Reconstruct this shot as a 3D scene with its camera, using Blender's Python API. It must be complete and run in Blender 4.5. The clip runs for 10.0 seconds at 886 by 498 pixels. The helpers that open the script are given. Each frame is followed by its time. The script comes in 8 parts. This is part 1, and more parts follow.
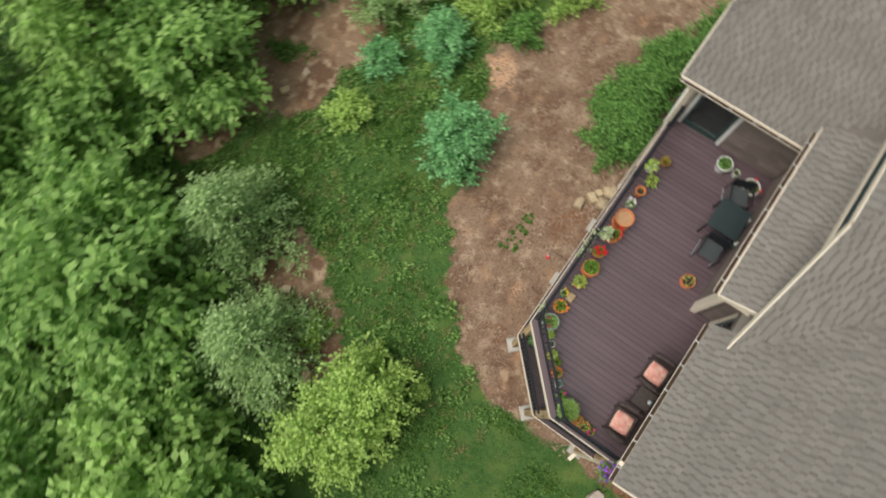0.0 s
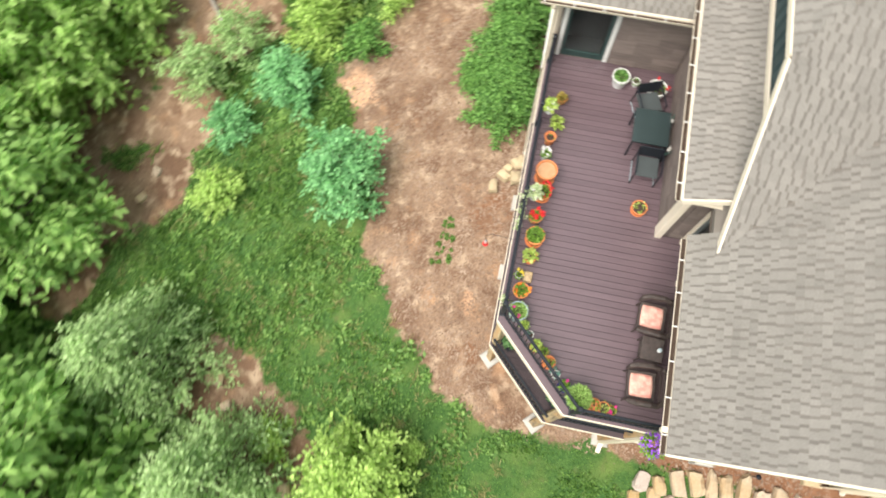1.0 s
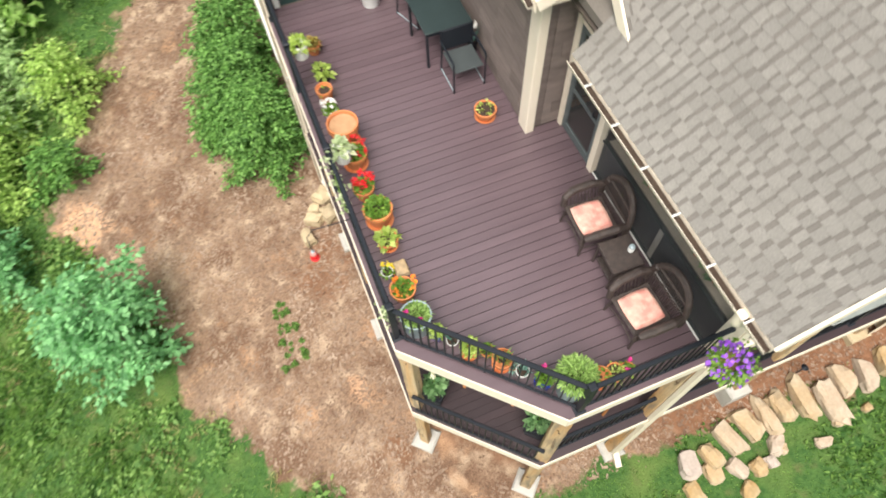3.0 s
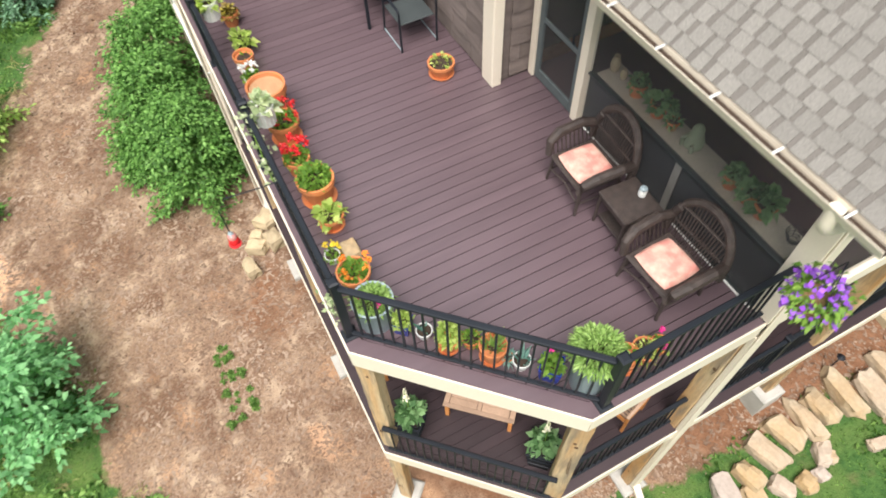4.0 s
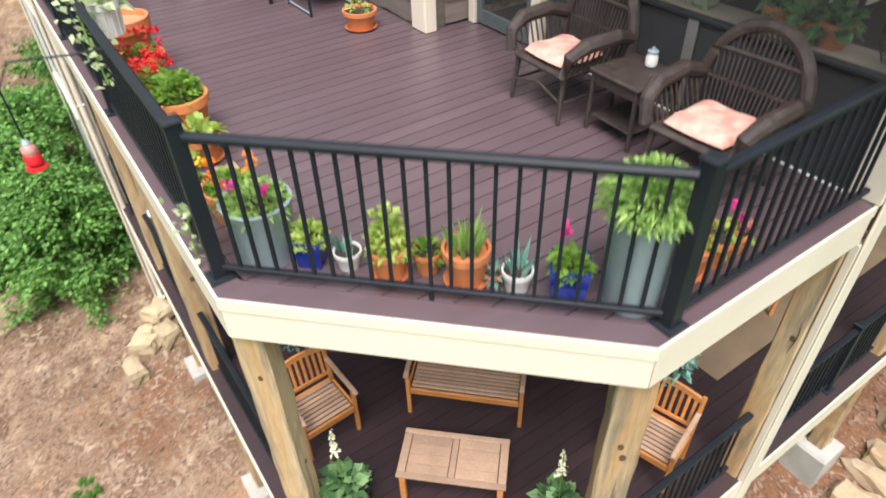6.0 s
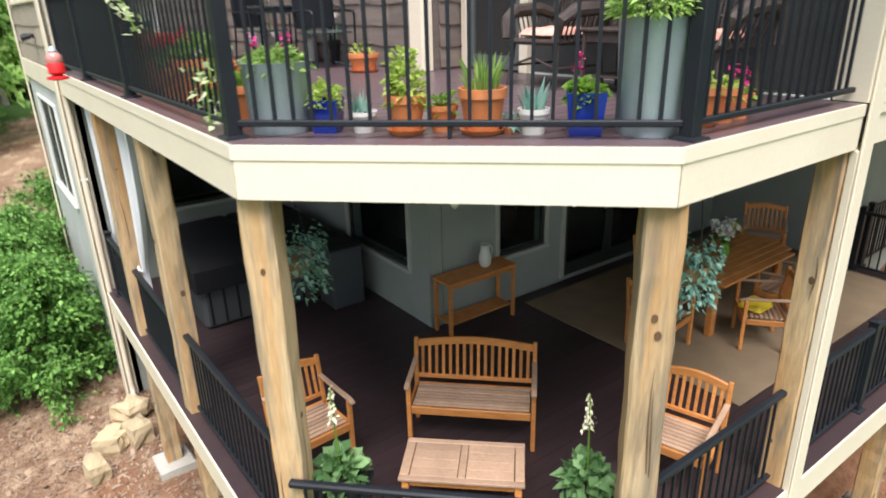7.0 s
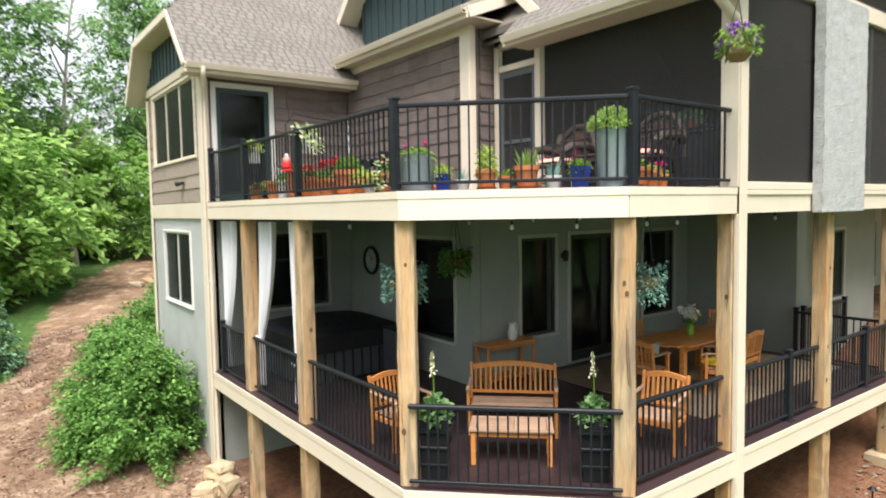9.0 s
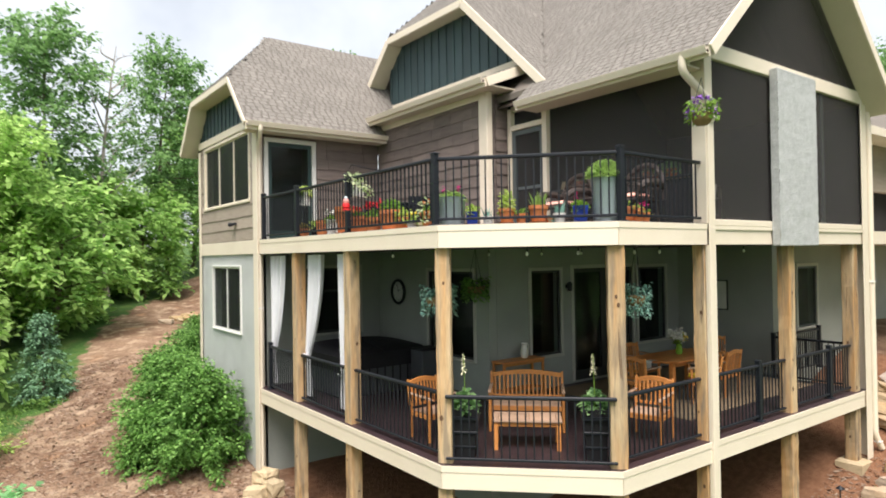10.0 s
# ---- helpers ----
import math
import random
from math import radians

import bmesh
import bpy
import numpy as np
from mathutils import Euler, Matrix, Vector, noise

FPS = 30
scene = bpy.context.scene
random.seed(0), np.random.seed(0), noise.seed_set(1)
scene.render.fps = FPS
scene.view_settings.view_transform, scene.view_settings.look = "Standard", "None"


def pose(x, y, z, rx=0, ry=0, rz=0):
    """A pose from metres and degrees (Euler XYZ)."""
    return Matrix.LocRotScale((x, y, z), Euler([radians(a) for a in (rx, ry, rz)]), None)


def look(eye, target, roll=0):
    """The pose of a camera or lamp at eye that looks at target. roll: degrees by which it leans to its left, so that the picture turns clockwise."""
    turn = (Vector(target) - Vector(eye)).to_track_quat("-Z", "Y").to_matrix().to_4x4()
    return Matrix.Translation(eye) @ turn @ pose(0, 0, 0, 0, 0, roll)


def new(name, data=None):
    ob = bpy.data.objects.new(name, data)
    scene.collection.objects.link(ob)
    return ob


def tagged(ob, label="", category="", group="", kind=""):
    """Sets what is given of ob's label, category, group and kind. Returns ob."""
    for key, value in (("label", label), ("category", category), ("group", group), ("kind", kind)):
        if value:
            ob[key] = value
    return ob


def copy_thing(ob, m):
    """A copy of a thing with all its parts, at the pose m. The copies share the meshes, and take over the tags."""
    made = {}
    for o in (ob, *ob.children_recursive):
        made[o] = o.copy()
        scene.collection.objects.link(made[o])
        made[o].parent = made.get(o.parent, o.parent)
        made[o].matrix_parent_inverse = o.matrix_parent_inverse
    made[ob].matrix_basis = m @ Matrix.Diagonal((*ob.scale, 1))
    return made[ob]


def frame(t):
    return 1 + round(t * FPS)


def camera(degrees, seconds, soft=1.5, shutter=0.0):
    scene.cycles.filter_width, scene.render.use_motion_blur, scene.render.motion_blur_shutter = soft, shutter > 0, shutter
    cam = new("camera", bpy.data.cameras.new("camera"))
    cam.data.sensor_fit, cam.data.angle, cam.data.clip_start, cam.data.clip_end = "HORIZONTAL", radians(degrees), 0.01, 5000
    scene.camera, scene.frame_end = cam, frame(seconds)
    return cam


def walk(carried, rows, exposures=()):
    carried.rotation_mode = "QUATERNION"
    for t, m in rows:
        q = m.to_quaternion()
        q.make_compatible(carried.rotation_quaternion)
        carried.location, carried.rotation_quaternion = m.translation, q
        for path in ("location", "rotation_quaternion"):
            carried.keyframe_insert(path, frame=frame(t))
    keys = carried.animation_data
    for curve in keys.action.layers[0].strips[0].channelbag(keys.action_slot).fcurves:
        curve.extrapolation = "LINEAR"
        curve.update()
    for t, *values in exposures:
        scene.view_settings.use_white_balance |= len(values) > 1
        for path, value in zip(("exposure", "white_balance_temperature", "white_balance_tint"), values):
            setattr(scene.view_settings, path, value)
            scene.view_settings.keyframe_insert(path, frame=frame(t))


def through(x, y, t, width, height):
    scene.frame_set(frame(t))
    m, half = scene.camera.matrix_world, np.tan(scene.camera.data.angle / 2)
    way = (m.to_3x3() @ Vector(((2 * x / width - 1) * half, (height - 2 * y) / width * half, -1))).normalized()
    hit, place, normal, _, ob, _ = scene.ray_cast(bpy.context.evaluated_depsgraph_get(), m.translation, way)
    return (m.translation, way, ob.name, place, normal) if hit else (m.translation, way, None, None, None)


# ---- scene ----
cam = camera(69.5, 10.0, 1.75, 0.6)
PATH = [
    (0, (-0.441, -1.193, 15.984), (-0.738, -0.818, 14.042), -2.8),
    (0.5, (-0.359, -1.169, 14.803), (-0.593, -0.714, 12.87), -3.8),
    (1, (-0.341, -1.194, 13.542), (-0.501, -0.605, 11.637), -3.5),
    (1.5, (-0.269, -1.19, 12.289), (-0.33, -0.498, 10.413), -4.0),
    (2, (-0.229, -1.139, 10.909), (-0.177, -0.386, 9.057), -4.5),
    (2.5, (-0.267, -1.178, 9.383), (-0.078, -0.352, 7.571), -3.4),
    (3, (-0.284, -1.218, 7.94), (0.029, -0.324, 6.178), -3.0),
    (4.5, (-0.257, -1.145, 4.858), (0.277, -0.083, 3.25), -3.1),
    (5, (-0.244, -1.107, 4.225), (0.357, -0.01, 2.665), -2.7),
    (6.5, (-0.669, -1.388, 1.441), (0.335, 0.019, 0.435), -1.9),
    (7, (-1.133, -1.803, 0.672), (-0.028, -0.295, -0.037), -1.5),
    (7.5, (-1.682, -2.245, 0.383), (-0.524, -0.703, -0.149), -1.3),
    (8, (-2.322, -2.803, 0.174), (-1.141, -1.232, -0.199), -1.2),
    (8.5, (-2.98, -3.414, -0.024), (-1.791, -1.823, -0.261), -1.1),
    (9, (-3.675, -4.038, -0.191), (-2.483, -2.438, -0.318), -1.0),
    (9.5, (-4.393, -4.671, -0.315), (-3.199, -3.067, -0.359), -1.0),
    (10, (-5.085, -5.306, -0.426), (-3.896, -3.698, -0.403), -0.9),
]
EXPO = [(0.0, 0.1, 6500, 10), (0.5, 0.97, 6500, 10), (1.0, 1.12, 6500, 10), (3.0, 1.06, 6480, 11), (4.5, 1.05, 6260, 13), (6.5, 1.14, 6200, 14), (7.5, 1.26, 6300, 14), (8.5, 1.32, 6400, 15), (10.0, 1.12, 6520, 15)]
walk(cam, [(t, look(eye, target, roll)) for t, eye, target, roll in PATH], EXPO)

# ---- light: a bright hazy overcast sky with a weak, wide sun ----
SUN_EL, SUN_AZ = 62.0, 215.0
world = bpy.data.worlds.new("overcast_sky")
scene.world = world
world.use_nodes = True
wn, wl = world.node_tree.nodes, world.node_tree.links
sky = wn.new("ShaderNodeTexSky")
sky.sky_type, sky.sun_disc = "NISHITA", False
sky.sun_elevation, sky.sun_rotation = radians(SUN_EL), radians(SUN_AZ)
sky.air_density, sky.dust_density, sky.ozone_density = 1.0, 4.0, 1.0
haze = wn.new("ShaderNodeMix")
haze.data_type = "RGBA"
haze.inputs[7].default_value = (8.8, 9.4, 9.5, 1)
cloud, drift, thick = wn.new("ShaderNodeTexNoise"), wn.new("ShaderNodeTexCoord"), wn.new("ShaderNodeMapRange")
cloud.inputs["Scale"].default_value, cloud.inputs["Detail"].default_value, cloud.inputs["Roughness"].default_value = 3.2, 5, 0.55
thick.inputs[1].default_value, thick.inputs[2].default_value, thick.inputs[3].default_value, thick.inputs[4].default_value = 0.35, 0.65, 0.56, 0.88
wl.new(drift.outputs["Generated"], cloud.inputs[0]), wl.new(cloud.outputs[0], thick.inputs[0]), wl.new(thick.outputs[0], haze.inputs[0])
wl.new(sky.outputs[0], haze.inputs[6])
wl.new(haze.outputs[2], wn["Background"].inputs[0])
wn["Background"].inputs[1].default_value = 0.064
sun = new("sun", bpy.data.lights.new("sun", "SUN"))
sun.data.energy, sun.data.angle, sun.data.color = 3.0, radians(38), (1.0, 0.95, 0.885)
_e, _a = radians(SUN_EL), radians(SUN_AZ)
sun.matrix_world = look((0, 0, 0), (-math.sin(_a) * math.cos(_e), -math.cos(_a) * math.cos(_e), -math.sin(_e)))


# ---- materials ----
def mat(name, base, rough=0.7, spots=None, scale=6.0, amount=0.6, grain=60.0, bump=0.3, dist=0.01, metal=0.0, stretch=(1, 1, 1),
        island=0.0, rand=0.0, coord="Object", spec=0.5, fine=0.25, alt=None):
    """A painted or natural surface: blotches at one scale, grain at another, relief, and per-piece variation."""
    m = bpy.data.materials.new(name)
    m.use_nodes = True
    n, l = m.node_tree.nodes, m.node_tree.links
    b = n["Principled BSDF"]
    b.inputs["Roughness"].default_value, b.inputs["Metallic"].default_value = rough, metal
    b.inputs["Specular IOR Level"].default_value = spec
    tc, mp = n.new("ShaderNodeTexCoord"), n.new("ShaderNodeMapping")
    mp.inputs["Scale"].default_value = stretch
    l.new(tc.outputs[coord], mp.inputs[0])
    big, small = n.new("ShaderNodeTexNoise"), n.new("ShaderNodeTexNoise")
    big.inputs["Scale"].default_value, big.inputs["Detail"].default_value = scale, 5
    small.inputs["Scale"].default_value, small.inputs["Detail"].default_value = grain, 4
    l.new(mp.outputs[0], big.inputs[0]), l.new(mp.outputs[0], small.inputs[0])
    ramp = n.new("ShaderNodeMapRange")
    ramp.inputs[1].default_value, ramp.inputs[2].default_value, ramp.inputs[4].default_value = 0.38, 0.68, amount
    l.new(big.outputs[0], ramp.inputs[0])
    mix = n.new("ShaderNodeMix")
    mix.data_type = "RGBA"
    mix.inputs[6].default_value = (*base, 1)
    mix.inputs[7].default_value = (*(spots or [c * 0.75 for c in base]), 1)
    l.new(ramp.outputs[0], mix.inputs[0])
    out = mix.outputs[2]
    if alt:
        pick, far = n.new("ShaderNodeMix"), n.new("ShaderNodeNewGeometry")
        pick.data_type = "RGBA"
        pick.inputs[7].default_value = (*alt, 1)
        l.new(out, pick.inputs[6])
        if island:
            l.new(far.outputs["Random Per Island"], pick.inputs[0])
        else:
            oi = n.new("ShaderNodeObjectInfo")
            l.new(oi.outputs["Random"], pick.inputs[0])
        out = pick.outputs[2]
    hsv = n.new("ShaderNodeHueSaturation")
    l.new(out, hsv.inputs["Color"])
    val = n.new("ShaderNodeMath")
    val.operation = "MULTIPLY_ADD"
    l.new(small.outputs[0], val.inputs[0])
    val.inputs[1].default_value, val.inputs[2].default_value = 2 * fine, 1 - fine
    last = val.outputs[0]
    for width, node, sock in ((island, "ShaderNodeNewGeometry", "Random Per Island"), (rand, "ShaderNodeObjectInfo", "Random")):
        if width:
            g, k, p = n.new(node), n.new("ShaderNodeMath"), n.new("ShaderNodeMath")
            k.operation, p.operation = "MULTIPLY_ADD", "MULTIPLY"
            l.new(g.outputs[sock], k.inputs[0])
            k.inputs[1].default_value, k.inputs[2].default_value = 2 * width, 1 - width
            l.new(last, p.inputs[0]), l.new(k.outputs[0], p.inputs[1])
            last = p.outputs[0]
    l.new(last, hsv.inputs["Value"])
    l.new(hsv.outputs[0], b.inputs["Base Color"])
    if bump:
        bp = n.new("ShaderNodeBump")
        bp.inputs["Strength"].default_value, bp.inputs["Distance"].default_value = bump, dist
        l.new(small.outputs[0], bp.inputs["Height"])
        l.new(bp.outputs[0], b.inputs["Normal"])
    return m


def leafmat(name, base, spots, alt=None, through=0.52, rough=0.55, island=0.35):
    """Foliage: per-leaf variation, with some light passing through the leaf."""
    m = mat(name, base, rough, spots, 1.2, 0.8, 25, 0.0, island=island, alt=alt, spec=0.3)
    n, l = m.node_tree.nodes, m.node_tree.links
    b, o = n["Principled BSDF"], n["Material Output"]
    tr, mx = n.new("ShaderNodeBsdfTranslucent"), n.new("ShaderNodeMixShader")
    l.new(b.inputs["Base Color"].links[0].from_socket, tr.inputs[0])
    mx.inputs[0].default_value = through
    l.new(b.outputs[0], mx.inputs[1]), l.new(tr.outputs[0], mx.inputs[2]), l.new(mx.outputs[0], o.inputs[0])
    return m


def seethrough(name, color, clear, rough=0.6):
    """An insect screen: a dark weave that lets part of the light straight through."""
    m = bpy.data.materials.new(name)
    m.use_nodes = True
    n, l = m.node_tree.nodes, m.node_tree.links
    b, o = n["Principled BSDF"], n["Material Output"]
    b.inputs["Base Color"].default_value, b.inputs["Roughness"].default_value = (*color, 1), rough
    b.inputs["Specular IOR Level"].default_value = 0.2
    t, mx, no = n.new("ShaderNodeBsdfTransparent"), n.new("ShaderNodeMixShader"), n.new("ShaderNodeTexNoise")
    no.inputs["Scale"].default_value = 1.5
    k = n.new("ShaderNodeMath")
    k.operation = "MULTIPLY_ADD"
    k.inputs[1].default_value, k.inputs[2].default_value = 0.12, clear - 0.06
    l.new(no.outputs[0], k.inputs[0]), l.new(k.outputs[0], mx.inputs[0])
    l.new(b.outputs[0], mx.inputs[1]), l.new(t.outputs[0], mx.inputs[2]), l.new(mx.outputs[0], o.inputs[0])
    return m


def glassmat(name, tint=(0.6, 0.7, 0.68), rough=0.03):
    m = bpy.data.materials.new(name)
    m.use_nodes = True
    b = m.node_tree.nodes["Principled BSDF"]
    b.inputs["Base Color"].default_value, b.inputs["Roughness"].default_value = (*tint, 1), rough
    b.inputs["Transmission Weight"].default_value, b.inputs["IOR"].default_value = 1.0, 1.22
    return m


M_CREAM = mat("cream_trim_paint", (0.765, 0.68, 0.545), 0.55, (0.68, 0.58, 0.445), 1.5, 0.35, 40, 0.15, 0.004, fine=0.06)
M_SOFFIT = mat("soffit_paint", (0.64, 0.57, 0.44), 0.6, (0.52, 0.46, 0.35), 1.5, 0.4, 40, 0.1, 0.004, fine=0.06)
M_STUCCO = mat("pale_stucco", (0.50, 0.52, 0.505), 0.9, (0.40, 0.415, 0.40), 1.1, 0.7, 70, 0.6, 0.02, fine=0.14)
# sage stucco of the covered walls, darkened to carry their shade
M_STUCCO_IN = mat("shaded_sage_stucco", (0.32, 0.345, 0.315), 0.9, (0.26, 0.28, 0.255), 1.1, 0.6, 70, 0.5, 0.015, fine=0.12)
M_CHIM = mat("rough_grey_stucco", (0.47, 0.485, 0.475), 0.95, (0.37, 0.385, 0.375), 9.0, 0.7, 48, 0.9, 0.02, fine=0.38)
M_SHAKE = mat("taupe_cedar_siding", (0.195, 0.155, 0.135), 0.8, (0.135, 0.107, 0.095), 2.5, 0.7, 30, 0.5, 0.012, rand=0.16, stretch=(1, 1, 6), fine=0.2)
M_LAP = mat("tan_cedar_siding", (0.36, 0.30, 0.24), 0.8, (0.28, 0.23, 0.18), 2.5, 0.6, 30, 0.4, 0.01, rand=0.12, stretch=(1, 1, 6), fine=0.15)
M_BATTEN = mat("teal_board_paint", (0.035, 0.065, 0.07), 0.65, (0.028, 0.05, 0.055), 2, 0.6, 40, 0.3, 0.006, rand=0.12, fine=0.15)
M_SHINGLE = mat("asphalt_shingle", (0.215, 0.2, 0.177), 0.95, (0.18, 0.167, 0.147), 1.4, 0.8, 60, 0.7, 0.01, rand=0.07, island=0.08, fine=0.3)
# low tabs darkened to put the recess shadow between tabs into colour
M_SHINGLE_LOW = mat("asphalt_shingle_shade_tab", (0.152, 0.136, 0.119), 0.95, (0.128, 0.115, 0.101), 0.9, 0.6, 90, 0.7, 0.01, rand=0.05, island=0.08, fine=0.25)
M_ROOFBASE = mat("roof_underlay", (0.17, 0.15, 0.128), 0.95, None, 2, 0.5, 60, 0.4)
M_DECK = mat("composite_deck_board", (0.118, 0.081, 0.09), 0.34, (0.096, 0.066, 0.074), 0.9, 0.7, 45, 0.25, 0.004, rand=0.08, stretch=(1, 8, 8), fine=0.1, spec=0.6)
# deck board again, with the covered deck's shade put into the colour
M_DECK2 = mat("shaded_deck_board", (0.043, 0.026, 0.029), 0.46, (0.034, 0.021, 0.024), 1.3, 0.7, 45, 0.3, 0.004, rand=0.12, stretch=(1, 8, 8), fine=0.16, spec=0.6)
M_BLACK = mat("black_rail_metal", (0.012, 0.0145, 0.019), 0.46, (0.018, 0.021, 0.027), 3, 0.6, 80, 0.1, 0.002, fine=0.1, spec=0.26)
M_POST = mat("weathered_pine_post", (0.50, 0.375, 0.225), 0.8, (0.45, 0.235, 0.08), 1.1, 0.9, 12, 0.45, 0.01, stretch=(5, 5, 0.5), rand=0.14, fine=0.3)


def streaked(m, dark, width=0.35):
    """Gives a board material its own stretch of grain on every piece, and grey weathered streaks."""
    n, l = m.node_tree.nodes, m.node_tree.links
    mp = next(k for k in n if k.type == "MAPPING")
    hsv = next(k for k in n if k.type == "HUE_SAT")
    oi = n.new("ShaderNodeObjectInfo")
    l.new(oi.outputs["Location"], mp.inputs["Location"])
    w = n.new("ShaderNodeTexNoise")
    w.inputs["Scale"].default_value, w.inputs["Detail"].default_value, w.inputs["Distortion"].default_value = 2.1, 4, 0.6
    sh = n.new("ShaderNodeVectorMath")
    sh.inputs[1].default_value = (3.7, 8.1, 2.3)
    l.new(mp.outputs[0], sh.inputs[0]), l.new(sh.outputs[0], w.inputs[0])
    r = n.new("ShaderNodeMapRange")
    r.inputs[1].default_value, r.inputs[2].default_value, r.inputs[4].default_value = 0.49, 0.66, 0.85
    l.new(w.outputs[0], r.inputs[0])
    mix = n.new("ShaderNodeMix")
    mix.data_type = "RGBA"
    mix.inputs[7].default_value = (*dark, 1)
    l.new(hsv.inputs["Color"].links[0].from_socket, mix.inputs[6])
    l.new(r.outputs[0], mix.inputs[0])
    l.new(mix.outputs[2], hsv.inputs["Color"])


streaked(M_POST, (0.23, 0.18, 0.125))
M_KNOT = mat("pine_knot", (0.13, 0.07, 0.035), 0.7, None, 8, 0.6, 40, 0.4)
M_FRAME = mat("white_vinyl", (0.72, 0.72, 0.68), 0.4, (0.66, 0.65, 0.6), 3, 0.4, 60, 0.05, fine=0.04)
M_FRAMEDK = mat("dark_window_sash", (0.03, 0.035, 0.035), 0.4, None, 3, 0.4, 60, 0.1)
M_TEAK = mat("oiled_teak", (0.66, 0.272, 0.075), 0.45, (0.47, 0.175, 0.047), 4, 0.7, 30, 0.3, 0.004, rand=0.2, stretch=(2, 2, 10), fine=0.22)
M_TEAKGREY = mat("sun_bleached_teak", (0.47, 0.31, 0.21), 0.65, (0.36, 0.235, 0.155), 4, 0.7, 30, 0.3, 0.004, rand=0.18, fine=0.2)
M_WICKER = mat("dark_brown_wicker", (0.038, 0.027, 0.023), 0.45, (0.075, 0.055, 0.046), 14, 0.8, 130, 0.9, 0.01, fine=0.4)
M_CUSHION = mat("salmon_floral_cushion", (0.60, 0.245, 0.20), 0.9, (0.74, 0.50, 0.39), 9, 0.9, 80, 0.4, 0.006, fine=0.12)
M_TERRA = mat("terracotta", (0.62, 0.205, 0.065), 0.8, (0.50, 0.19, 0.085), 9, 0.7, 60, 0.3, 0.004, rand=0.15, fine=0.15)
M_BLUEPOT = mat("cobalt_glazed_pot", (0.012, 0.03, 0.24), 0.15, (0.01, 0.02, 0.14), 5, 0.6, 40, 0.1, fine=0.1)
M_ZINC = mat("galvanised_metal", (0.38, 0.46, 0.485), 0.45, (0.31, 0.38, 0.405), 3, 0.7, 30, 0.15, 0.004, metal=0.25, fine=0.12, stretch=(4, 4, 1))
M_WHITEPOT = mat("white_glazed_pot", (0.72, 0.72, 0.68), 0.3, (0.6, 0.6, 0.56), 6, 0.5, 50, 0.1, fine=0.06)
M_SOIL = mat("potting_soil", (0.045, 0.028, 0.018), 0.95, (0.07, 0.045, 0.03), 18, 0.8, 90, 0.9, 0.02, fine=0.4)
M_RUG = mat("tan_outdoor_rug", (0.25, 0.182, 0.112), 0.95, (0.18, 0.131, 0.08), 3, 0.6, 120, 0.4, 0.006, fine=0.25)
M_STONE = mat("buff_sandstone", (0.53, 0.345, 0.15), 0.9, (0.56, 0.45, 0.28), 2.2, 1.0, 14, 0.5, 0.02, rand=0.3, alt=(0.33, 0.275, 0.235), fine=0.26)
M_PALESTONE = mat("pale_sandstone", (0.46, 0.365, 0.23), 0.9, (0.38, 0.295, 0.18), 3, 0.7, 24, 0.5, 0.02, rand=0.12, fine=0.2)
M_CONC = mat("concrete_footing", (0.46, 0.44, 0.40), 0.95, (0.35, 0.33, 0.29), 3, 0.7, 50, 0.6, 0.01, fine=0.2)
M_COIR = mat("coir_liner", (0.30, 0.19, 0.09), 0.95, (0.2, 0.12, 0.06), 12, 0.7, 90, 0.7, 0.01, fine=0.35)
M_CURT = mat("white_curtain_cloth", (0.76, 0.77, 0.80), 0.9, (0.66, 0.67, 0.71), 3, 0.4, 90, 0.2, 0.003, fine=0.06)
# near-black for the shade in rooms behind openings and under the deck
M_DARK = mat("interior_shade_black", (0.022, 0.022, 0.022), 0.9, (0.032, 0.031, 0.03), 1.2, 0.6, 20, 0.1)
M_TUB = mat("hot_tub_grey_cabinet", (0.06, 0.065, 0.072), 0.6, (0.045, 0.05, 0.055), 2, 0.6, 60, 0.3, fine=0.12)
M_VINYL = mat("charcoal_vinyl_cover", (0.014, 0.014, 0.016), 0.62, (0.02, 0.02, 0.022), 4, 0.6, 50, 0.3, fine=0.1, spec=0.2)
M_BARK = mat("tree_bark", (0.17, 0.135, 0.10), 0.9, (0.10, 0.08, 0.06), 3, 0.8, 30, 0.9, 0.03, stretch=(4, 4, 1), fine=0.3)
M_BARKPALE = mat("pale_dead_bark", (0.34, 0.31, 0.27), 0.9, (0.24, 0.21, 0.18), 3, 0.8, 30, 0.6, 0.02, stretch=(4, 4, 1), fine=0.2)
M_SCREEN = seethrough("insect_screen", (0.13, 0.124, 0.119), 0.70)
M_MESH = seethrough("window_insect_mesh", (0.02, 0.022, 0.022), 0.3)
M_CLAYSOIL = mat("dry_tan_soil", (0.46, 0.27, 0.14), 0.95, (0.36, 0.2, 0.1), 12, 0.7, 60, 0.4)
M_PANE = glassmat("window_glass", (0.75, 0.85, 0.83))
L_FOREST = leafmat("forest_leaf", (0.27, 0.51, 0.13), (0.185, 0.40, 0.09), (0.42, 0.60, 0.20), 0.58)
L_OAK = leafmat("dark_forest_leaf", (0.17, 0.345, 0.115), (0.105, 0.24, 0.07), (0.27, 0.43, 0.17), 0.5)
L_MAPLE = leafmat("maple_leaf", (0.36, 0.58, 0.15), (0.27, 0.48, 0.11), (0.48, 0.67, 0.23), 0.6)
L_LIME = leafmat("lime_leaf", (0.38, 0.58, 0.13), (0.27, 0.47, 0.09), (0.52, 0.68, 0.21))
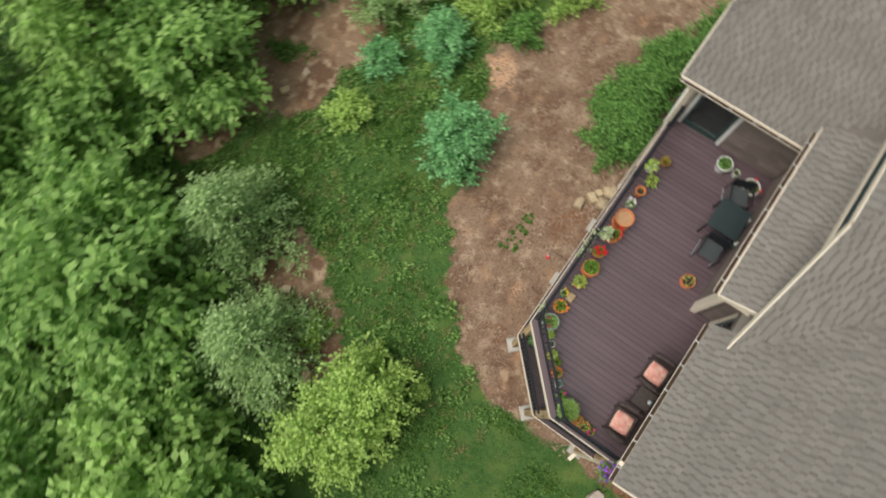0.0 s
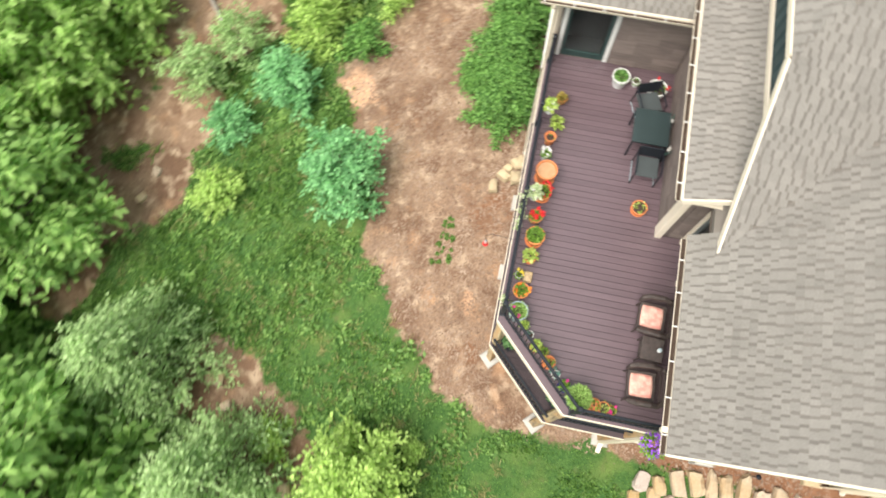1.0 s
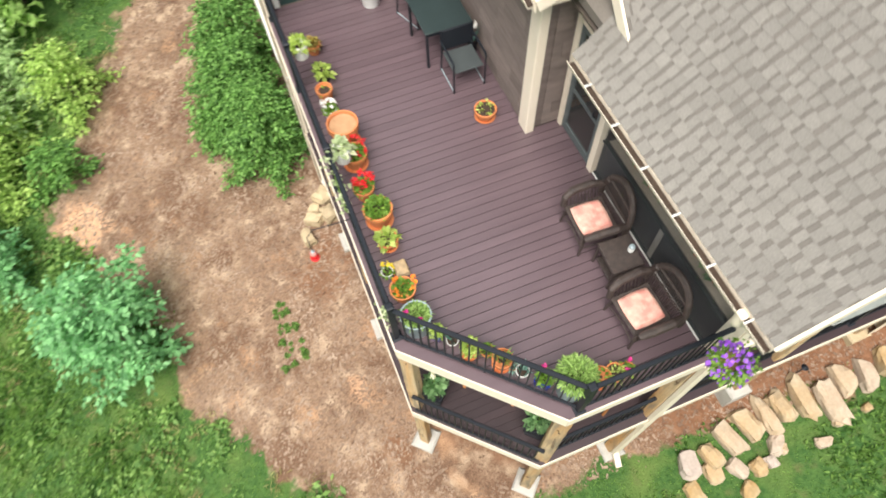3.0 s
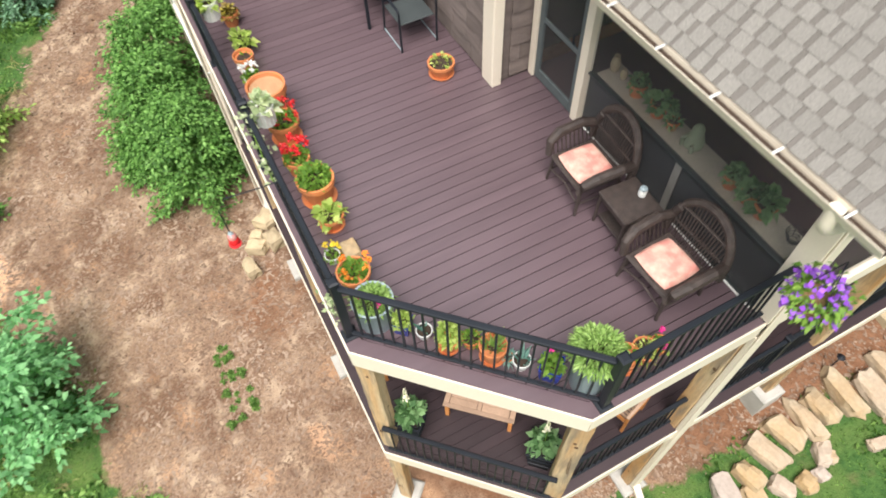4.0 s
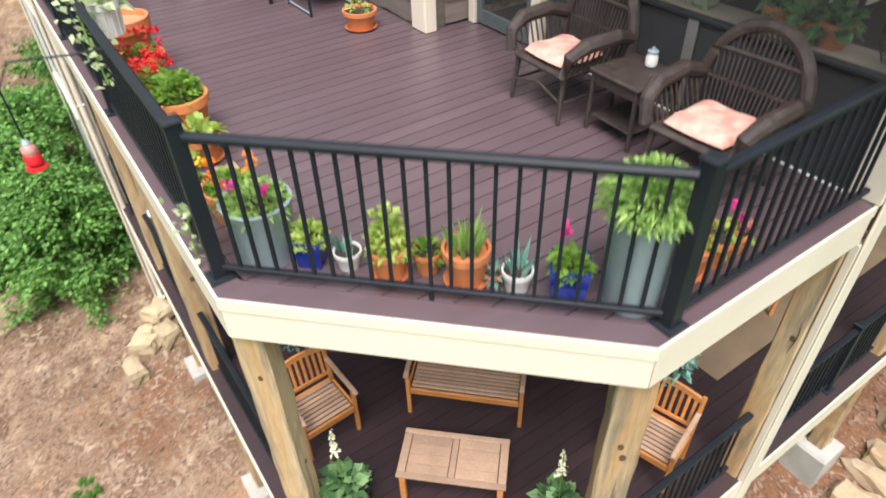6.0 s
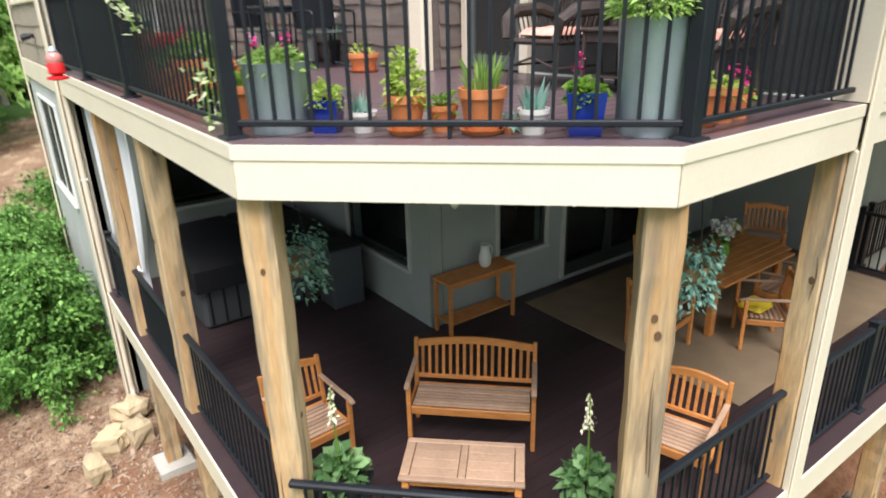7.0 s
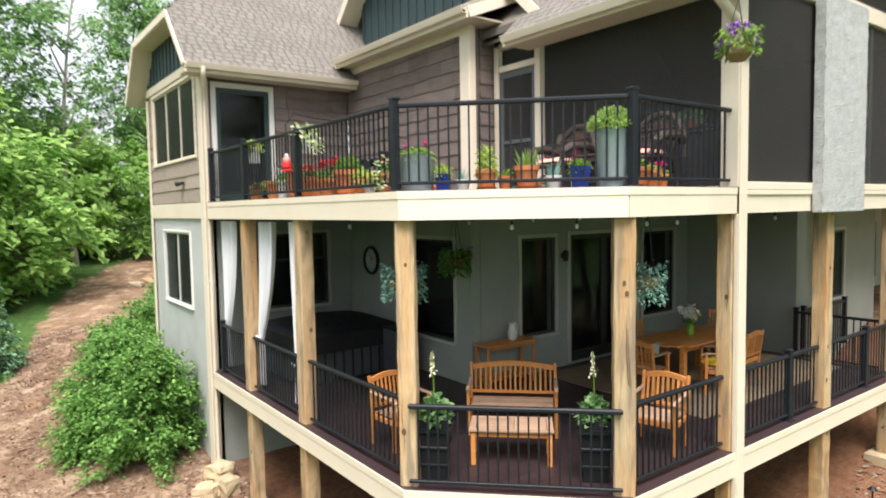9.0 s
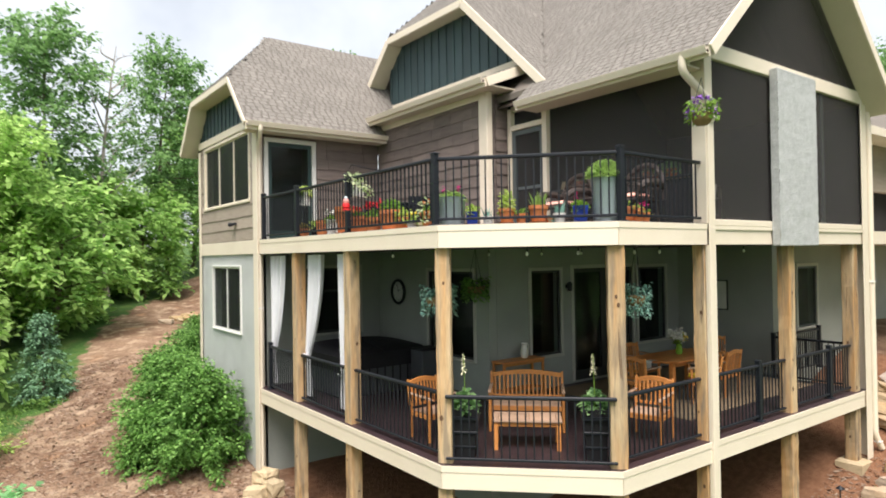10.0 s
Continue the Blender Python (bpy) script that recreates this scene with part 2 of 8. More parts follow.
L_GREY = leafmat("greygreen_leaf", (0.37, 0.56, 0.22), (0.28, 0.47, 0.15), (0.49, 0.64, 0.31), 0.56)
L_BLUE = leafmat("bluegreen_leaf", (0.21, 0.50, 0.20), (0.14, 0.39, 0.14), (0.32, 0.60, 0.28))
L_BUSH = leafmat("bush_leaf", (0.112, 0.29, 0.053), (0.05, 0.155, 0.028), (0.22, 0.40, 0.105), 0.42, island=0.45)
L_POT = leafmat("herb_leaf", (0.17, 0.36, 0.05), (0.10, 0.25, 0.035), (0.27, 0.42, 0.07))
L_VARIEG = leafmat("variegated_leaf", (0.42, 0.55, 0.26), (0.26, 0.42, 0.14), (0.66, 0.70, 0.46))
L_HOSTA = leafmat("hosta_leaf", (0.17, 0.36, 0.13), (0.10, 0.25, 0.085), (0.30, 0.47, 0.22))
L_YEL = leafmat("chartreuse_leaf", (0.42, 0.60, 0.10), (0.30, 0.48, 0.07), (0.60, 0.70, 0.22))
L_SUCC = leafmat("silvery_leaf", (0.19, 0.46, 0.37), (0.10, 0.30, 0.25), (0.36, 0.56, 0.48))
L_GRASS = leafmat("grass_blade", (0.13, 0.275, 0.055), (0.055, 0.185, 0.036), (0.21, 0.34, 0.085))
L_WEED = leafmat("weed_leaf", (0.17, 0.36, 0.085), (0.08, 0.23, 0.05), (0.29, 0.44, 0.13))
L_STRAW = leafmat("dry_straw", (0.42, 0.34, 0.16), (0.32, 0.26, 0.11), (0.40, 0.38, 0.16))
F_RED = mat("red_petal", (0.62, 0.012, 0.015), 0.6, (0.45, 0.006, 0.01), 20, 0.6, 80, 0.0, island=0.2)
F_PINK = mat("magenta_petal", (0.62, 0.03, 0.22), 0.6, (0.5, 0.02, 0.18), 20, 0.6, 80, 0.0, island=0.2)
F_PURP = mat("purple_petal", (0.24, 0.06, 0.48), 0.6, (0.3, 0.12, 0.55), 20, 0.6, 80, 0.0, island=0.2)
F_ORANGE = mat("orange_petal", (0.75, 0.16, 0.01), 0.6, (0.7, 0.4, 0.03), 20, 0.6, 80, 0.0, island=0.2)
F_YELLOW = mat("yellow_petal", (0.75, 0.55, 0.03), 0.6, None, 20, 0.6, 80, 0.0, island=0.2)
F_WHITE = mat("white_petal", (0.75, 0.74, 0.68), 0.6, None, 20, 0.4, 80, 0.0, island=0.1)


# ---- builders ----
class Shape:
    """Collects the faces of one mesh."""

    def __init__(self):
        self.v, self.f = [], []

    def add(self, verts, faces):
        k = len(self.v)
        self.v += [tuple(p) for p in verts]
        self.f += [tuple(k + i for i in f) for f in faces]
        return self

    def box(self, a, b, c=0.0, m=None):
        """A box between two corners, its edges bevelled by c."""
        lo, hi = [min(p, q) for p, q in zip(a, b)], [max(p, q) for p, q in zip(a, b)]
        c = min(c, *[(h - l) * 0.45 for l, h in zip(lo, hi)])
        if c <= 0:
            vs = [(x, y, z) for x in (lo[0], hi[0]) for y in (lo[1], hi[1]) for z in (lo[2], hi[2])]
            fs = [(0, 1, 3, 2), (4, 6, 7, 5), (0, 4, 5, 1), (2, 3, 7, 6), (0, 2, 6, 4), (1, 5, 7, 3)]
        else:
            vs, fs, ids = [], [], {}
            for sx in (0, 1):
                for sy in (0, 1):
                    for sz in (0, 1):
                        p = [(lo, hi)[s][i] for i, s in enumerate((sx, sy, sz))]
                        for ax in range(3):
                            q = [p[i] if i == ax else p[i] + (c if (sx, sy, sz)[i] == 0 else -c) for i in range(3)]
                            ids[sx, sy, sz, ax] = len(vs)
                            vs.append(q)
            for ax in range(3):
                o = [i for i in range(3) if i != ax]
                for s in (0, 1):
                    ring = []
                    for u, w in ((0, 0), (1, 0), (1, 1), (0, 1)):
                        k = [0, 0, 0]
                        k[ax], k[o[0]], k[o[1]] = s, u, w
                        ring.append(ids[(*k, ax)])
                    fs.append(ring)
                for u in (0, 1):
                    for w in (0, 1):
                        k0, k1 = [0, 0, 0], [0, 0, 0]
                        k0[o[0]] = k1[o[0]] = u
                        k0[o[1]] = k1[o[1]] = w
                        k1[ax] = 1
                        fs.append([ids[(*k0, o[0])], ids[(*k1, o[0])], ids[(*k1, o[1])], ids[(*k0, o[1])]])
            for k in [(x, y, z) for x in (0, 1) for y in (0, 1) for z in (0, 1)]:
                fs.append([ids[(*k, 0)], ids[(*k, 1)], ids[(*k, 2)]])
        if m is not None:
            vs = [m @ Vector(p) for p in vs]
        return self.add(vs, fs)

    def beam(self, p, q, w, h, c=0.0, up=(0, 0, 1)):
        """A bar from p to q, w wide and h high."""
        p, q = Vector(p), Vector(q)
        d = q - p
        n = d.normalized()
        side = n.cross(Vector(up))
        side = side.normalized() if side.length > 1e-4 else Vector((1, 0, 0))
        top = side.cross(n)
        m = Matrix((side, n, top)).transposed().to_4x4()
        m.translation = p
        return self.box((-w / 2, 0, -h / 2), (w / 2, d.length, h / 2), c, m)

    def tube(self, pts, radii, seg=8, caps=True):
        pts = [Vector(p) for p in pts]
        if not isinstance(radii, (list, tuple)):
            radii = [radii] * len(pts)
        vs, fs = [], []
        for i, p in enumerate(pts):
            d = (pts[min(i + 1, len(pts) - 1)] - pts[max(i - 1, 0)]).normalized()
            a = d.cross(Vector((0.31, 0.17, 1)) if abs(d.z) < 0.9 else Vector((1, 0.2, 0))).normalized()
            b = d.cross(a)
            vs += [p + radii[i] * (math.cos(2 * math.pi * k / seg) * a + math.sin(2 * math.pi * k / seg) * b) for k in range(seg)]
        for i in range(len(pts) - 1):
            for k in range(seg):
                fs.append((i * seg + k, i * seg + (k + 1) % seg, (i + 1) * seg + (k + 1) % seg, (i + 1) * seg + k))
        if caps:
            fs += [tuple(reversed(range(seg))), tuple(range((len(pts) - 1) * seg, len(pts) * seg))]
        return self.add(vs, fs)

    def lathe(self, prof, at=(0, 0, 0), seg=20, square=False):
        """Turns a profile of (radius, height) round the vertical; square: on a square plan."""
        vs, fs = [], []
        if square:
            seg = 4
        for r, z in prof:
            for k in range(seg):
                a = 2 * math.pi * (k + (0.5 if square else 0)) / seg
                r2 = r * (math.sqrt(2) if square else 1)
                vs.append((at[0] + r2 * math.cos(a), at[1] + r2 * math.sin(a), at[2] + z))
        for i in range(len(prof) - 1):
            for k in range(seg):
                fs.append((i * seg + k, i * seg + (k + 1) % seg, (i + 1) * seg + (k + 1) % seg, (i + 1) * seg + k))
        fs += [tuple(reversed(range(seg))), tuple(range((len(prof) - 1) * seg, len(prof) * seg))]
        return self.add(vs, fs)

    def prism(self, outline, a, b):
        """An outline of (x, y) raised from height a to height b."""
        n = len(outline)
        vs = [(x, y, a) for x, y in outline] + [(x, y, b) for x, y in outline]
        fs = [tuple(reversed(range(n))), tuple(range(n, 2 * n))] + [(i, (i + 1) % n, n + (i + 1) % n, n + i) for i in range(n)]
        return self.add(vs, fs)

    def slab(self, quad, thick):
        """A flat plate: a polygon in space, with its thickness downwards."""
        n = len(quad)
        vs = [tuple(p) for p in quad] + [(p[0], p[1], p[2] - thick) for p in quad]
        fs = [tuple(range(n)), tuple(reversed(range(n, 2 * n)))] + [(i, n + i, n + (i + 1) % n, (i + 1) % n) for i in range(n)]
        return self.add(vs, fs)

    def mesh(self, name, material, smooth=False):
        me = bpy.data.meshes.new(name)
        me.from_pydata(self.v, [], self.f)
        bm = bmesh.new()
        bm.from_mesh(me)
        bmesh.ops.recalc_face_normals(bm, faces=bm.faces)
        bm.to_mesh(me)
        bm.free()
        me.materials.append(material)
        if smooth:
            me.shade_smooth()
            me.set_sharp_from_angle(angle=radians(40))
        return me


def part(name, shape, material, parent=None, label="", smooth=False, at=None):
    """One mesh object under a thing, a part or nothing."""
    me = shape if isinstance(shape, bpy.types.Mesh) else shape.mesh(name, material, smooth)
    ob = new(name, me)
    if parent:
        ob.parent = parent
    if at is not None:
        ob.matrix_basis = at if isinstance(at, Matrix) else Matrix.Translation(at)
    if label:
        ob["label"] = label
    return ob


def thing(name, label, category, group="", kind="", at=(0, 0, 0), turn=0):
    """An empty at the base of a thing, which carries its parts."""
    ob = new(name)
    ob.empty_display_size = 0.1
    ob.matrix_basis = pose(*at, 0, 0, turn)
    return tagged(ob, label, category, group, kind)


def solid(name, shape, material, label, category, group="", kind="", smooth=False, at=None):
    return tagged(part(name, shape, material, None, "", smooth, at), label, category, group, kind)


def fast_mesh(name, verts, size, material):
    """A mesh of loose faces with size corners each, out of an array (faces * size, 3)."""
    n = len(verts) // size
    me = bpy.data.meshes.new(name)
    me.vertices.add(len(verts))
    me.vertices.foreach_set("co", np.ascontiguousarray(verts, np.float32).ravel())
    me.loops.add(n * size)
    me.loops.foreach_set("vertex_index", np.arange(n * size, dtype=np.int32))
    me.polygons.add(n)
    me.polygons.foreach_set("loop_start", np.arange(0, n * size, size, dtype=np.int32))
    me.update(calc_edges=True)
    me.materials.append(material)
    return me


def leaf_cloud(centres, length, width, rng, droop=0.25, up=0.35, outward=None, spread=1.0, level=0.55):
    """Leaves as bent four-cornered blades at the given centres: an array (n * 4, 3)."""
    n = len(centres)
    d = rng.normal(size=(n, 3))
    if outward is not None:
        d = d * spread + outward * 1.3
    d[:, 2] = d[:, 2] * 0.6 + up
    d /= np.linalg.norm(d, axis=1, keepdims=True) + 1e-9
    s = np.cross(d, rng.normal(size=(n, 3)) * level + (0, 0, 1))
    s /= np.linalg.norm(s, axis=1, keepdims=True) + 1e-9
    k = rng.uniform(0.65, 1.35, (n, 1))
    L, W = length * k, width * k
    a = centres
    mid = a + d * L * 0.5
    tip = a + d * L
    tip[:, 2] -= droop * L[:, 0]
    return np.stack([a, mid + s * W * 0.5, tip, mid - s * W * 0.5], 1).reshape(-1, 3)


# ---- the lie of the land ----
def land(x, y):
    """Height of the ground: it falls to the west and south, and climbs along the stone steps."""
    x, y = np.asarray(x, float), np.asarray(y, float)
    w = np.minimum(x, 0)
    z = -6.5 + 0.13 * np.clip(y, -60, 34) + 0.12 * np.maximum(w, -14) + 0.05 * np.minimum(w + 14, 0)
    z = z + 0.36 * np.clip(x - 4, 0, 9)
    up = np.clip((y - 2.0) / 5.0, 0, 1) * np.clip((24.0 - y) / 9.0, 0, 1)
    z = z + 0.3 * up * up * (3 - 2 * up) * np.clip((x + 6.0) / 4.0, 0, 1)
    z = z + 0.07 * np.sin(0.9 * x + 0.4 * y) * np.cos(0.7 * y - 0.3 * x) + 0.025 * np.sin(3.1 * x) * np.sin(2.7 * y)
    return z


def land1(x, y):
    return float(land(x, y))


MULCH = [(4.5, -0.25), (1.8, -0.2), (0.2, -0.1), (-1.2, 0.55), (-3.0, 2.4), (-4.55, 4.5), (-4.75, 6.4), (-5.6, 8.2), (-6.9, 10.15), (-5.5, 12.8),
         (-4.1, 15), (-2.6, 17.4), (-1.7, 22.2), (0.4, 27.6), (5.2, 34), (9, 36), (9, 33), (5.0, 28.5), (2.2, 24), (1.2, 20), (0.4, 16), (0.2, 13), (40, 13), (40, -2.4), (12.4, -2.2), (10.2, -1.0), (6.2, -0.4)]


def inside(px, py, poly):
    """Signed closeness to a polygon's inside for arrays of points: positive within, in metres."""
    px, py = np.asarray(px, float), np.asarray(py, float)
    odd, near = np.zeros(px.shape, bool), np.full(px.shape, 1e9)
    for (x0, y0), (x1, y1) in zip(poly, poly[1:] + poly[:1]):
        cross = (y0 > py) != (y1 > py)
        odd ^= cross & (px < (x1 - x0) * (py - y0) / ((y1 - y0) or 1e-9) + x0)
        dx, dy = x1 - x0, y1 - y0
        t = np.clip(((px - x0) * dx + (py - y0) * dy) / (dx * dx + dy * dy), 0, 1)
        near = np.minimum(near, np.hypot(px - x0 - t * dx, py - y0 - t * dy))
    return np.where(odd, near, -near)


BARE = [(-15.5, 2.2, 1.9), (-14.2, 4.4, 1.5), (-12.6, 5.6, 1.3), (-8.4, -0.7, 1.5), (-6.8, -1.6, 1.2), (-5.2, -2.6, 0.9), (-12.2, 8.2, 1.6), (-14.5, -8.2, 2.0), (-11.2, 12.5, 1.8), (-9.6, 14.6, 1.4), (-13.4, 11.2, 1.7), (-15.4, 8.2, 1.9), (-16.5, 5.6, 1.8), (-13.6, 14.0, 2.0)]


def bare(px, py):
    """How far a place lies within the mulch bed, the path or the bare patches of the slope."""
    d = inside(px, py, MULCH)
    for x, y, r in BARE:
        d = np.maximum(d, r - np.hypot(px - x, (py - y)))
    return d + 0.22 * np.sin(2.3 * px + 1.1 * py) * np.sin(1.7 * py - 0.9 * px + 2) + 0.1 * np.sin(5.1 * px - 2.2 * py) * np.sin(4.3 * py + 1)


C_RED = 14.0                # red clay, coloured darker for the decks' shade, reaches this far east


def ground_sheet():
    ax = np.concatenate([[-2500, -900, -350, -160, -90, -60, -45], np.arange(-34, 22.1, 0.28), [26, 34, 45, 60, 90, 160, 350, 900, 2500]])
    ay = np.concatenate([[-2500, -900, -350, -160, -90, -60, -40, -28], np.arange(-20, 40.1, 0.28), [45, 55, 70, 100, 160, 350, 900, 2500]])
    X, Y = np.meshgrid(ax, ay, indexing="ij")
    Z = land(X, Y)
    nx, ny = X.shape
    idx = np.arange(nx * ny).reshape(nx, ny)
    faces = np.stack([idx[:-1, :-1], idx[1:, :-1], idx[1:, 1:], idx[:-1, 1:]], -1).reshape(-1, 4)
    me = bpy.data.meshes.new("ground")
    me.from_pydata(np.stack([X, Y, Z], -1).reshape(-1, 3).tolist(), [], faces.tolist())
    zone = me.attributes.new("bed", "FLOAT", "POINT")
    zone.data.foreach_set("value", np.clip(bare(X.ravel(), Y.ravel()), -2, 2).astype(np.float32))
    red = np.maximum(1.0 - np.hypot((X + 0.7) / 1.3, (Y - 6.3) / 1.2), 0.9 - np.hypot((X + 0.5) / 1.1, (Y - 1.8) / 1.0))
    near = np.maximum(0.9 - np.hypot((X + 6.1) / 1.0, (Y - 9.9) / 0.9), 0.22 - np.hypot((X + 0.9) / 0.9, (Y - 3.4) / 2.2))
    me.attributes.new("clay", "FLOAT", "POINT").data.foreach_set("value", np.clip(near, -1.5, 1).ravel().astype(np.float32))
    # mask: the decks' outline, darkened for their shade, plus two red soil patches
    clay_shade = np.minimum(np.minimum(X - 0.1, Y + 0.1 + 1.3 * np.clip((X - 4) / 3, 0, 1)), np.minimum(C_RED - X, 9.0 - Y)) * 0.8
    clay_shade = np.maximum(np.minimum(clay_shade, (X + Y - 1.9) * 0.6), red * 0.55)
    me.attributes.new("red_clay_shade", "FLOAT", "POINT").data.foreach_set("value", np.clip(clay_shade, -1, 0.9).ravel().astype(np.float32))
    me.shade_smooth()
    m = bpy.data.materials.new("ground_soil_and_turf")
    m.use_nodes = True
    n, l = m.node_tree.nodes, m.node_tree.links
    b = n["Principled BSDF"]
    b.inputs["Roughness"].default_value = 0.95
    b.inputs["Specular IOR Level"].default_value = 0.2
    at, tc = n.new("ShaderNodeAttribute"), n.new("ShaderNodeTexCoord")
    at.attribute_name = "bed"

    def noise_at(scale, detail=5):
        k = n.new("ShaderNodeTexNoise")
        k.inputs["Scale"].default_value, k.inputs["Detail"].default_value = scale, detail
        l.new(tc.outputs["Object"], k.inputs[0])
        return k.outputs[0]

    def mixed(fac, a, c):
        k = n.new("ShaderNodeMix")
        k.data_type = "RGBA"
        for sock, v in ((0, fac), (6, a), (7, c)):
            if isinstance(v, tuple):
                k.inputs[sock].default_value = (*v, 1)
            else:
                l.new(v, k.inputs[sock])
        return k.outputs[2]

    def ranged(v, lo, hi):
        k = n.new("ShaderNodeMapRange")
        k.inputs[1].default_value, k.inputs[2].default_value = lo, hi
        l.new(v, k.inputs[0])
        return k.outputs[0]

    def plus(a, c, f):
        k = n.new("ShaderNodeMath")
        k.operation = "MULTIPLY_ADD"
        l.new(a, k.inputs[0])
        k.inputs[1].default_value = f
        l.new(c, k.inputs[2])
        return k.outputs[0]

    chips, clods = noise_at(26, 6), noise_at(1.1)
    mulch = mixed(ranged(chips, 0.35, 0.65), (0.18, 0.11, 0.071), (0.315, 0.212, 0.14))
    mulch = mixed(ranged(noise_at(62, 4), 0.6, 0.72), mulch, (0.12, 0.075, 0.05))
    mulch = mixed(ranged(noise_at(0.7, 6), 0.45, 0.58), mulch, mixed(ranged(chips, 0.3, 0.7), (0.11, 0.062, 0.038), (0.205, 0.122, 0.077)))
    mulch = mixed(ranged(noise_at(2.3, 6), 0.52, 0.68), mulch, (0.41, 0.30, 0.205))
    mulch = mixed(ranged(noise_at(11, 3), 0.6, 0.7), mulch, (0.13, 0.078, 0.05))
    clay = mixed(ranged(noise_at(5), 0.35, 0.65), (0.50, 0.31, 0.18), (0.42, 0.25, 0.14))
    pit = n.new("ShaderNodeAttribute")
    pit.attribute_name = "clay"
    soil = mixed(ranged(clods, 0.58, 0.75), mulch, mixed(ranged(chips, 0.3, 0.7), (0.30, 0.17, 0.10), clay))
    soil = mixed(ranged(plus(noise_at(2.2, 6), pit.outputs["Fac"], 0.9), 0.45, 0.75), soil, mixed(ranged(noise_at(6), 0.3, 0.7), (0.50, 0.28, 0.16), (0.58, 0.37, 0.23)))
    shaded_clay = n.new("ShaderNodeAttribute")
    shaded_clay.attribute_name = "red_clay_shade"
    # red clay with the deck shade put into its two tones
    soil = mixed(ranged(plus(noise_at(1.7, 6), shaded_clay.outputs["Fac"], 0.8), 0.5, 0.9), soil, mixed(ranged(noise_at(8, 6), 0.35, 0.65), (0.165, 0.08, 0.043), (0.235, 0.12, 0.067)))
    turf = mixed(ranged(noise_at(9), 0.35, 0.65), (0.036, 0.088, 0.022), (0.068, 0.136, 0.033))
    weeds = mixed(ranged(noise_at(1.1), 0.5, 0.75), turf, (0.11, 0.165, 0.042))
    weeds = mixed(ranged(noise_at(2.6, 6), 0.58, 0.72), weeds, (0.10, 0.125, 0.042))
    edge = plus(noise_at(3.0, 6), at.outputs["Fac"], 1.1)
    colour = mixed(ranged(edge, 0.43, 0.62), weeds, soil)
    l.new(colour, b.inputs["Base Color"])
    bp = n.new("ShaderNodeBump")
    bp.inputs["Strength"].default_value, bp.inputs["Distance"].default_value = 0.8, 0.05
    l.new(chips, bp.inputs["Height"]), l.new(bp.outputs[0], b.inputs["Normal"])
    me.materials.append(m)
    return tagged(new("ground", me), "sloping ground of brown wood mulch, bare clay and turf", "ground", kind="structure")


ground_sheet()

# ---- decks ----
U, L = 0.0, -3.24            # floor heights of the upper and the lower deck
C = 1.67                     # how far the cut corner runs back along each side
YB, XR = 8.48, 9.42           # back wall of the left bay; east end of the lower deck


def left_edge(y, inset):
    """West edge of the deck at y, moved inwards along the cut corner."""
    return max(inset, C + inset * math.sqrt(2) - y) if y < C + inset * 1.5 else inset


def deck_boards(z, x_end, owner, material, y_end, gap=0.0098):
    """Boards along x, ended on the cut corner, with a gap between them and a border board round the edge."""
    pitch, b = 0.142, 0.15
    y = b + 0.005
    while y < y_end - 0.02:
        y1 = min(y + pitch - gap, y_end)
        xa, xb = left_edge(y, b + 0.006), left_edge(y1, b + 0.006)
        xe = x_end(0.5 * (y + y1))
        s = Shape()
        s.slab([(xa, y, z), (xe, y, z), (xe, y1, z), (xb, y1, z)], 0.026)
        part("board", s, material, owner)
        y += pitch
    k = b * math.tan(radians(22.5))
    for quad in ([(0, C), (b, C + k), (b, y_end), (0, y_end)], [(0, C), (C, 0), (C + k, b), (b, C + k)], [(C, 0), (x_end(0.05), 0), (x_end(0.05), b), (C + k, b)]):
        s = Shape()
        s.slab([(x, y, z + 0.001) for x, y in quad], 0.027)
        part("border_board", s, material, owner)


def fascia(z, owner, right):
    """Cream rim boards round the deck, each with a proud cap strip along its top."""
    runs = [((0, YB), (0, C)), ((0, C), (C, 0)), ((C, 0), (right, 0))]
    for (x0, y0), (x1, y1) in runs:
        d = Vector((x1 - x0, y1 - y0, 0)).normalized()
        o = Vector((d.y, -d.x, 0))
        if o.dot(Vector((-1, -1, 0))) < 0:
            o = -o
        s = Shape()
        p, q = Vector((x0, y0, 0)), Vector((x1, y1, 0))
        e = 0.02 * math.tan(radians(22.5))
        s.prism([tuple((p - 0.02 * o + d * e)[:2]), tuple((q - 0.02 * o - d * e)[:2]), tuple((q + 0.012 * o)[:2]), tuple((p + 0.012 * o)[:2])], z - 0.312, z - 0.03)
        part("rim_board", s, M_CREAM, owner)
        s = Shape()
        w = 0.02 * math.tan(radians(22.5))
        s.prism([tuple((p + 0.002 * o)[:2]), tuple((q + 0.002 * o)[:2]), tuple((q + 0.02 * o + (d * w if q.x < 2 else d * 0))[:2]), tuple((p + 0.02 * o - (d * w if p.y < 2 else d * 0))[:2])], z - 0.085, z - 0.004)
        part("cap_strip", s, M_CREAM, owner)


upper_deck = thing("floor_upper_deck", "upper deck of dark plum-brown composite boards with cream rim", "deck", kind="structure")
lower_deck = thing("floor_lower_deck", "covered lower deck of boards coloured dark for shade, with cream rim", "deck", kind="structure")
fascia(U, upper_deck, 3.717)
fascia(L, lower_deck, XR)
s = Shape()
s.box((3.89, -0.012, U - 0.312), (XR, 0.03, U - 0.03)).box((3.89, -0.035, U - 0.085), (XR, -0.013, U - 0.028))
part("belt_board", s, M_CREAM, upper_deck)
s = Shape()
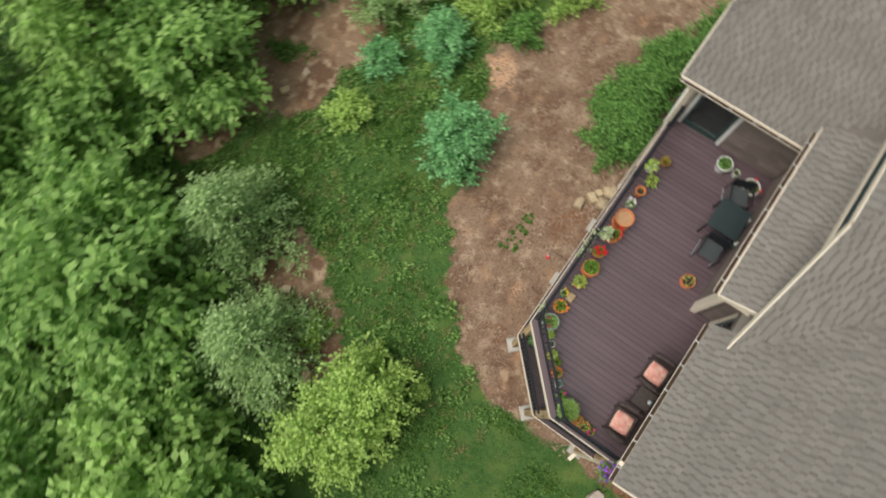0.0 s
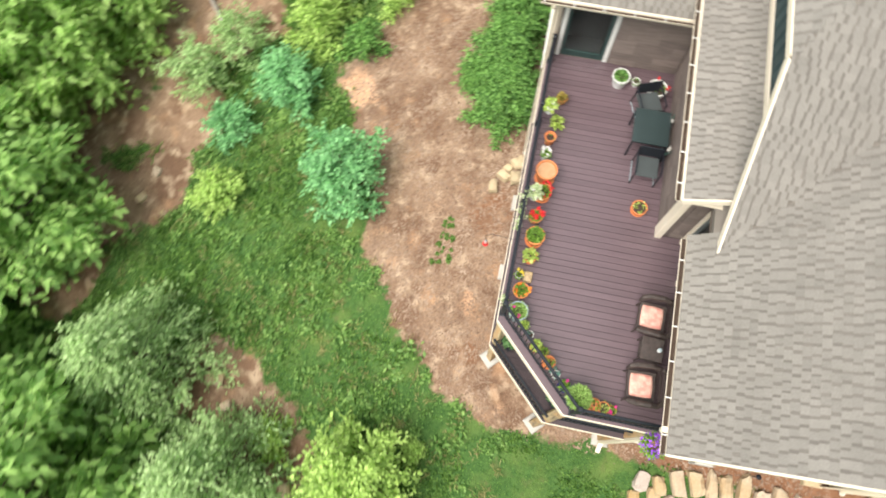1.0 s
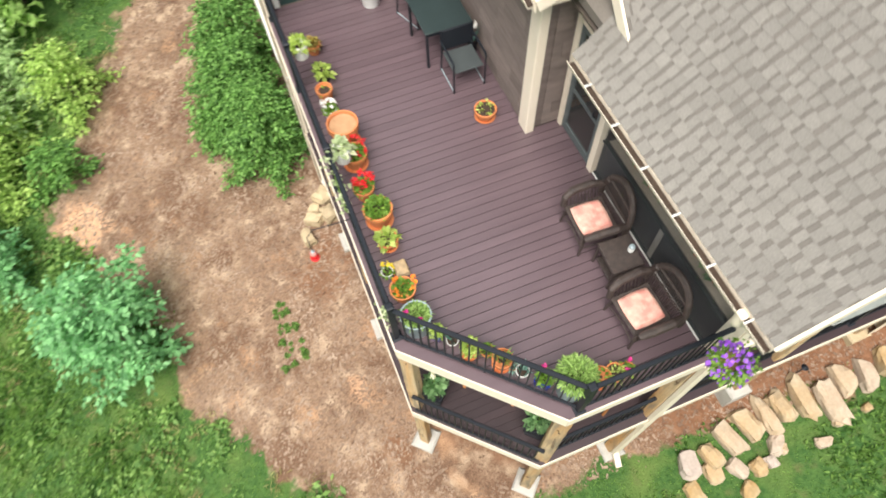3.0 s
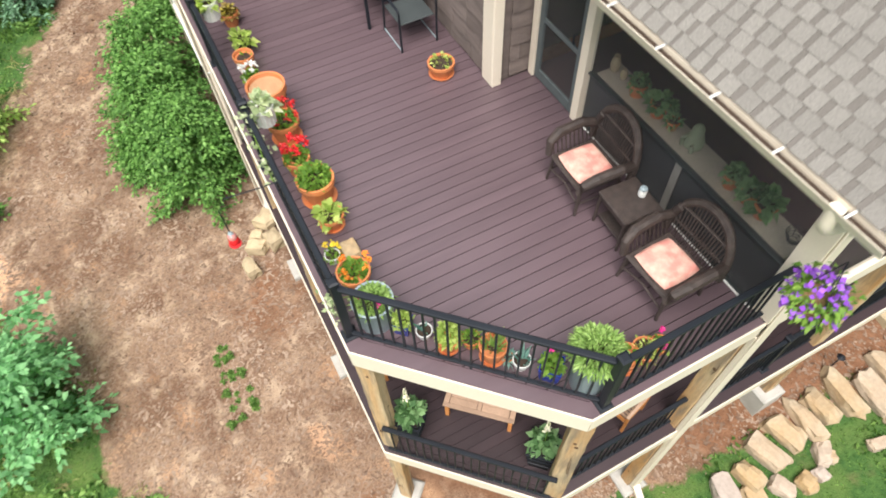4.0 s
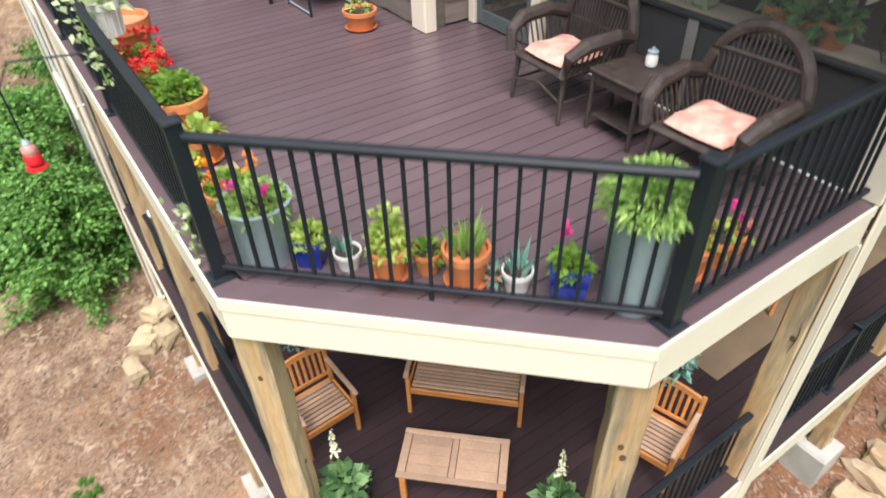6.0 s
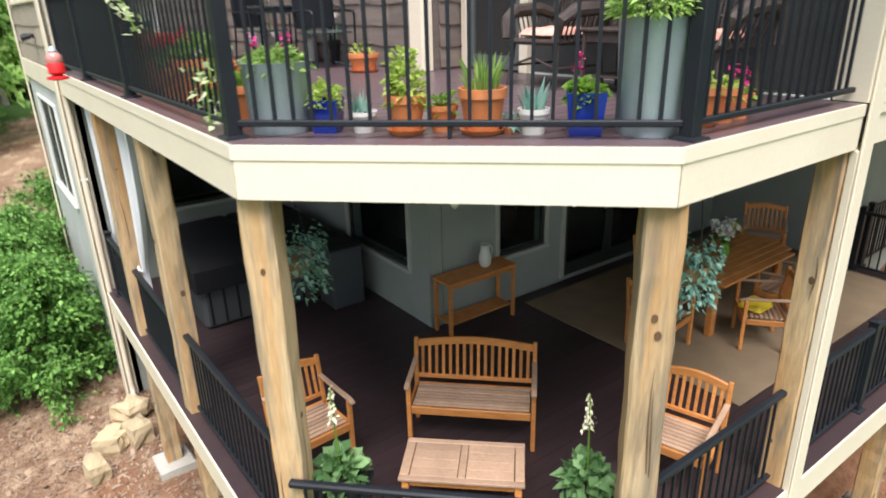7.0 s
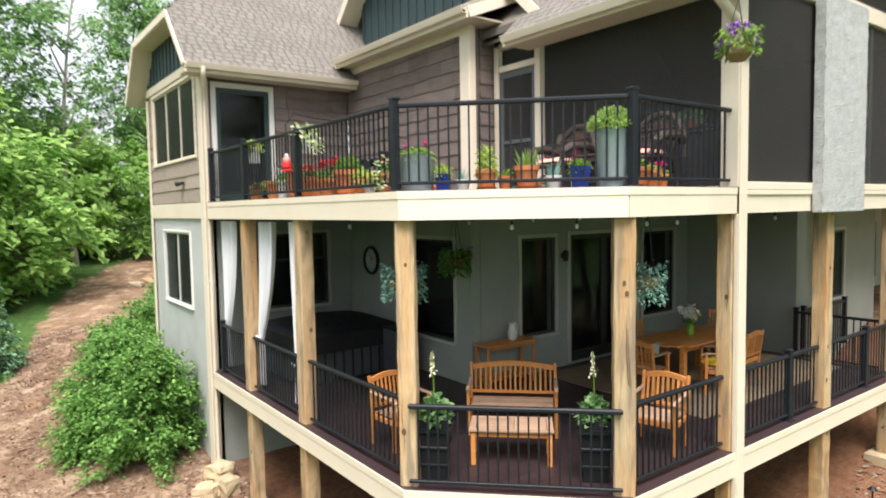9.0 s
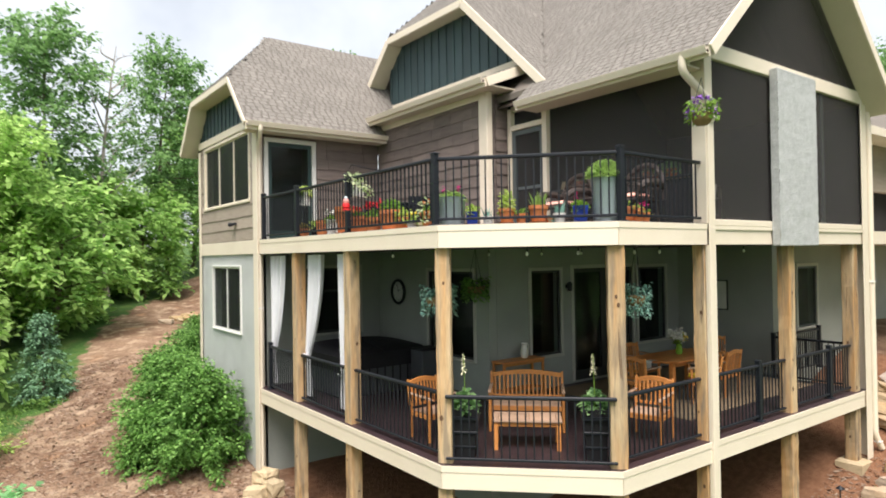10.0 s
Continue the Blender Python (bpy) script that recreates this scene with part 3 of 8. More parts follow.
s.prism([(0.03, C), (C, 0.03), (XR - 0.03, 0.03), (XR - 0.03, 4.3), (3.12, 4.3), (3.12, YB), (0.03, YB)], U - 0.29, U - 0.03)
# ceiling coloured near-black to put the porch's shade into it
tagged(part("ceiling_lower_deck", s, mat("shade_dark_ceiling", (0.05, 0.042, 0.035), 0.8, None, 3, 0.6, 30, 0.3)), "underside of the upper deck over the porch, coloured dark for shade", "ceiling", kind="structure")
s = Shape()
s.prism([(0.03, C), (C, 0.03), (XR - 0.03, 0.03), (XR - 0.03, 4.3), (3.12, 4.3), (3.12, YB), (0.03, YB)], L - 0.29, L - 0.03)
# one near-black slab for the shaded space below the boards
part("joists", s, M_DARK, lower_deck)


def porch_edge(y):
    return 3.695 if y < 4.28 else 3.12


def low_edge(y):
    return XR if y < 4.28 else 3.12


# ---- walls ----
BOT = -6.4


def wall_run(name, label, p, q, thick, z0, z1, holes, material, out):
    """A wall from p to q with openings (from, to, low, high) measured along it; out: the side it thickens away from."""
    p, q = Vector((*p, 0)), Vector((*q, 0))
    d = (q - p).normalized()
    n = Vector((-d.y, d.x, 0)) * out
    s, length = Shape(), (q - p).length
    cuts = sorted({0.0, length, *[h[0] for h in holes], *[h[1] for h in holes]})
    for a, b in zip(cuts, cuts[1:]):
        if b - a < 1e-4:
            continue
        spans, low = [], z0
        for h in sorted([h for h in holes if h[0] <= a + 1e-6 and h[1] >= b - 1e-6], key=lambda h: h[2]):
            spans.append((low, h[2]))
            low = h[3]
        spans.append((low, z1))
        for lo, hi in spans:
            if hi - lo > 1e-3:
                c = [p + d * a, p + d * b, p + d * b + n * thick, p + d * a + n * thick]
                s.prism([(v.x, v.y) for v in c], lo, hi)
    return tagged(part(name, s, material), label, "wall", kind="structure")


wall_run("wall_west_lower", "pale grey stucco lower wall of the left bay", (0, YB), (0, 12.68), 0.2, BOT, -0.312, [(1.06, 3.14, -2.16, -0.61)], M_STUCCO, -1)
wall_run("wall_west_upper", "upper wall of the left bay behind tan siding", (0.02, YB), (0.02, 12.68), 0.18, 0.0, 2.6, [(0.41, 3.72, 0.93, 2.46)], M_LAP, -1)
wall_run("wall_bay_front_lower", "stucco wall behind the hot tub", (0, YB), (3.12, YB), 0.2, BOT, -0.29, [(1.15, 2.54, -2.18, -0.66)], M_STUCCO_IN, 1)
wall_run("wall_bay_front_upper", "upper wall of the left bay with its glass door", (0.02, YB), (3.12, YB), 0.18, -0.03, 2.5, [(0.27, 1.33, 0.02, 2.2)], M_SHAKE, 1)
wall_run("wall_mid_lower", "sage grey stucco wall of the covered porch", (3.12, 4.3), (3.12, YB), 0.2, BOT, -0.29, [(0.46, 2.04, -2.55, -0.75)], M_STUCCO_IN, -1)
wall_run("wall_mid_upper", "upper house wall behind taupe shake siding", (3.14, 4.3), (3.14, YB), 0.2, -0.03, 3.0, [], M_SHAKE, -1)
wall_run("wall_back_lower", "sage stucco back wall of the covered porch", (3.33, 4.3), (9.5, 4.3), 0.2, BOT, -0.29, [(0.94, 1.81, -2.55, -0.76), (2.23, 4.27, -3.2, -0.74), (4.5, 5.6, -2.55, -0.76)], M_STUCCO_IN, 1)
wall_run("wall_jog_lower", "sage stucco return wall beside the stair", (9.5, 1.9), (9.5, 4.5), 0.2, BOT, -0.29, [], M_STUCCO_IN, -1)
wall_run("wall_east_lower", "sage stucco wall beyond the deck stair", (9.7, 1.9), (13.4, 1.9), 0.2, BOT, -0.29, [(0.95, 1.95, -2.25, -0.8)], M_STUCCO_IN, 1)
wall_run("wall_return_upper", "short shake-sided return beside the porch door", (3.34, 4.3), (3.72, 4.3), 0.2, -0.03, 3.0, [], M_SHAKE, 1)
wall_run("wall_wing_upper", "tan-sided upper wall of the far wing", (11.6, 1.35), (22.0, 1.35), 0.2, 0.0, 2.35, [(1.2, 4.4, 0.05, 1.09), (5.2, 8.4, 0.05, 1.09)], M_LAP, 1)
# added dark sheet: the shade seen through the wing's openings
solid("wall_wing_inner", Shape().box((11.8, 1.72, 0.0), (21.8, 1.78, 2.3)), M_DARK, "near-black panel for the shade inside the far wing", "wall", kind="structure")
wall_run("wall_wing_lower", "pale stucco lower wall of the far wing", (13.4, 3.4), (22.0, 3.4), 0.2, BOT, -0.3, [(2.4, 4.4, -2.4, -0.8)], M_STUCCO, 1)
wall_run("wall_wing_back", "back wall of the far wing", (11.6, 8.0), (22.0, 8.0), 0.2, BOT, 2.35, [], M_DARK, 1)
# extra reach past the wing's walls is added to shade the stucco below
solid("floor_wing", Shape().box((9.9, 0.6, -0.3), (22.0, 8.0, -0.004)), M_CREAM, "cream-edged floor of the far wing, extended to shade the wall below", "floor", kind="structure")
solid("roof_wing", Shape().slab([(11.2, 0.75, 2.5), (22.4, 0.75, 2.5), (22.4, 4.6, 5.4), (11.2, 4.6, 5.4)], 0.16).slab([(11.2, 4.6, 5.4), (22.4, 4.6, 5.4), (22.4, 8.4, 2.5), (11.2, 8.4, 2.5)], 0.16), M_ROOFBASE, "shingled roof of the far wing", "roof", kind="structure")
solid("eave_wing", Shape().box((11.2, 0.72, 2.3), (22.4, 0.75, 2.5), 0.004).box((11.2, 0.75, 2.3), (22.4, 1.35, 2.32)), M_CREAM, "cream eave board and soffit of the far wing", "trim", kind="structure")


# ---- windows and doors ----
M_WTRIM = mat("grey_green_trim", (0.46, 0.46, 0.41), 0.6, None, 2, 0.4, 50, 0.1, fine=0.08)


def opening(name, label, p, along, out, width, z0, z1, lights=1, bars=(), frame_mat=None, trim=0.09, category="window", door=False, blind=0.0, sash=None, mesh=False, slim=1.0):
    """A framed window or glazed door in a wall face. p: its left foot on the face, along and out: unit vectors in plan."""
    ob = thing(name, label, category, kind="structure")
    a, o = Vector((*along, 0)), Vector((*out, 0))
    m = Matrix(((a.x, o.x, 0, p[0]), (a.y, o.y, 0, p[1]), (0, 0, 1, 0), (0, 0, 0, 1)))
    fm = frame_mat or M_CREAM
    for nm, q0, q1 in (("jamb", (-trim, -0.02, z0), (0, 0.035, z1)), ("jamb", (width, -0.02, z0), (width + trim, 0.035, z1)),
                       ("head", (-trim, -0.02, z1), (width + trim, 0.04, z1 + trim))):
        part(nm, Shape().box(q0, q1, 0.006, m), fm, ob)
    if not door:
        part("sill", Shape().box((-trim, -0.02, z0 - trim * 0.8), (width + trim, 0.055, z0), 0.008, m), fm, ob)
    pane_w = width / lights
    for i in range(lights):
        x0, x1 = i * pane_w, (i + 1) * pane_w
        b = (0.05 if not door else 0.09) * slim
        s = Shape()
        for q0, q1 in (((x0, -0.05, z0), (x0 + b, -0.005, z1)), ((x1 - b, -0.05, z0), (x1, -0.005, z1)),
                       ((x0 + b, -0.05, z0), (x1 - b, -0.005, z0 + b * (2.2 if door else 1))), ((x0 + b, -0.05, z1 - b), (x1 - b, -0.005, z1))):
            s.box(q0, q1, 0.004, m)
        for h in bars:
            s.box((x0 + b, -0.045, h - 0.025), (x1 - b, -0.008, h + 0.025), 0.003, m)
        leaf_ = part("sash", s, sash or M_FRAMEDK, ob)
        pane = part("pane", Shape().box((x0 + b, -0.032, z0 + b), (x1 - b, -0.026, z1 - b), 0, m), M_PANE, leaf_)
        pane.visible_shadow = False
        if mesh:
            part("insect_mesh", Shape().add([m @ Vector(v) for v in ((x0 + b, -0.014, z0 + b), (x1 - b, -0.014, z0 + b), (x1 - b, -0.014, z1 - b), (x0 + b, -0.014, z1 - b))], [(0, 1, 2, 3)]), M_MESH, leaf_)
        if blind:
            part("blind", Shape().box((x0 + b, -0.10, z1 - (z1 - z0) * blind), (x1 - b, -0.095, z1), 0, m), M_FRAME, ob)
    # near-black sheets behind the glass stand for the unlit room
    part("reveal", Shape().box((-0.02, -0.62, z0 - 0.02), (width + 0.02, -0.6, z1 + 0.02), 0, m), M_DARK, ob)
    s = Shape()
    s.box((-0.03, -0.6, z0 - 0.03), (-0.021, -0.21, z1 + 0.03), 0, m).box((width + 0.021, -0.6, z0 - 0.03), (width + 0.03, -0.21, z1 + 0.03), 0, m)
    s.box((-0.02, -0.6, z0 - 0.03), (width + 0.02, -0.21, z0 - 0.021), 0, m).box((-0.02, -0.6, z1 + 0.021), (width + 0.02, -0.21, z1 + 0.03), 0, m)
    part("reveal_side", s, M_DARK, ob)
    return ob


opening("window_1", "triple dark-paned window in cream trim", (0.0, 12.2), (0, -1), (-1, 0), 3.31, 0.93, 2.46, 3, (), M_CREAM, 0.07, sash=M_CREAM, mesh=True, slim=0.6)
opening("window_2", "two-pane slider window in cream trim on stucco", (0.0, 11.62), (0, -1), (-1, 0), 2.08, -2.16, -0.61, 2, (), M_FRAME, 0.045, sash=M_FRAME, mesh=True, slim=0.7)
opening("door_1", "dark green glazed door with white frame", (0.27, YB), (1, 0), (0, -1), 1.06, 0.02, 2.2, 1, (), M_FRAME, 0.1, "door", True, sash=mat("dark_green_sash", (0.02, 0.05, 0.045), 0.45))
opening("window_3", "wide sash window behind the hot tub", (1.15, YB), (1, 0), (0, -1), 1.39, -2.18, -0.66, 1, (-1.2,), M_WTRIM, 0.07)
opening("window_4", "large dark window in sage wall", (3.12, 6.34), (0, -1), (-1, 0), 1.58, -2.55, -0.75, 1, (), M_WTRIM, 0.07)
opening("window_5", "tall dark window above the console table", (4.27, 4.3), (1, 0), (0, -1), 0.87, -2.55, -0.76, 1, (), M_WTRIM, 0.07)
opening("door_2", "dark two-leaf sliding glass door", (5.56, 4.3), (1, 0), (0, -1), 2.04, -3.2, -0.74, 2, (), M_WTRIM, 0.08, "door", True)
opening("window_6", "dark window behind the dining table", (7.83, 4.3), (1, 0), (0, -1), 1.1, -2.55, -0.76, 1, (), M_WTRIM, 0.07)
opening("window_7", "narrow dark window beyond the stair", (10.65, 1.9), (1, 0), (0, -1), 1.0, -2.25, -0.8, 1, (), M_WTRIM, 0.07, mesh=True)


# ---- siding ----
def courses(owner, p, along, out, width, z0, z1, rise, material, rng, holes=(), wave=0.012, lengths=(0.9, 2.2)):
    """Overlapping boards of uneven butt line on a wall; each board an object of its own."""
    a, o = Vector((*along, 0)), Vector((*out, 0))
    z = z0
    while z < z1 - 0.02:
        top = min(z + rise + 0.03, z1)
        x = -rng.uniform(0, lengths[0])
        while x < width:
            x1 = x + rng.uniform(*lengths)
            xa, xb = max(x + 0.003, 0), min(x1 - 0.003, width)
            spans = [(xa, xb)]
            for h0, h1, hz0, hz1 in holes:
                if top - 0.03 > hz0 and z < hz1:
                    spans = [t for u, w in spans for t in ((u, min(w, h0)), (max(u, h1), w))]
            for u, w in spans:
                if w - u > 0.03:
                    n = max(2, int((w - u) / 0.16))
                    vs, fs = [], []
                    for i in range(n + 1):
                        d = u + (w - u) * i / n
                        lo = z + wave * rng.uniform(-1, 1)
                        q = Vector((p[0], p[1], 0)) + a * d
                        for off, h in ((0.034, lo), (0.012, top), (0.004, top), (0.004, lo)):
                            r = q + o * off
                            vs.append((r.x, r.y, h))
                    for i in range(n):
                        k = 4 * i
                        fs += [(k, k + 4, k + 5, k + 1), (k + 3, k + 7, k + 4, k), (k + 1, k + 5, k + 6, k + 2)]
                    fs += [(0, 1, 2, 3), (4 * n + 3, 4 * n + 2, 4 * n + 1, 4 * n)]
                    part("siding_board", Shape().add(vs, fs), material, owner)
            x = x1
        z += rise


rs = np.random.default_rng(11)
siding_mid = thing("siding_mid", "taupe shake siding with a ragged butt line", "siding", kind="structure")
courses(siding_mid, (3.14, YB - 0.03), (0, -1), (-1, 0), YB - 0.03 - 4.5, 0.02, 2.9, 0.235, M_SHAKE, rs, (), 0.016, (0.35, 0.75))
siding_bay = thing("siding_bay", "taupe shake siding beside the glass door", "siding", kind="structure")
courses(siding_bay, (0.05, YB), (1, 0), (0, -1), 3.02, 0.02, 2.42, 0.235, M_SHAKE, rs, ((0.1, 1.4, -1, 2.4),), 0.016, (0.5, 1.1))
siding_return = thing("siding_return", "taupe shake siding beside the porch door", "siding", kind="structure")
courses(siding_return, (3.36, 4.3), (1, 0), (0, -1), 0.3, 0.02, 2.9, 0.235, M_SHAKE, rs, (), 0.016, (0.5, 1.1))
siding_west = thing("siding_west", "tan lap siding below the triple window", "siding", kind="structure")
courses(siding_west, (0.0, 12.68), (0, -1), (-1, 0), 4.33, 0.02, 2.5, 0.27, M_LAP, rs, ((0.38, 3.9, 0.84, 2.7),), 0.01, (2, 4))


# ---- trim ----
trim = thing("trim", "cream painted corner boards and band boards", "trim", kind="structure")


def trim_box(name, a, b, c=0.006, material=None):
    return part(name, Shape().box(a, b, c), material or M_CREAM, trim)


trim_box("corner_board", (-0.06, 8.3, -5.3), (-0.036, 8.56, 2.5))
trim_box("corner_board", (-0.035, 8.42, -5.3), (0.12, 8.445, 2.45))
trim_box("corner_board", (-0.06, 12.54, -5.2), (-0.036, 12.7, 2.5))
trim_box("band_board", (-0.05, 8.5, -0.31), (-0.005, 12.54, 0.0))
trim_box("band_board", (-0.05, 8.3, 2.56), (-0.006, 12.7, 2.74))
trim_box("corner_board", (3.065, 4.22, 0.004), (3.1, 4.46, 2.95))
trim_box("corner_board", (3.065, 4.195, 0.004), (3.2, 4.218, 2.95))
trim_box("frieze_board", (3.08, 4.47, 2.68), (3.11, 8.4, 2.9))
trim_box("porch_corner_post", (3.7, -0.03, 0.002), (3.895, 0.2, 2.6))
trim_box("corner_board", (9.22, -0.055, -4.6), (9.46, -0.037, 2.5))
trim_box("corner_board", (9.462, -0.05, -4.6), (9.49, 0.2, 2.5))
trim_box("door_post", (3.63, 3.16, 0.002), (3.75, 3.28, 2.4))
trim_box("door_post", (3.63, 4.14, 0.002), (3.75, 4.24, 2.5))
trim_box("transom_bar", (3.64, 3.282, 2.06), (3.74, 4.138, 2.16))
trim_box("top_plate", (3.64, 0.202, 2.40), (3.76, 3.158, 2.5))
trim_box("top_plate", (3.64, 3.282, 2.44), (3.74, 4.138, 2.54))
trim_box("gable_beam", (3.897, -0.03, 2.5), (9.46, 0.06, 2.74))
trim_box("sill_board", (3.897, -0.036, -0.026), (9.218, 0.05, 0.07))

# ---- slope of the west roofs, and the porch ridge ----
SL, EX = 0.93, 3.1


def west(x):
    return 2.45 + SL * (x - EX)


RX, RZ = 6.4, west(6.4)

# ---- screens of the porch, and its dark room ----
porch = thing("screen_porch", "screened porch with dark insect mesh", "porch", kind="structure")


def screen(a, b, c, d):
    ob = part("screen_panel", Shape().add([a, b, c, d], [(0, 1, 2, 3)]), M_SCREEN, porch)
    return ob


screen((3.72, 0.2, 0.03), (3.72, 3.16, 0.03), (3.72, 3.16, 2.4), (3.72, 0.2, 2.4))
screen((3.70, 3.37, 2.17), (3.70, 4.05, 2.17), (3.70, 4.05, 2.43), (3.70, 3.37, 2.43))
screen((3.897, 0.02, 0.07), (9.4, 0.02, 0.07), (9.4, 0.02, 2.52), (3.897, 0.02, 2.52))
part("gable_screen", Shape().add([(3.72, 0.03, 2.74), (9.28, 0.03, 2.74), (RX, 0.03, RZ - 0.25)], [(0, 1, 2)]), M_SCREEN, porch)
part("stud", Shape().box((3.70, 1.55, 0.03), (3.716, 1.64, 0.74), 0.003), mat("grey_stud_paint", (0.2, 0.19, 0.17), 0.6), porch)
part("kick_panel", Shape().box((3.73, 0.202, 0.03), (3.745, 3.158, 0.72), 0.003), mat("blue_black_panel", (0.03, 0.036, 0.042), 0.35, (0.045, 0.052, 0.058), 1.1, 0.6, 30, 0.1, fine=0.15), porch)
part("mid_rail", Shape().box((3.69, 0.202, 0.74), (3.76, 3.158, 0.77), 0.004), M_FRAMEDK, porch)
part("bottom_rail", Shape().box((3.69, 0.202, 0.003), (3.76, 3.158, 0.03), 0.004), M_FRAMEDK, porch)
part("screen_track", Shape().box((3.665, 0.202, 0.003), (3.685, 3.158, 0.02), 0.003), M_FRAME, porch)
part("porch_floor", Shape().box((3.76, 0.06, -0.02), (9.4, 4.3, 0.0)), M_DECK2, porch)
# near-black walls close the porch room and put its shade in colour
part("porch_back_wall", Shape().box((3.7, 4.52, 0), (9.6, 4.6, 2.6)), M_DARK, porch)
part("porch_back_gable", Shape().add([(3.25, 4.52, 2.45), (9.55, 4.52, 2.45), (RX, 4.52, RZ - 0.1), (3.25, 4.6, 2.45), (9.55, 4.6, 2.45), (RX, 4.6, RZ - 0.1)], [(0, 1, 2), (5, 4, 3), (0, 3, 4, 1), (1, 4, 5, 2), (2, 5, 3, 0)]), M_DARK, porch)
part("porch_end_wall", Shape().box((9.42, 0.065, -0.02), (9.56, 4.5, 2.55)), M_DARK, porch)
part("porch_ceiling", Shape().slab([(3.4, 0.1, 2.52), (RX, 0.1, RZ - 0.2), (RX, 4.53, RZ - 0.2), (3.4, 4.53, 2.52)], 0.03).slab([(RX, 0.1, RZ - 0.2), (9.4, 0.1, 2.52), (9.4, 4.53, 2.52), (RX, 4.53, RZ - 0.2)], 0.03), mat("brown_ceiling_board", (0.085, 0.066, 0.052), 0.7, (0.06, 0.046, 0.036), 2, 0.7, 30, 0.2, stretch=(1, 6, 1)), porch)
for xx in (6.2, 7.7):
    part("mullion", Shape().box((xx - 0.05, 0.025, 0.07), (xx + 0.05, 0.06, 2.6), 0.004), M_FRAMEDK, porch)
solid("plant_shelf", Shape().box((3.78, 0.24, 0.70), (4.12, 3.12, 0.745), 0.006).box((3.8, 0.34, 0.002), (3.86, 0.4, 0.70)).box((3.8, 3.0, 0.002), (3.86, 3.06, 0.70)).box((3.8, 1.69, 0.002), (3.86, 1.75, 0.70)),
              mat("dull_tan_shelf", (0.42, 0.37, 0.29), 0.7, (0.33, 0.29, 0.22), 3, 0.6, 40, 0.2), "dull tan plant shelf inside the porch screen", "shelf")
screen_door = thing("screen_door", "white-framed screen door with dark mesh", "door")
s = Shape()
for a, b in (((3.66, 3.283, 0.02), (3.70, 3.37, 2.04)), ((3.66, 4.05, 0.02), (3.70, 4.135, 2.04)), ((3.66, 3.37, 1.95), (3.70, 4.05, 2.04)), ((3.66, 3.37, 0.02), (3.70, 4.05, 0.16)), ((3.665, 3.37, 0.86), (3.695, 4.05, 0.92))):
    s.box(a, b, 0.004)
part("door_frame", s, mat("grey_door_frame", (0.10, 0.12, 0.12), 0.5), screen_door, "grey-green door frame")
part("mesh_panel", Shape().add([(3.68, 3.37, 0.16), (3.68, 4.05, 0.16), (3.68, 4.05, 1.95), (3.68, 3.37, 1.95)], [(0, 1, 2, 3)]), M_SCREEN, screen_door)
part("handle", Shape().tube([(3.655, 3.42, 0.98), (3.62, 3.42, 1.0), (3.62, 3.42, 1.1), (3.655, 3.42, 1.12)], 0.01, 6), M_BLACK, screen_door)

# ---- chimney box on the gable end ----
s, rng = Shape(), np.random.default_rng(4)
CX0, CX1, CY, CZ0, CZ1 = 5.62, 7.0, -0.17, -0.31, 2.58
xs, zs, ys = np.linspace(CX0, CX1, 30), np.linspace(CZ0, CZ1, 60), np.linspace(CY, -0.04, 6)
s.add([(x, CY + rng.uniform(-0.007, 0.007), z) for z in zs for x in xs], [(j * 30 + i, j * 30 + i + 1, (j + 1) * 30 + i + 1, (j + 1) * 30 + i) for j in range(59) for i in range(29)])
for x in (CX0, CX1):
    s.add([(x + rng.uniform(-0.007, 0.007), y, z) for z in zs for y in ys], [(j * 6 + i, j * 6 + i + 1, (j + 1) * 6 + i + 1, (j + 1) * 6 + i) for j in range(59) for i in range(5)])
chimney = thing("chimney_box", "projecting fireplace box of rough grey stucco", "chimney", kind="structure")
part("shaft", s, M_CHIM, chimney, smooth=True)
part("top_slab", Shape().box((CX0, CY, CZ1 - 0.02), (CX1, -0.04, CZ1 + 0.03), 0.015), M_CHIM, chimney)
part("foot_slab", Shape().box((CX0, CY, CZ0 - 0.03), (CX1, -0.04, CZ0 + 0.02), 0.01), M_CHIM, chimney)

# ---- roofs ----
roof = thing("roof", "steep weathered grey-brown shingle roof with cream edges", "roof", kind="structure")
T = 0.12
MX, MZ = 8.3, west(8.3)


def deck_plate(pts, th=T):
    part("roof_plate", Shape().slab(pts, th), M_ROOFBASE, roof)


deck_plate([(EX, -0.49, 2.45), (RX, -0.49, RZ), (RX, 3.4, RZ), (EX, 3.4, 2.45)])
deck_plate([(RX, -0.49, RZ), (2 * RX - EX, -0.49, 2.45), (2 * RX - EX, 3.4, 2.45), (RX, 3.4, RZ)])
deck_plate([(3.4, 3.4, west(3.4)), (MX, 3.4, MZ), (MX, 17, MZ), (3.4, 17, west(3.4))])
deck_plate([(MX, 3.4, MZ), (14.0, 3.4, 2.45), (14.0, 17, 2.45), (MX, 17, MZ)])
GY, GZ, GX, CLIP = 7.0, 6.59, 3.5, 5.15
deck_plate([(GX, 3.17, GZ - 0.95 * 3.83), (7.55, GY, GZ), (4.94, GY, GZ), (GX, 5.484, CLIP)])
deck_plate([(GX, 10.83, GZ - 0.95 * 3.83), (GX, 8.516, CLIP), (4.94, GY, GZ), (7.55, GY, GZ)])
deck_plate([(GX, 5.484, CLIP), (4.94, GY, GZ), (GX, 8.516, CLIP)])
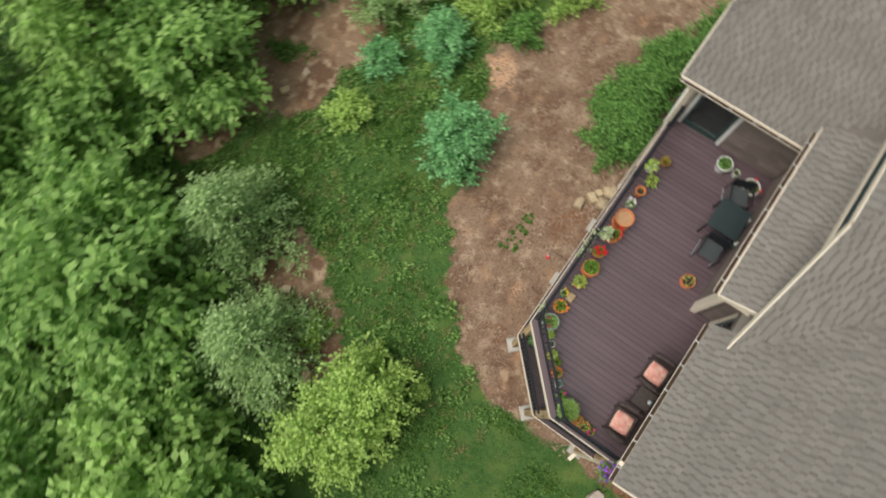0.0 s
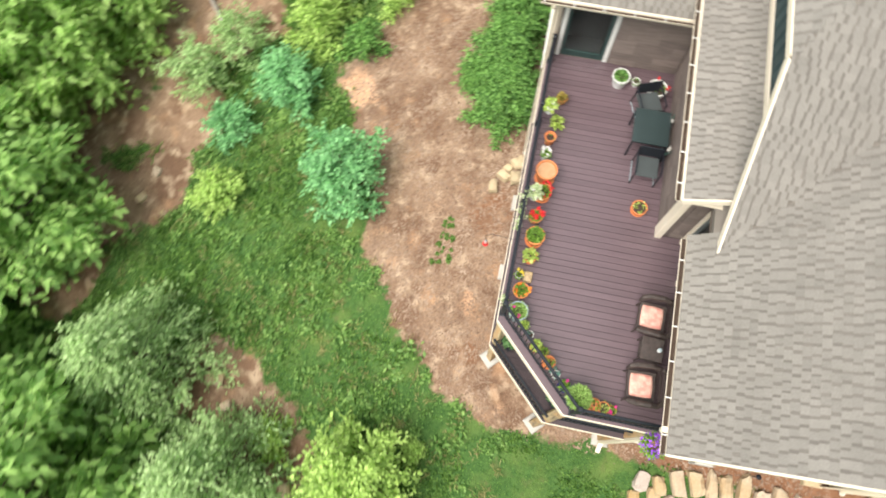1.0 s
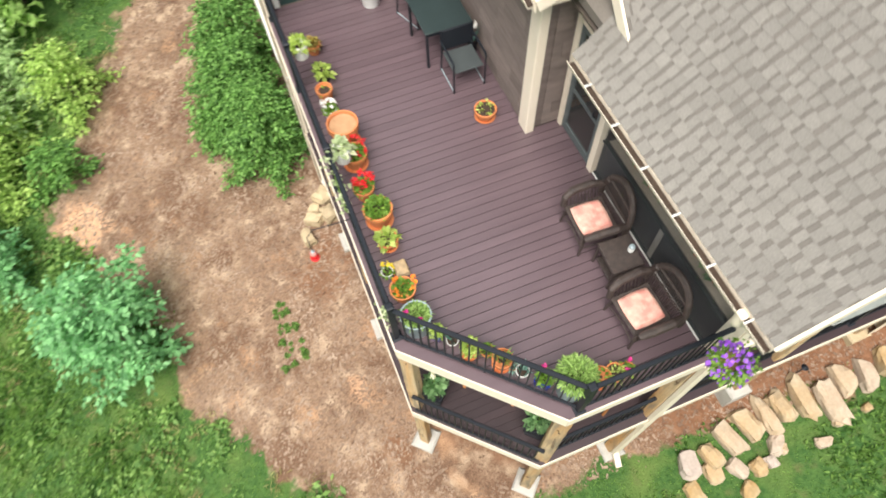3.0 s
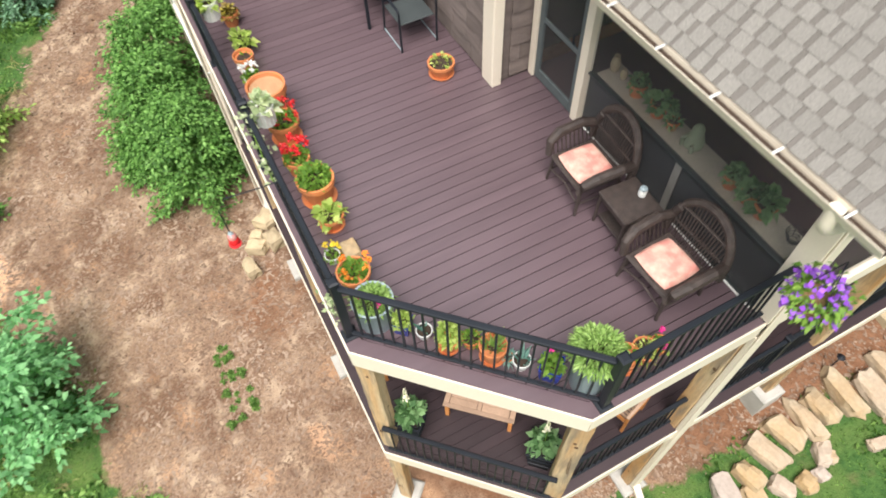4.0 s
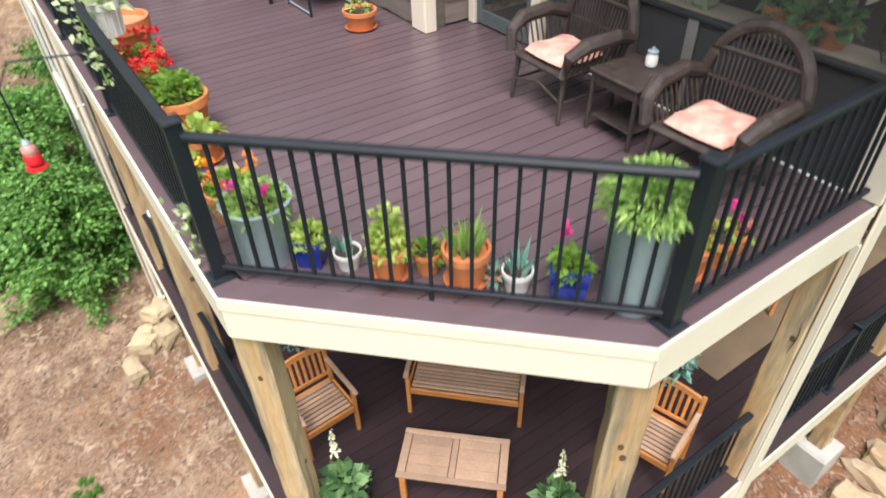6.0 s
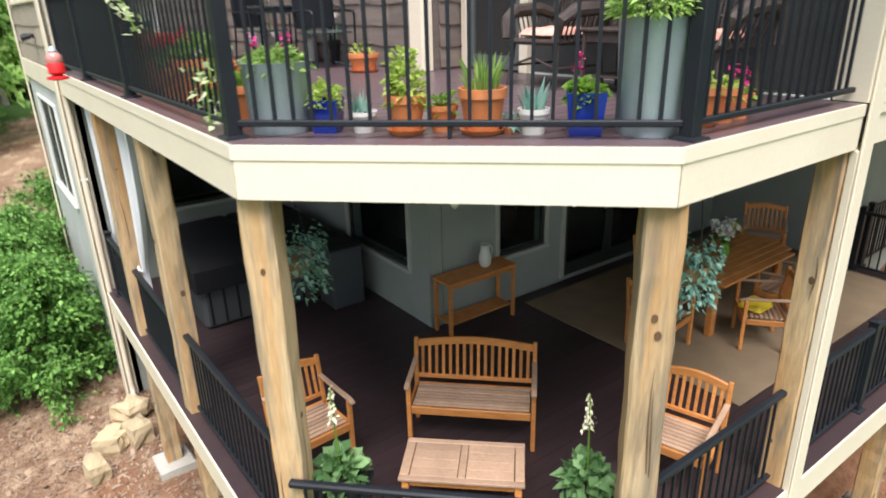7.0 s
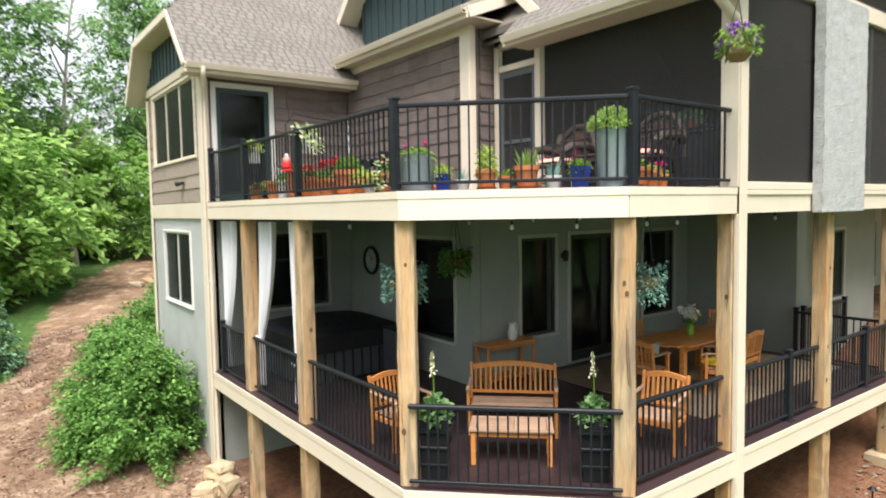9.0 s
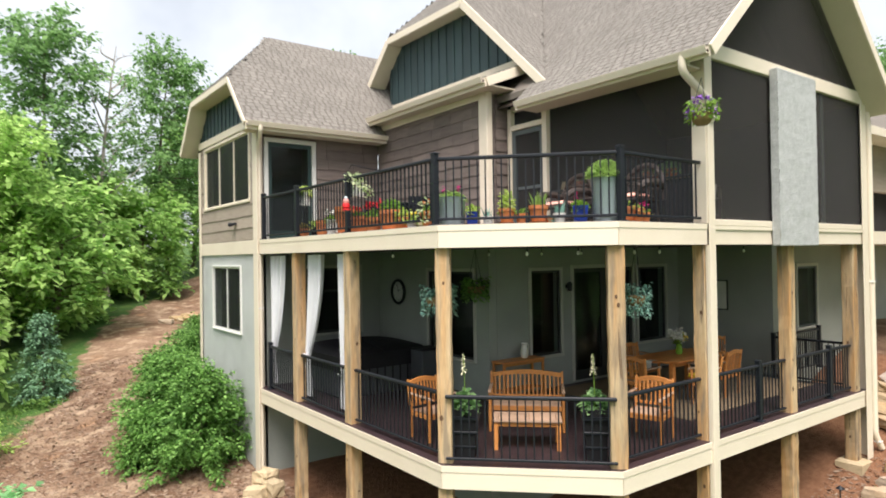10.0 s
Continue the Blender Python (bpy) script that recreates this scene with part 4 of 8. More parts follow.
deck_plate([(2.76, 3.84, 2.96), (3.95, 3.84, 3.44), (3.95, 8.9, 3.44), (2.76, 8.9, 2.96)])
WY, WZ, WS, WX = 10.55, 5.3, 1.09, -0.4
WE, WC = 8.01, 9.1          # its south eave and the south end of its clipped edge
WF, WD, WK = 2 * WY - WE, 2 * WY - WC, 2.53 + WS * (WC - WE)
deck_plate([(WX, WE, 2.53), (3.3, WE, 2.53), (5.6, WY, WZ), (1.12, WY, WZ), (WX, WC, WK)])
deck_plate([(WX, WF, 2.53), (WX, WD, WK), (1.12, WY, WZ), (5.6, WY, WZ), (5.6, WF, 2.53)])
deck_plate([(WX, WC, WK), (1.12, WY, WZ), (WX, WD, WK)])


def edge(name, p, q, h=0.2, w=0.03, drop=None, material=None):
    p, q = Vector(p), Vector(q)
    drop = h / 2 + 0.012 if drop is None else drop
    p.z -= drop
    q.z -= drop
    part(name, Shape().beam(p, q, w, h, 0.004), material or M_CREAM, roof)


# porch edges
edge("rake_board", (EX, -0.51, 2.45), (RX, -0.51, RZ), 0.17, 0.035)
edge("rake_board", (2 * RX - EX, -0.51, 2.45), (RX, -0.51, RZ), 0.17, 0.035)
part("rake_soffit", Shape().slab([(EX + 0.03, -0.49, 2.3), (RX, -0.49, RZ - 0.17), (RX, -0.01, RZ - 0.17), (EX + 0.03, -0.01, 2.3)], 0.02), M_SOFFIT, roof)
part("rake_soffit", Shape().slab([(RX, -0.49, RZ - 0.17), (2 * RX - EX - 0.03, -0.49, 2.3), (2 * RX - EX - 0.03, -0.01, 2.3), (RX, -0.01, RZ - 0.17)], 0.02), M_SOFFIT, roof)
edge("eave_board", (EX - 0.01, -0.49, 2.45), (EX - 0.01, 3.4, 2.45), 0.18, 0.03, 0.1)
part("eave_soffit", Shape().box((EX + 0.01, 0.0, 2.29), (3.64, 3.4, 2.31)), M_SOFFIT, roof)
# gable edges
edge("rake_board", (GX - 0.02, 3.0, 2.79), (GX - 0.02, 5.484, CLIP), 0.17, 0.035)
edge("rake_board", (GX - 0.02, 9.62, 4.1), (GX - 0.02, 8.516, CLIP), 0.17, 0.035)
edge("clip_board", (GX - 0.02, 5.484, CLIP), (GX - 0.02, 8.516, CLIP), 0.16, 0.035)
part("rake_soffit", Shape().slab([(GX, 3.1, 2.73), (3.95, 3.1, 2.73), (3.95, 5.484, CLIP - 0.16), (GX, 5.484, CLIP - 0.16)], 0.02), M_SOFFIT, roof)
part("rake_soffit", Shape().slab([(GX, 9.68, 3.88), (GX, 8.516, CLIP - 0.16), (3.95, 8.516, CLIP - 0.16), (3.95, 9.68, 3.88)], 0.02), M_SOFFIT, roof)
part("clip_soffit", Shape().slab([(GX, 5.43, CLIP - 0.16), (GX, 8.57, CLIP - 0.16), (3.95, 8.57, CLIP - 0.12), (3.95, 5.43, CLIP - 0.12)], 0.02), M_SOFFIT, roof)
# skirt eave
edge("eave_board", (2.75, 3.84, 2.96), (2.75, 8.4, 2.96), 0.18, 0.03, 0.1)
edge("eave_board", (2.76, 3.83, 2.96), (3.9, 3.83, 3.42), 0.18, 0.03, 0.1)
part("eave_soffit", Shape().box((2.77, 3.84, 2.8), (3.64, 8.18, 2.82)), M_SOFFIT, roof)
edge("gable_foot_board", (3.86, 4.15, 3.56), (3.86, 9.0, 3.56), 0.2, 0.04)
# bay edges
edge("eave_board", (WX, WE - 0.01, 2.53), (3.1, WE - 0.01, 2.53), 0.18, 0.03, 0.1)
part("eave_soffit", Shape().box((WX + 0.03, WE + 0.02, 2.36), (3.12, 8.46, 2.38)), M_SOFFIT, roof)
edge("rake_board", (WX - 0.02, WE, 2.53), (WX - 0.02, WC, WK), 0.1, 0.035)
edge("rake_board", (WX - 0.02, WF, 2.53), (WX - 0.02, WD, WK), 0.15, 0.035)
edge("clip_board", (WX - 0.02, WC, WK), (WX - 0.02, WD, WK), 0.15, 0.035)
part("rake_soffit", Shape().slab([(WX, WE + 0.04, 2.41), (0.0, WE + 0.04, 2.41), (0.0, WC, WK - 0.16), (WX, WC, WK - 0.16)], 0.02), M_SOFFIT, roof)
part("rake_soffit", Shape().slab([(WX, WF - 0.04, 2.41), (WX, WD, WK - 0.16), (0.0, WD, WK - 0.16), (0.0, WF - 0.04, 2.41)], 0.02), M_SOFFIT, roof)
part("clip_soffit", Shape().slab([(WX, WC - 0.05, WK - 0.16), (WX, WD + 0.05, WK - 0.16), (0.05, WD + 0.05, WK - 0.145), (0.05, WC - 0.05, WK - 0.145)], 0.02), M_SOFFIT, roof)


def battens(name, label, x, y0, y1, foot, head, step=0.3):
    """Board-and-batten gable facing west; head(y): its top."""
    ob = thing(name, label, "gable", kind="structure")
    y = y0
    while y < y1 - 0.02:
        ye = min(y + step, y1)
        s = Shape()
        vs = [(x + d, yy, zz) for d in (0, 0.05) for yy, zz in ((y, foot), (ye, foot), (ye, head(ye)), (y, head(y)))]
        s.add(vs, [(0, 1, 2, 3), (7, 6, 5, 4), (0, 4, 5, 1), (1, 5, 6, 2), (2, 6, 7, 3), (3, 7, 4, 0)])
        if head(y) > foot + 0.02 or head(ye) > foot + 0.02:
            part("board", s, M_BATTEN, ob)
            part("batten", Shape().box((x - 0.022, y - 0.022, foot), (x - 0.001, y + 0.022, max(head(y), foot + 0.03)), 0.003), M_BATTEN, ob)
        y = ye


battens("gable_mid", "dark teal board-and-batten gable wall", 3.9, 4.2, 9.1, 3.4, lambda y: min(CLIP + 0.15, GZ - 0.95 * abs(GY - y) - 0.1))
battens("gable_bay", "dark teal board-and-batten gable of the left bay", 0.0, 8.42, 12.68, 2.74, lambda y: min(WK - 0.03, WZ - WS * abs(WY - y) - 0.1))


# ---- gutters and downspouts ----
def gutter(p, q, label="cream eave gutter"):
    ob = thing("gutter", label, "gutter", "eave gutters", "structure")
    p, q = Vector(p), Vector(q)
    d = (q - p).normalized()
    n = Vector((0, 0, 1)).cross(d)
    prof = [(0.0, 0.0), (0.0, -0.10), (0.08, -0.10), (0.112, -0.02), (0.118, 0.0), (0.110, 0.0), (0.104, -0.02), (0.072, -0.088), (0.012, -0.088), (0.012, 0.0)]
    vs = [tuple(e + n * a + Vector((0, 0, b))) for e in (p, q) for a, b in prof]
    k = len(prof)
    part("trough", Shape().add(vs, [(i, (i + 1) % k, k + (i + 1) % k, k + i) for i in range(k)] + [tuple(range(k)), tuple(range(k, 2 * k))]), M_CREAM, ob)
    part("silt", Shape().add([tuple(e + n * a + Vector((0, 0, b))) for e in (p, q) for a, b in ((0.014, -0.05), (0.086, -0.05), (0.072, -0.085), (0.014, -0.085))], [(0, 1, 5, 4), (1, 2, 6, 5), (2, 3, 7, 6), (3, 0, 4, 7), (0, 3, 2, 1), (4, 5, 6, 7)]), M_SOIL, ob, "dark leaf litter in the trough")
    c = 0.3
    while c < (q - p).length:
        e = p + d * c
        part("hanger", Shape().beam(e + n * 0.0, e + n * 0.112, 0.018, 0.01), M_FRAME, ob)
        c += 0.62
    return ob


gutter((EX - 0.03, -0.49, 2.4), (EX - 0.03, 3.34, 2.4))
gutter((2.73, 3.85, 2.94), (2.73, 8.2, 2.94))
gutter((3.08, WE - 0.03, 2.51), (WX + 0.01, WE - 0.03, 2.51))


def downspout(pts, label, r0=0.046):
    ob = thing("downspout", label, "downspout", "downspouts", "structure")
    s = Shape()
    soft = [Vector(pts[0])]
    for a, b, c in zip(pts, pts[1:], pts[2:]):
        a, b, c = Vector(a), Vector(b), Vector(c)
        r = min(0.11, 0.45 * (b - a).length, 0.45 * (c - b).length)
        u, w = b + (a - b).normalized() * r, b + (c - b).normalized() * r
        soft += [u.lerp(b, t).lerp(b.lerp(w, t), t) for t in (0, 0.25, 0.5, 0.75, 1)]
    soft.append(Vector(pts[-1]))
    s.tube(soft, r0, 12)
    part("pipe", s, M_CREAM, ob, smooth=True)
    for p, q in zip(pts[2:], pts[3:]):
        m = (Vector(p) + Vector(q)) / 2
        part("strap", Shape().box(m - Vector((r0 + 0.009, r0 - 0.001, 0.015)), m + Vector((r0 + 0.009, r0 - 0.001, 0.015)), 0.004), M_FRAME, ob)
    return ob


front = downspout([(3.02, -0.1, 2.36), (3.02, -0.1, 2.14), (3.8, -0.11, 1.74), (3.8, -0.1, 1.62), (3.8, -0.05, 1.54)], "cream downspout with a swan neck into a square pipe down the porch corner", 0.055)
part("square_pipe", Shape().box((3.718, -0.052, -6.3), (3.888, -0.032, 1.64), 0.008).box((3.718, -0.0315, -6.3), (3.888, 0.028, -0.32), 0.008), M_CREAM, front)
part("pipe_shoe", Shape().beam((3.8, -0.02, -6.25), (3.76, -0.3, -6.42), 0.13, 0.09, 0.01), M_CREAM, front)
downspout([(-0.1, 7.92, 2.44), (-0.1, 7.92, 2.32), (0.02, 8.36, 2.0), (0.02, 8.36, -5.0), (0.02, 8.2, -5.2)], "cream downspout on the left bay corner")
downspout([(9.62, -0.02, 2.4), (9.62, -0.02, 2.3), (9.56, -0.06, 2.0), (9.56, -0.06, -4.15), (9.72, -0.12, -4.45)], "cream downspout at the east corner", 0.06)


# ---- lumber posts ----
def lumber_post(x, y, z0, z1, w=0.2, turn=0, knots=3):
    ob = thing("deck_post", "rough sawn pine deck post with knots and grey streaks", "post", "deck posts", at=(x, y, 0), turn=turn)
    s, rr = Shape(), random.Random(int(x * 91 + y * 37))
    n = 14
    vs = []
    for i in range(n + 1):
        z = z0 + (z1 - z0) * i / n
        b = w / 2
        for u, v in ((-1, -0.88), (-0.88, -1), (0.88, -1), (1, -0.88), (1, 0.88), (0.88, 1), (-0.88, 1), (-1, 0.88)):
            vs.append((u * b + rr.uniform(-0.006, 0.006), v * b + rr.uniform(-0.006, 0.006), z))
    fs = [(i * 8 + k, i * 8 + (k + 1) % 8, (i + 1) * 8 + (k + 1) % 8, (i + 1) * 8 + k) for i in range(n) for k in range(8)]
    s.add(vs, fs + [tuple(range(8)), tuple(range(n * 8, n * 8 + 8))])
    part("timber", s, M_POST, ob)
    for i in range(knots):
        z = z0 + (z1 - z0) * (i + rr.uniform(0.05, 0.95)) / knots
        side = rr.choice((0, 1))
        u = rr.uniform(-0.06, 0.06)
        c = Vector((u, -w / 2 + 0.002, z)) if side else Vector((-w / 2 + 0.002, u, z))
        d = Vector((0, -0.006, 0)) if side else Vector((-0.006, 0, 0))
        r = rr.uniform(0.012, 0.034)
        wide = Vector((1, 0, 0)) if side else Vector((0, 1, 0))
        ring = [c + wide * r * math.cos(a) + Vector((0, 0, r * 1.5 * math.sin(a))) for a in np.linspace(0, 2 * math.pi, 9)[:-1]]
        part("knot", Shape().add([p + d * 0.6 for p in ring] + [p - d for p in ring], [tuple(range(8)), *[(k, (k + 1) % 8, 8 + (k + 1) % 8, 8 + k) for k in range(8)]]), M_KNOT, ob)
    for i in range(2):
        side, u = rr.choice((0, 1)), rr.uniform(-0.05, 0.05)
        za = z0 + (z1 - z0) * rr.uniform(0.05, 0.6)
        zb = min(z1 - 0.05, za + rr.uniform(0.35, 1.1))
        vs = []
        for k in range(7):
            t = k / 6
            wd = 0.0045 * math.sin(math.pi * t) + 0.0005
            cu = u + 0.012 * math.sin(5 * t + u * 90)
            for du in (-wd, wd):
                vs.append((cu + du, -w / 2 - 0.003, za + (zb - za) * t) if side else (-w / 2 - 0.003, cu + du, za + (zb - za) * t))
        part("drying_crack", Shape().add(vs, [(2 * k, 2 * k + 1, 2 * k + 3, 2 * k + 2) for k in range(6)]), M_KNOT, ob)
    return ob


for x, y, turn, w in ((0.15, 6.6, 0, 0.21), (0.15, 4.42, 0, 0.21), (0.15, 1.775, 45, 0.2), (1.785, 0.15, 45, 0.225), (3.80, 0.135, 0, 0.2), (6.42, 0.14, 0, 0.21), (9.08, 0.16, 0, 0.22)):
    g = land1(x, y)
    lumber_post(x, y, L + 0.002, U - 0.312, w, turn, 4)
    lumber_post(x, y, max(g + 0.1, -5.1 if x == 6.42 else -9), L - 0.312, w, turn, 3)
    f = thing("concrete_footing", "square pale concrete footing under a post", "footing", "post footings", at=(x, y, 0), turn=turn)
    top = -5.1 if x == 6.42 else g + 0.1
    part("plinth", Shape().lathe([(0.25, g - 0.35), (0.245, top - 0.04), (0.21, top)], square=True), M_PALESTONE if x > 9 else M_CONC, f)


# ---- railings ----
BAL = Shape().box((-0.0095, -0.0095, 0.09), (0.0095, 0.0095, 0.885)).mesh("baluster", M_BLACK)
POSTM = Shape().box((-0.042, -0.042, 0), (0.042, 0.042, 0.985), 0.005).mesh("rail_post", M_BLACK)
CAPM = Shape().lathe([(0.05, 0.985), (0.05, 1.0), (0.03, 1.012)], square=True).mesh("post_cap", M_BLACK)
FOOTM = Shape().lathe([(0.075, 0.0), (0.072, 0.014), (0.05, 0.02)], square=True).mesh("base_plate", M_BLACK)


def railing(p, q, z, label, posts=(), step=0.108, lift=0.0, ends=(True, True)):
    """A metal railing from p to q: rails, balusters, posts at the ends and at given distances."""
    p, q = Vector((*p, z)), Vector((*q, z))
    d = (q - p).normalized()
    n = (q - p).length
    ob = thing("railing", label, "railing", "deck railings")
    ang = math.atan2(d.y, d.x)
    part("top_rail", Shape().beam(p + Vector((0, 0, 0.915 + lift)), q + Vector((0, 0, 0.915 + lift)), 0.062, 0.05, 0.012), M_BLACK, ob)
    part("bottom_rail", Shape().beam(p + Vector((0, 0, 0.085)), q + Vector((0, 0, 0.085)), 0.04, 0.035, 0.006), M_BLACK, ob)
    marks = [e for e, on in zip((0.0, n), ends) if on] + list(posts)
    k = max(1, round(n / step))
    for i in range(1, k):
        c = n * i / k
        if min([abs(c - e) for e in marks] or [9]) > 0.06:
            part("baluster", BAL, None, ob, at=Matrix.Translation(p + d * c) @ Matrix.Rotation(ang, 4, "Z"))
    for e in marks:
        m = Matrix.Translation(p + d * e) @ Matrix.Rotation(ang, 4, "Z")
        post = part("post", POSTM, None, ob, at=m)
        part("post_cap", CAPM, None, post)
        part("base_plate", FOOTM, None, post)
    return ob


E1 = 0.075
K1 = 0.165                    # how far the corner posts stand back from the cut
railing((E1, 8.25), (E1, C + K1), U, "black metal railing along the upper deck's long side", (1.77, 3.87), ends=(True, True))
cut_rail = railing((E1 + 0.025, C + K1 - 0.035), (C + K1 - 0.035, E1 + 0.025), U, "black metal railing across the cut corner of the upper deck", ends=(False, False))
part("foot", Shape().box((-0.012, -0.012, 0.0), (0.012, 0.012, 0.075), 0.002), M_BLACK, cut_rail, at=Matrix.Translation(((C + K1 + E1) / 2 - 0.005, (C + K1 + E1) / 2 - 0.005, U)) @ Matrix.Rotation(radians(45), 4, "Z"))
railing((C + K1, E1), (3.69, E1), U, "black metal railing from the cut corner to the porch post", ends=(True, False))
railing((0.13, 8.1), (0.13, 6.73), L, "black metal railing between posts of the lower deck", ends=(True, False))
railing((0.13, 6.47), (0.13, 4.55), L, "black metal railing between posts of the lower deck", ends=(False, False))
railing((0.13, 4.29), (0.16, 1.9), L, "black metal railing between posts of the lower deck", ends=(False, False))
railing((0.06, 1.66), (1.66, 0.06), L, "black metal railing across the cut corner of the lower deck", ends=(False, False))
railing((1.9, 0.14), (3.69, 0.14), L, "black metal railing between posts of the lower deck", ends=(False, False))
railing((3.91, 0.14), (6.3, 0.14), L, "black metal railing with a middle post on the lower deck", (1.5,), ends=(False, False))
railing((6.54, 0.14), (8.96, 0.14), L, "black metal railing at the east end of the lower deck", (1.5,), ends=(False, False))
railing((9.2, 1.75), (9.2, 0.3), L, "black metal railing at the head of the stair", ends=(True, False))
railing((9.5, 1.75), (11.4, 1.75), L, "black metal railing along the stair wall", ends=(True, True))


# ---- furniture of the upper deck ----
def rounded_pad(w, d, h, at, lump=0.015, seed=1):
    """A soft square cushion."""
    n, s, rr = 12, Shape(), random.Random(seed)
    top, low = [], []
    for j in range(n + 1):
        for i in range(n + 1):
            u, v = 2 * i / n - 1, 2 * j / n - 1
            e = (1 - abs(u) ** 5) * (1 - abs(v) ** 5)
            k = 1 - 0.07 * (u * u * v * v)
            z = h * (0.35 + 0.65 * e ** 0.4) + lump * math.cos(4 * u) * math.cos(4 * v) * e + rr.uniform(-0.003, 0.003)
            top.append((at[0] + u * w / 2 * k, at[1] + v * d / 2 * k, at[2] + z))
            low.append((at[0] + u * w / 2 * k, at[1] + v * d / 2 * k, at[2] + (0.12 * h if e > 0 else 0.35 * h)))
    m = n + 1
    q = [(j * m + i, j * m + i + 1, (j + 1) * m + i + 1, (j + 1) * m + i) for j in range(n) for i in range(n)]
    s.add(top + low, q + [tuple(m * m + a for a in reversed(f)) for f in q])
    rim = [i for i in range(n)] + [j * m + n for j in range(n)] + [n * m + n - i for i in range(n)] + [(n - j) * m for j in range(n)]
    s.add(top + low, [(rim[i], rim[(i + 1) % len(rim)], m * m + rim[(i + 1) % len(rim)], m * m + rim[i]) for i in range(len(rim))])
    return s


def wicker_chair(at, turn, label, seed):
    ob = thing("wicker_armchair", label, "chair", "wicker chairs on the upper deck", at=at, turn=turn)
    w, d, sh = 0.60, 0.56, 0.40
    part("seat", Shape().box((-w / 2, -d / 2, sh - 0.05), (w / 2, d / 2, sh), 0.02), M_WICKER, ob)
    # fan back: a hoop with woven rods
    hoop, pts = Shape(), []
    for i in range(25):
        a = math.pi * (i / 24)
        pts.append((0.37 * math.cos(a), d / 2 + 0.02 + 0.10 * math.sin(a), sh - 0.02 + 0.57 * math.sin(a) ** 0.75))
    hoop.tube(pts, 0.045, 8)
    part("back_rim", hoop, M_WICKER, ob)
    for i in range(-9, 10):
        u = i / 10
        top = sh - 0.02 + 0.56 * (1 - u * u) ** 0.375
        part("back_rod", Shape().tube([(0.30 * u, d / 2 - 0.01, sh - 0.02), (0.37 * u, d / 2 + 0.02 + 0.09 * math.sqrt(1 - u * u), top)], 0.0075, 5), M_WICKER, ob)
    for k, hh in enumerate((0.16, 0.36)):
        r = 0.355 if k == 0 else 0.325
        part("back_band", Shape().tube([(r * math.sin(a), d / 2 + 0.035 + 0.02 * k + 0.01 * math.cos(a), sh + hh) for a in np.linspace(-1.45, 1.45, 9)], 0.016, 6), M_WICKER, ob)
    for sx in (-1, 1):
        arm = [(sx * 0.36, d / 2 + 0.03, sh + 0.18), (sx * 0.385, d / 2 - 0.15, sh + 0.235), (sx * 0.375, -d / 2 + 0.13, sh + 0.22), (sx * 0.345, -d / 2 + 0.01, sh + 0.15), (sx * 0.31, -d / 2 - 0.02, sh + 0.0)]
        part("arm", Shape().tube(arm, [0.05, 0.058, 0.06, 0.05, 0.036], 9), M_WICKER, ob)
        for k in range(10):
            y = d / 2 - 0.04 - k * 0.053
            part("arm_rod", Shape().tube([(sx * 0.295, y, sh - 0.01), (sx * 0.365, y, sh + 0.2)], 0.008, 5), M_WICKER, ob)
        for sy in (-1, 1):
            part("leg", Shape().tube([(sx * 0.27, sy * 0.24, sh - 0.02), (sx * 0.30, sy * 0.28, 0.0)], [0.024, 0.017], 7), M_WICKER, ob)
        part("stretcher", Shape().tube([(sx * 0.285, -0.26, 0.17), (sx * 0.285, 0.26, 0.17)], 0.011, 6), M_WICKER, ob)
    part("stretcher", Shape().tube([(-0.285, -0.262, 0.17), (0.0, -0.262, 0.25), (0.285, -0.262, 0.17)], 0.011, 6), M_WICKER, ob)
    c = part("cushion", rounded_pad(0.47, 0.46, 0.085, (0, -0.02, sh), 0.012, seed), M_CUSHION, ob, "salmon cushion with cream flower print", True)
    return ob


wicker_chair((3.12, 2.27, 0), -93, "dark wicker armchair with a salmon floral cushion", 3)
wicker_chair((3.06, 0.84, 0), -88, "dark wicker armchair with a salmon cushion near the corner", 5)
tb = thing("wicker_side_table", "dark woven side table between the wicker chairs", "table", at=(3.17, 1.60, 0), turn=-3)
part("tabletop", Shape().box((-0.23, -0.245, 0.455), (0.23, 0.245, 0.49), 0.012), M_WICKER, tb)
for sx in (-1, 1):
    for sy in (-1, 1):
        part("leg", Shape().tube([(sx * 0.2, sy * 0.21, 0.46), (sx * 0.21, sy * 0.22, 0)], 0.018, 7), M_WICKER, tb)
    part("apron", Shape().box((sx * 0.2 - 0.008, -0.2, 0.38), (sx * 0.2 + 0.008, 0.2, 0.455), 0.003), M_WICKER, tb)
    part("apron", Shape().box((-0.19, sx * 0.215 - 0.008, 0.38), (0.19, sx * 0.215 + 0.008, 0.455), 0.003), M_WICKER, tb)
part("lower_shelf", Shape().box((-0.19, -0.2, 0.11), (0.19, 0.2, 0.128), 0.006), M_WICKER, tb)
cn = thing("candle_jar", "patterned white glass candle jar on the side table", "candle", at=(3.3, 1.59, 0.49))
part("jar", Shape().lathe([(0.03, 0), (0.043, 0.012), (0.045, 0.07), (0.036, 0.09), (0.036, 0.098)], seg=16), M_WHITEPOT, cn, smooth=True)
part("lid", Shape().lathe([(0.038, 0.098), (0.04, 0.115), (0.012, 0.125), (0.012, 0.14)], seg=16), M_ZINC, cn, "grey metal lid", smooth=True)

bt = thing("patio_table", "black square patio table beside the siding", "table", at=(2.56, 6.49, 0))
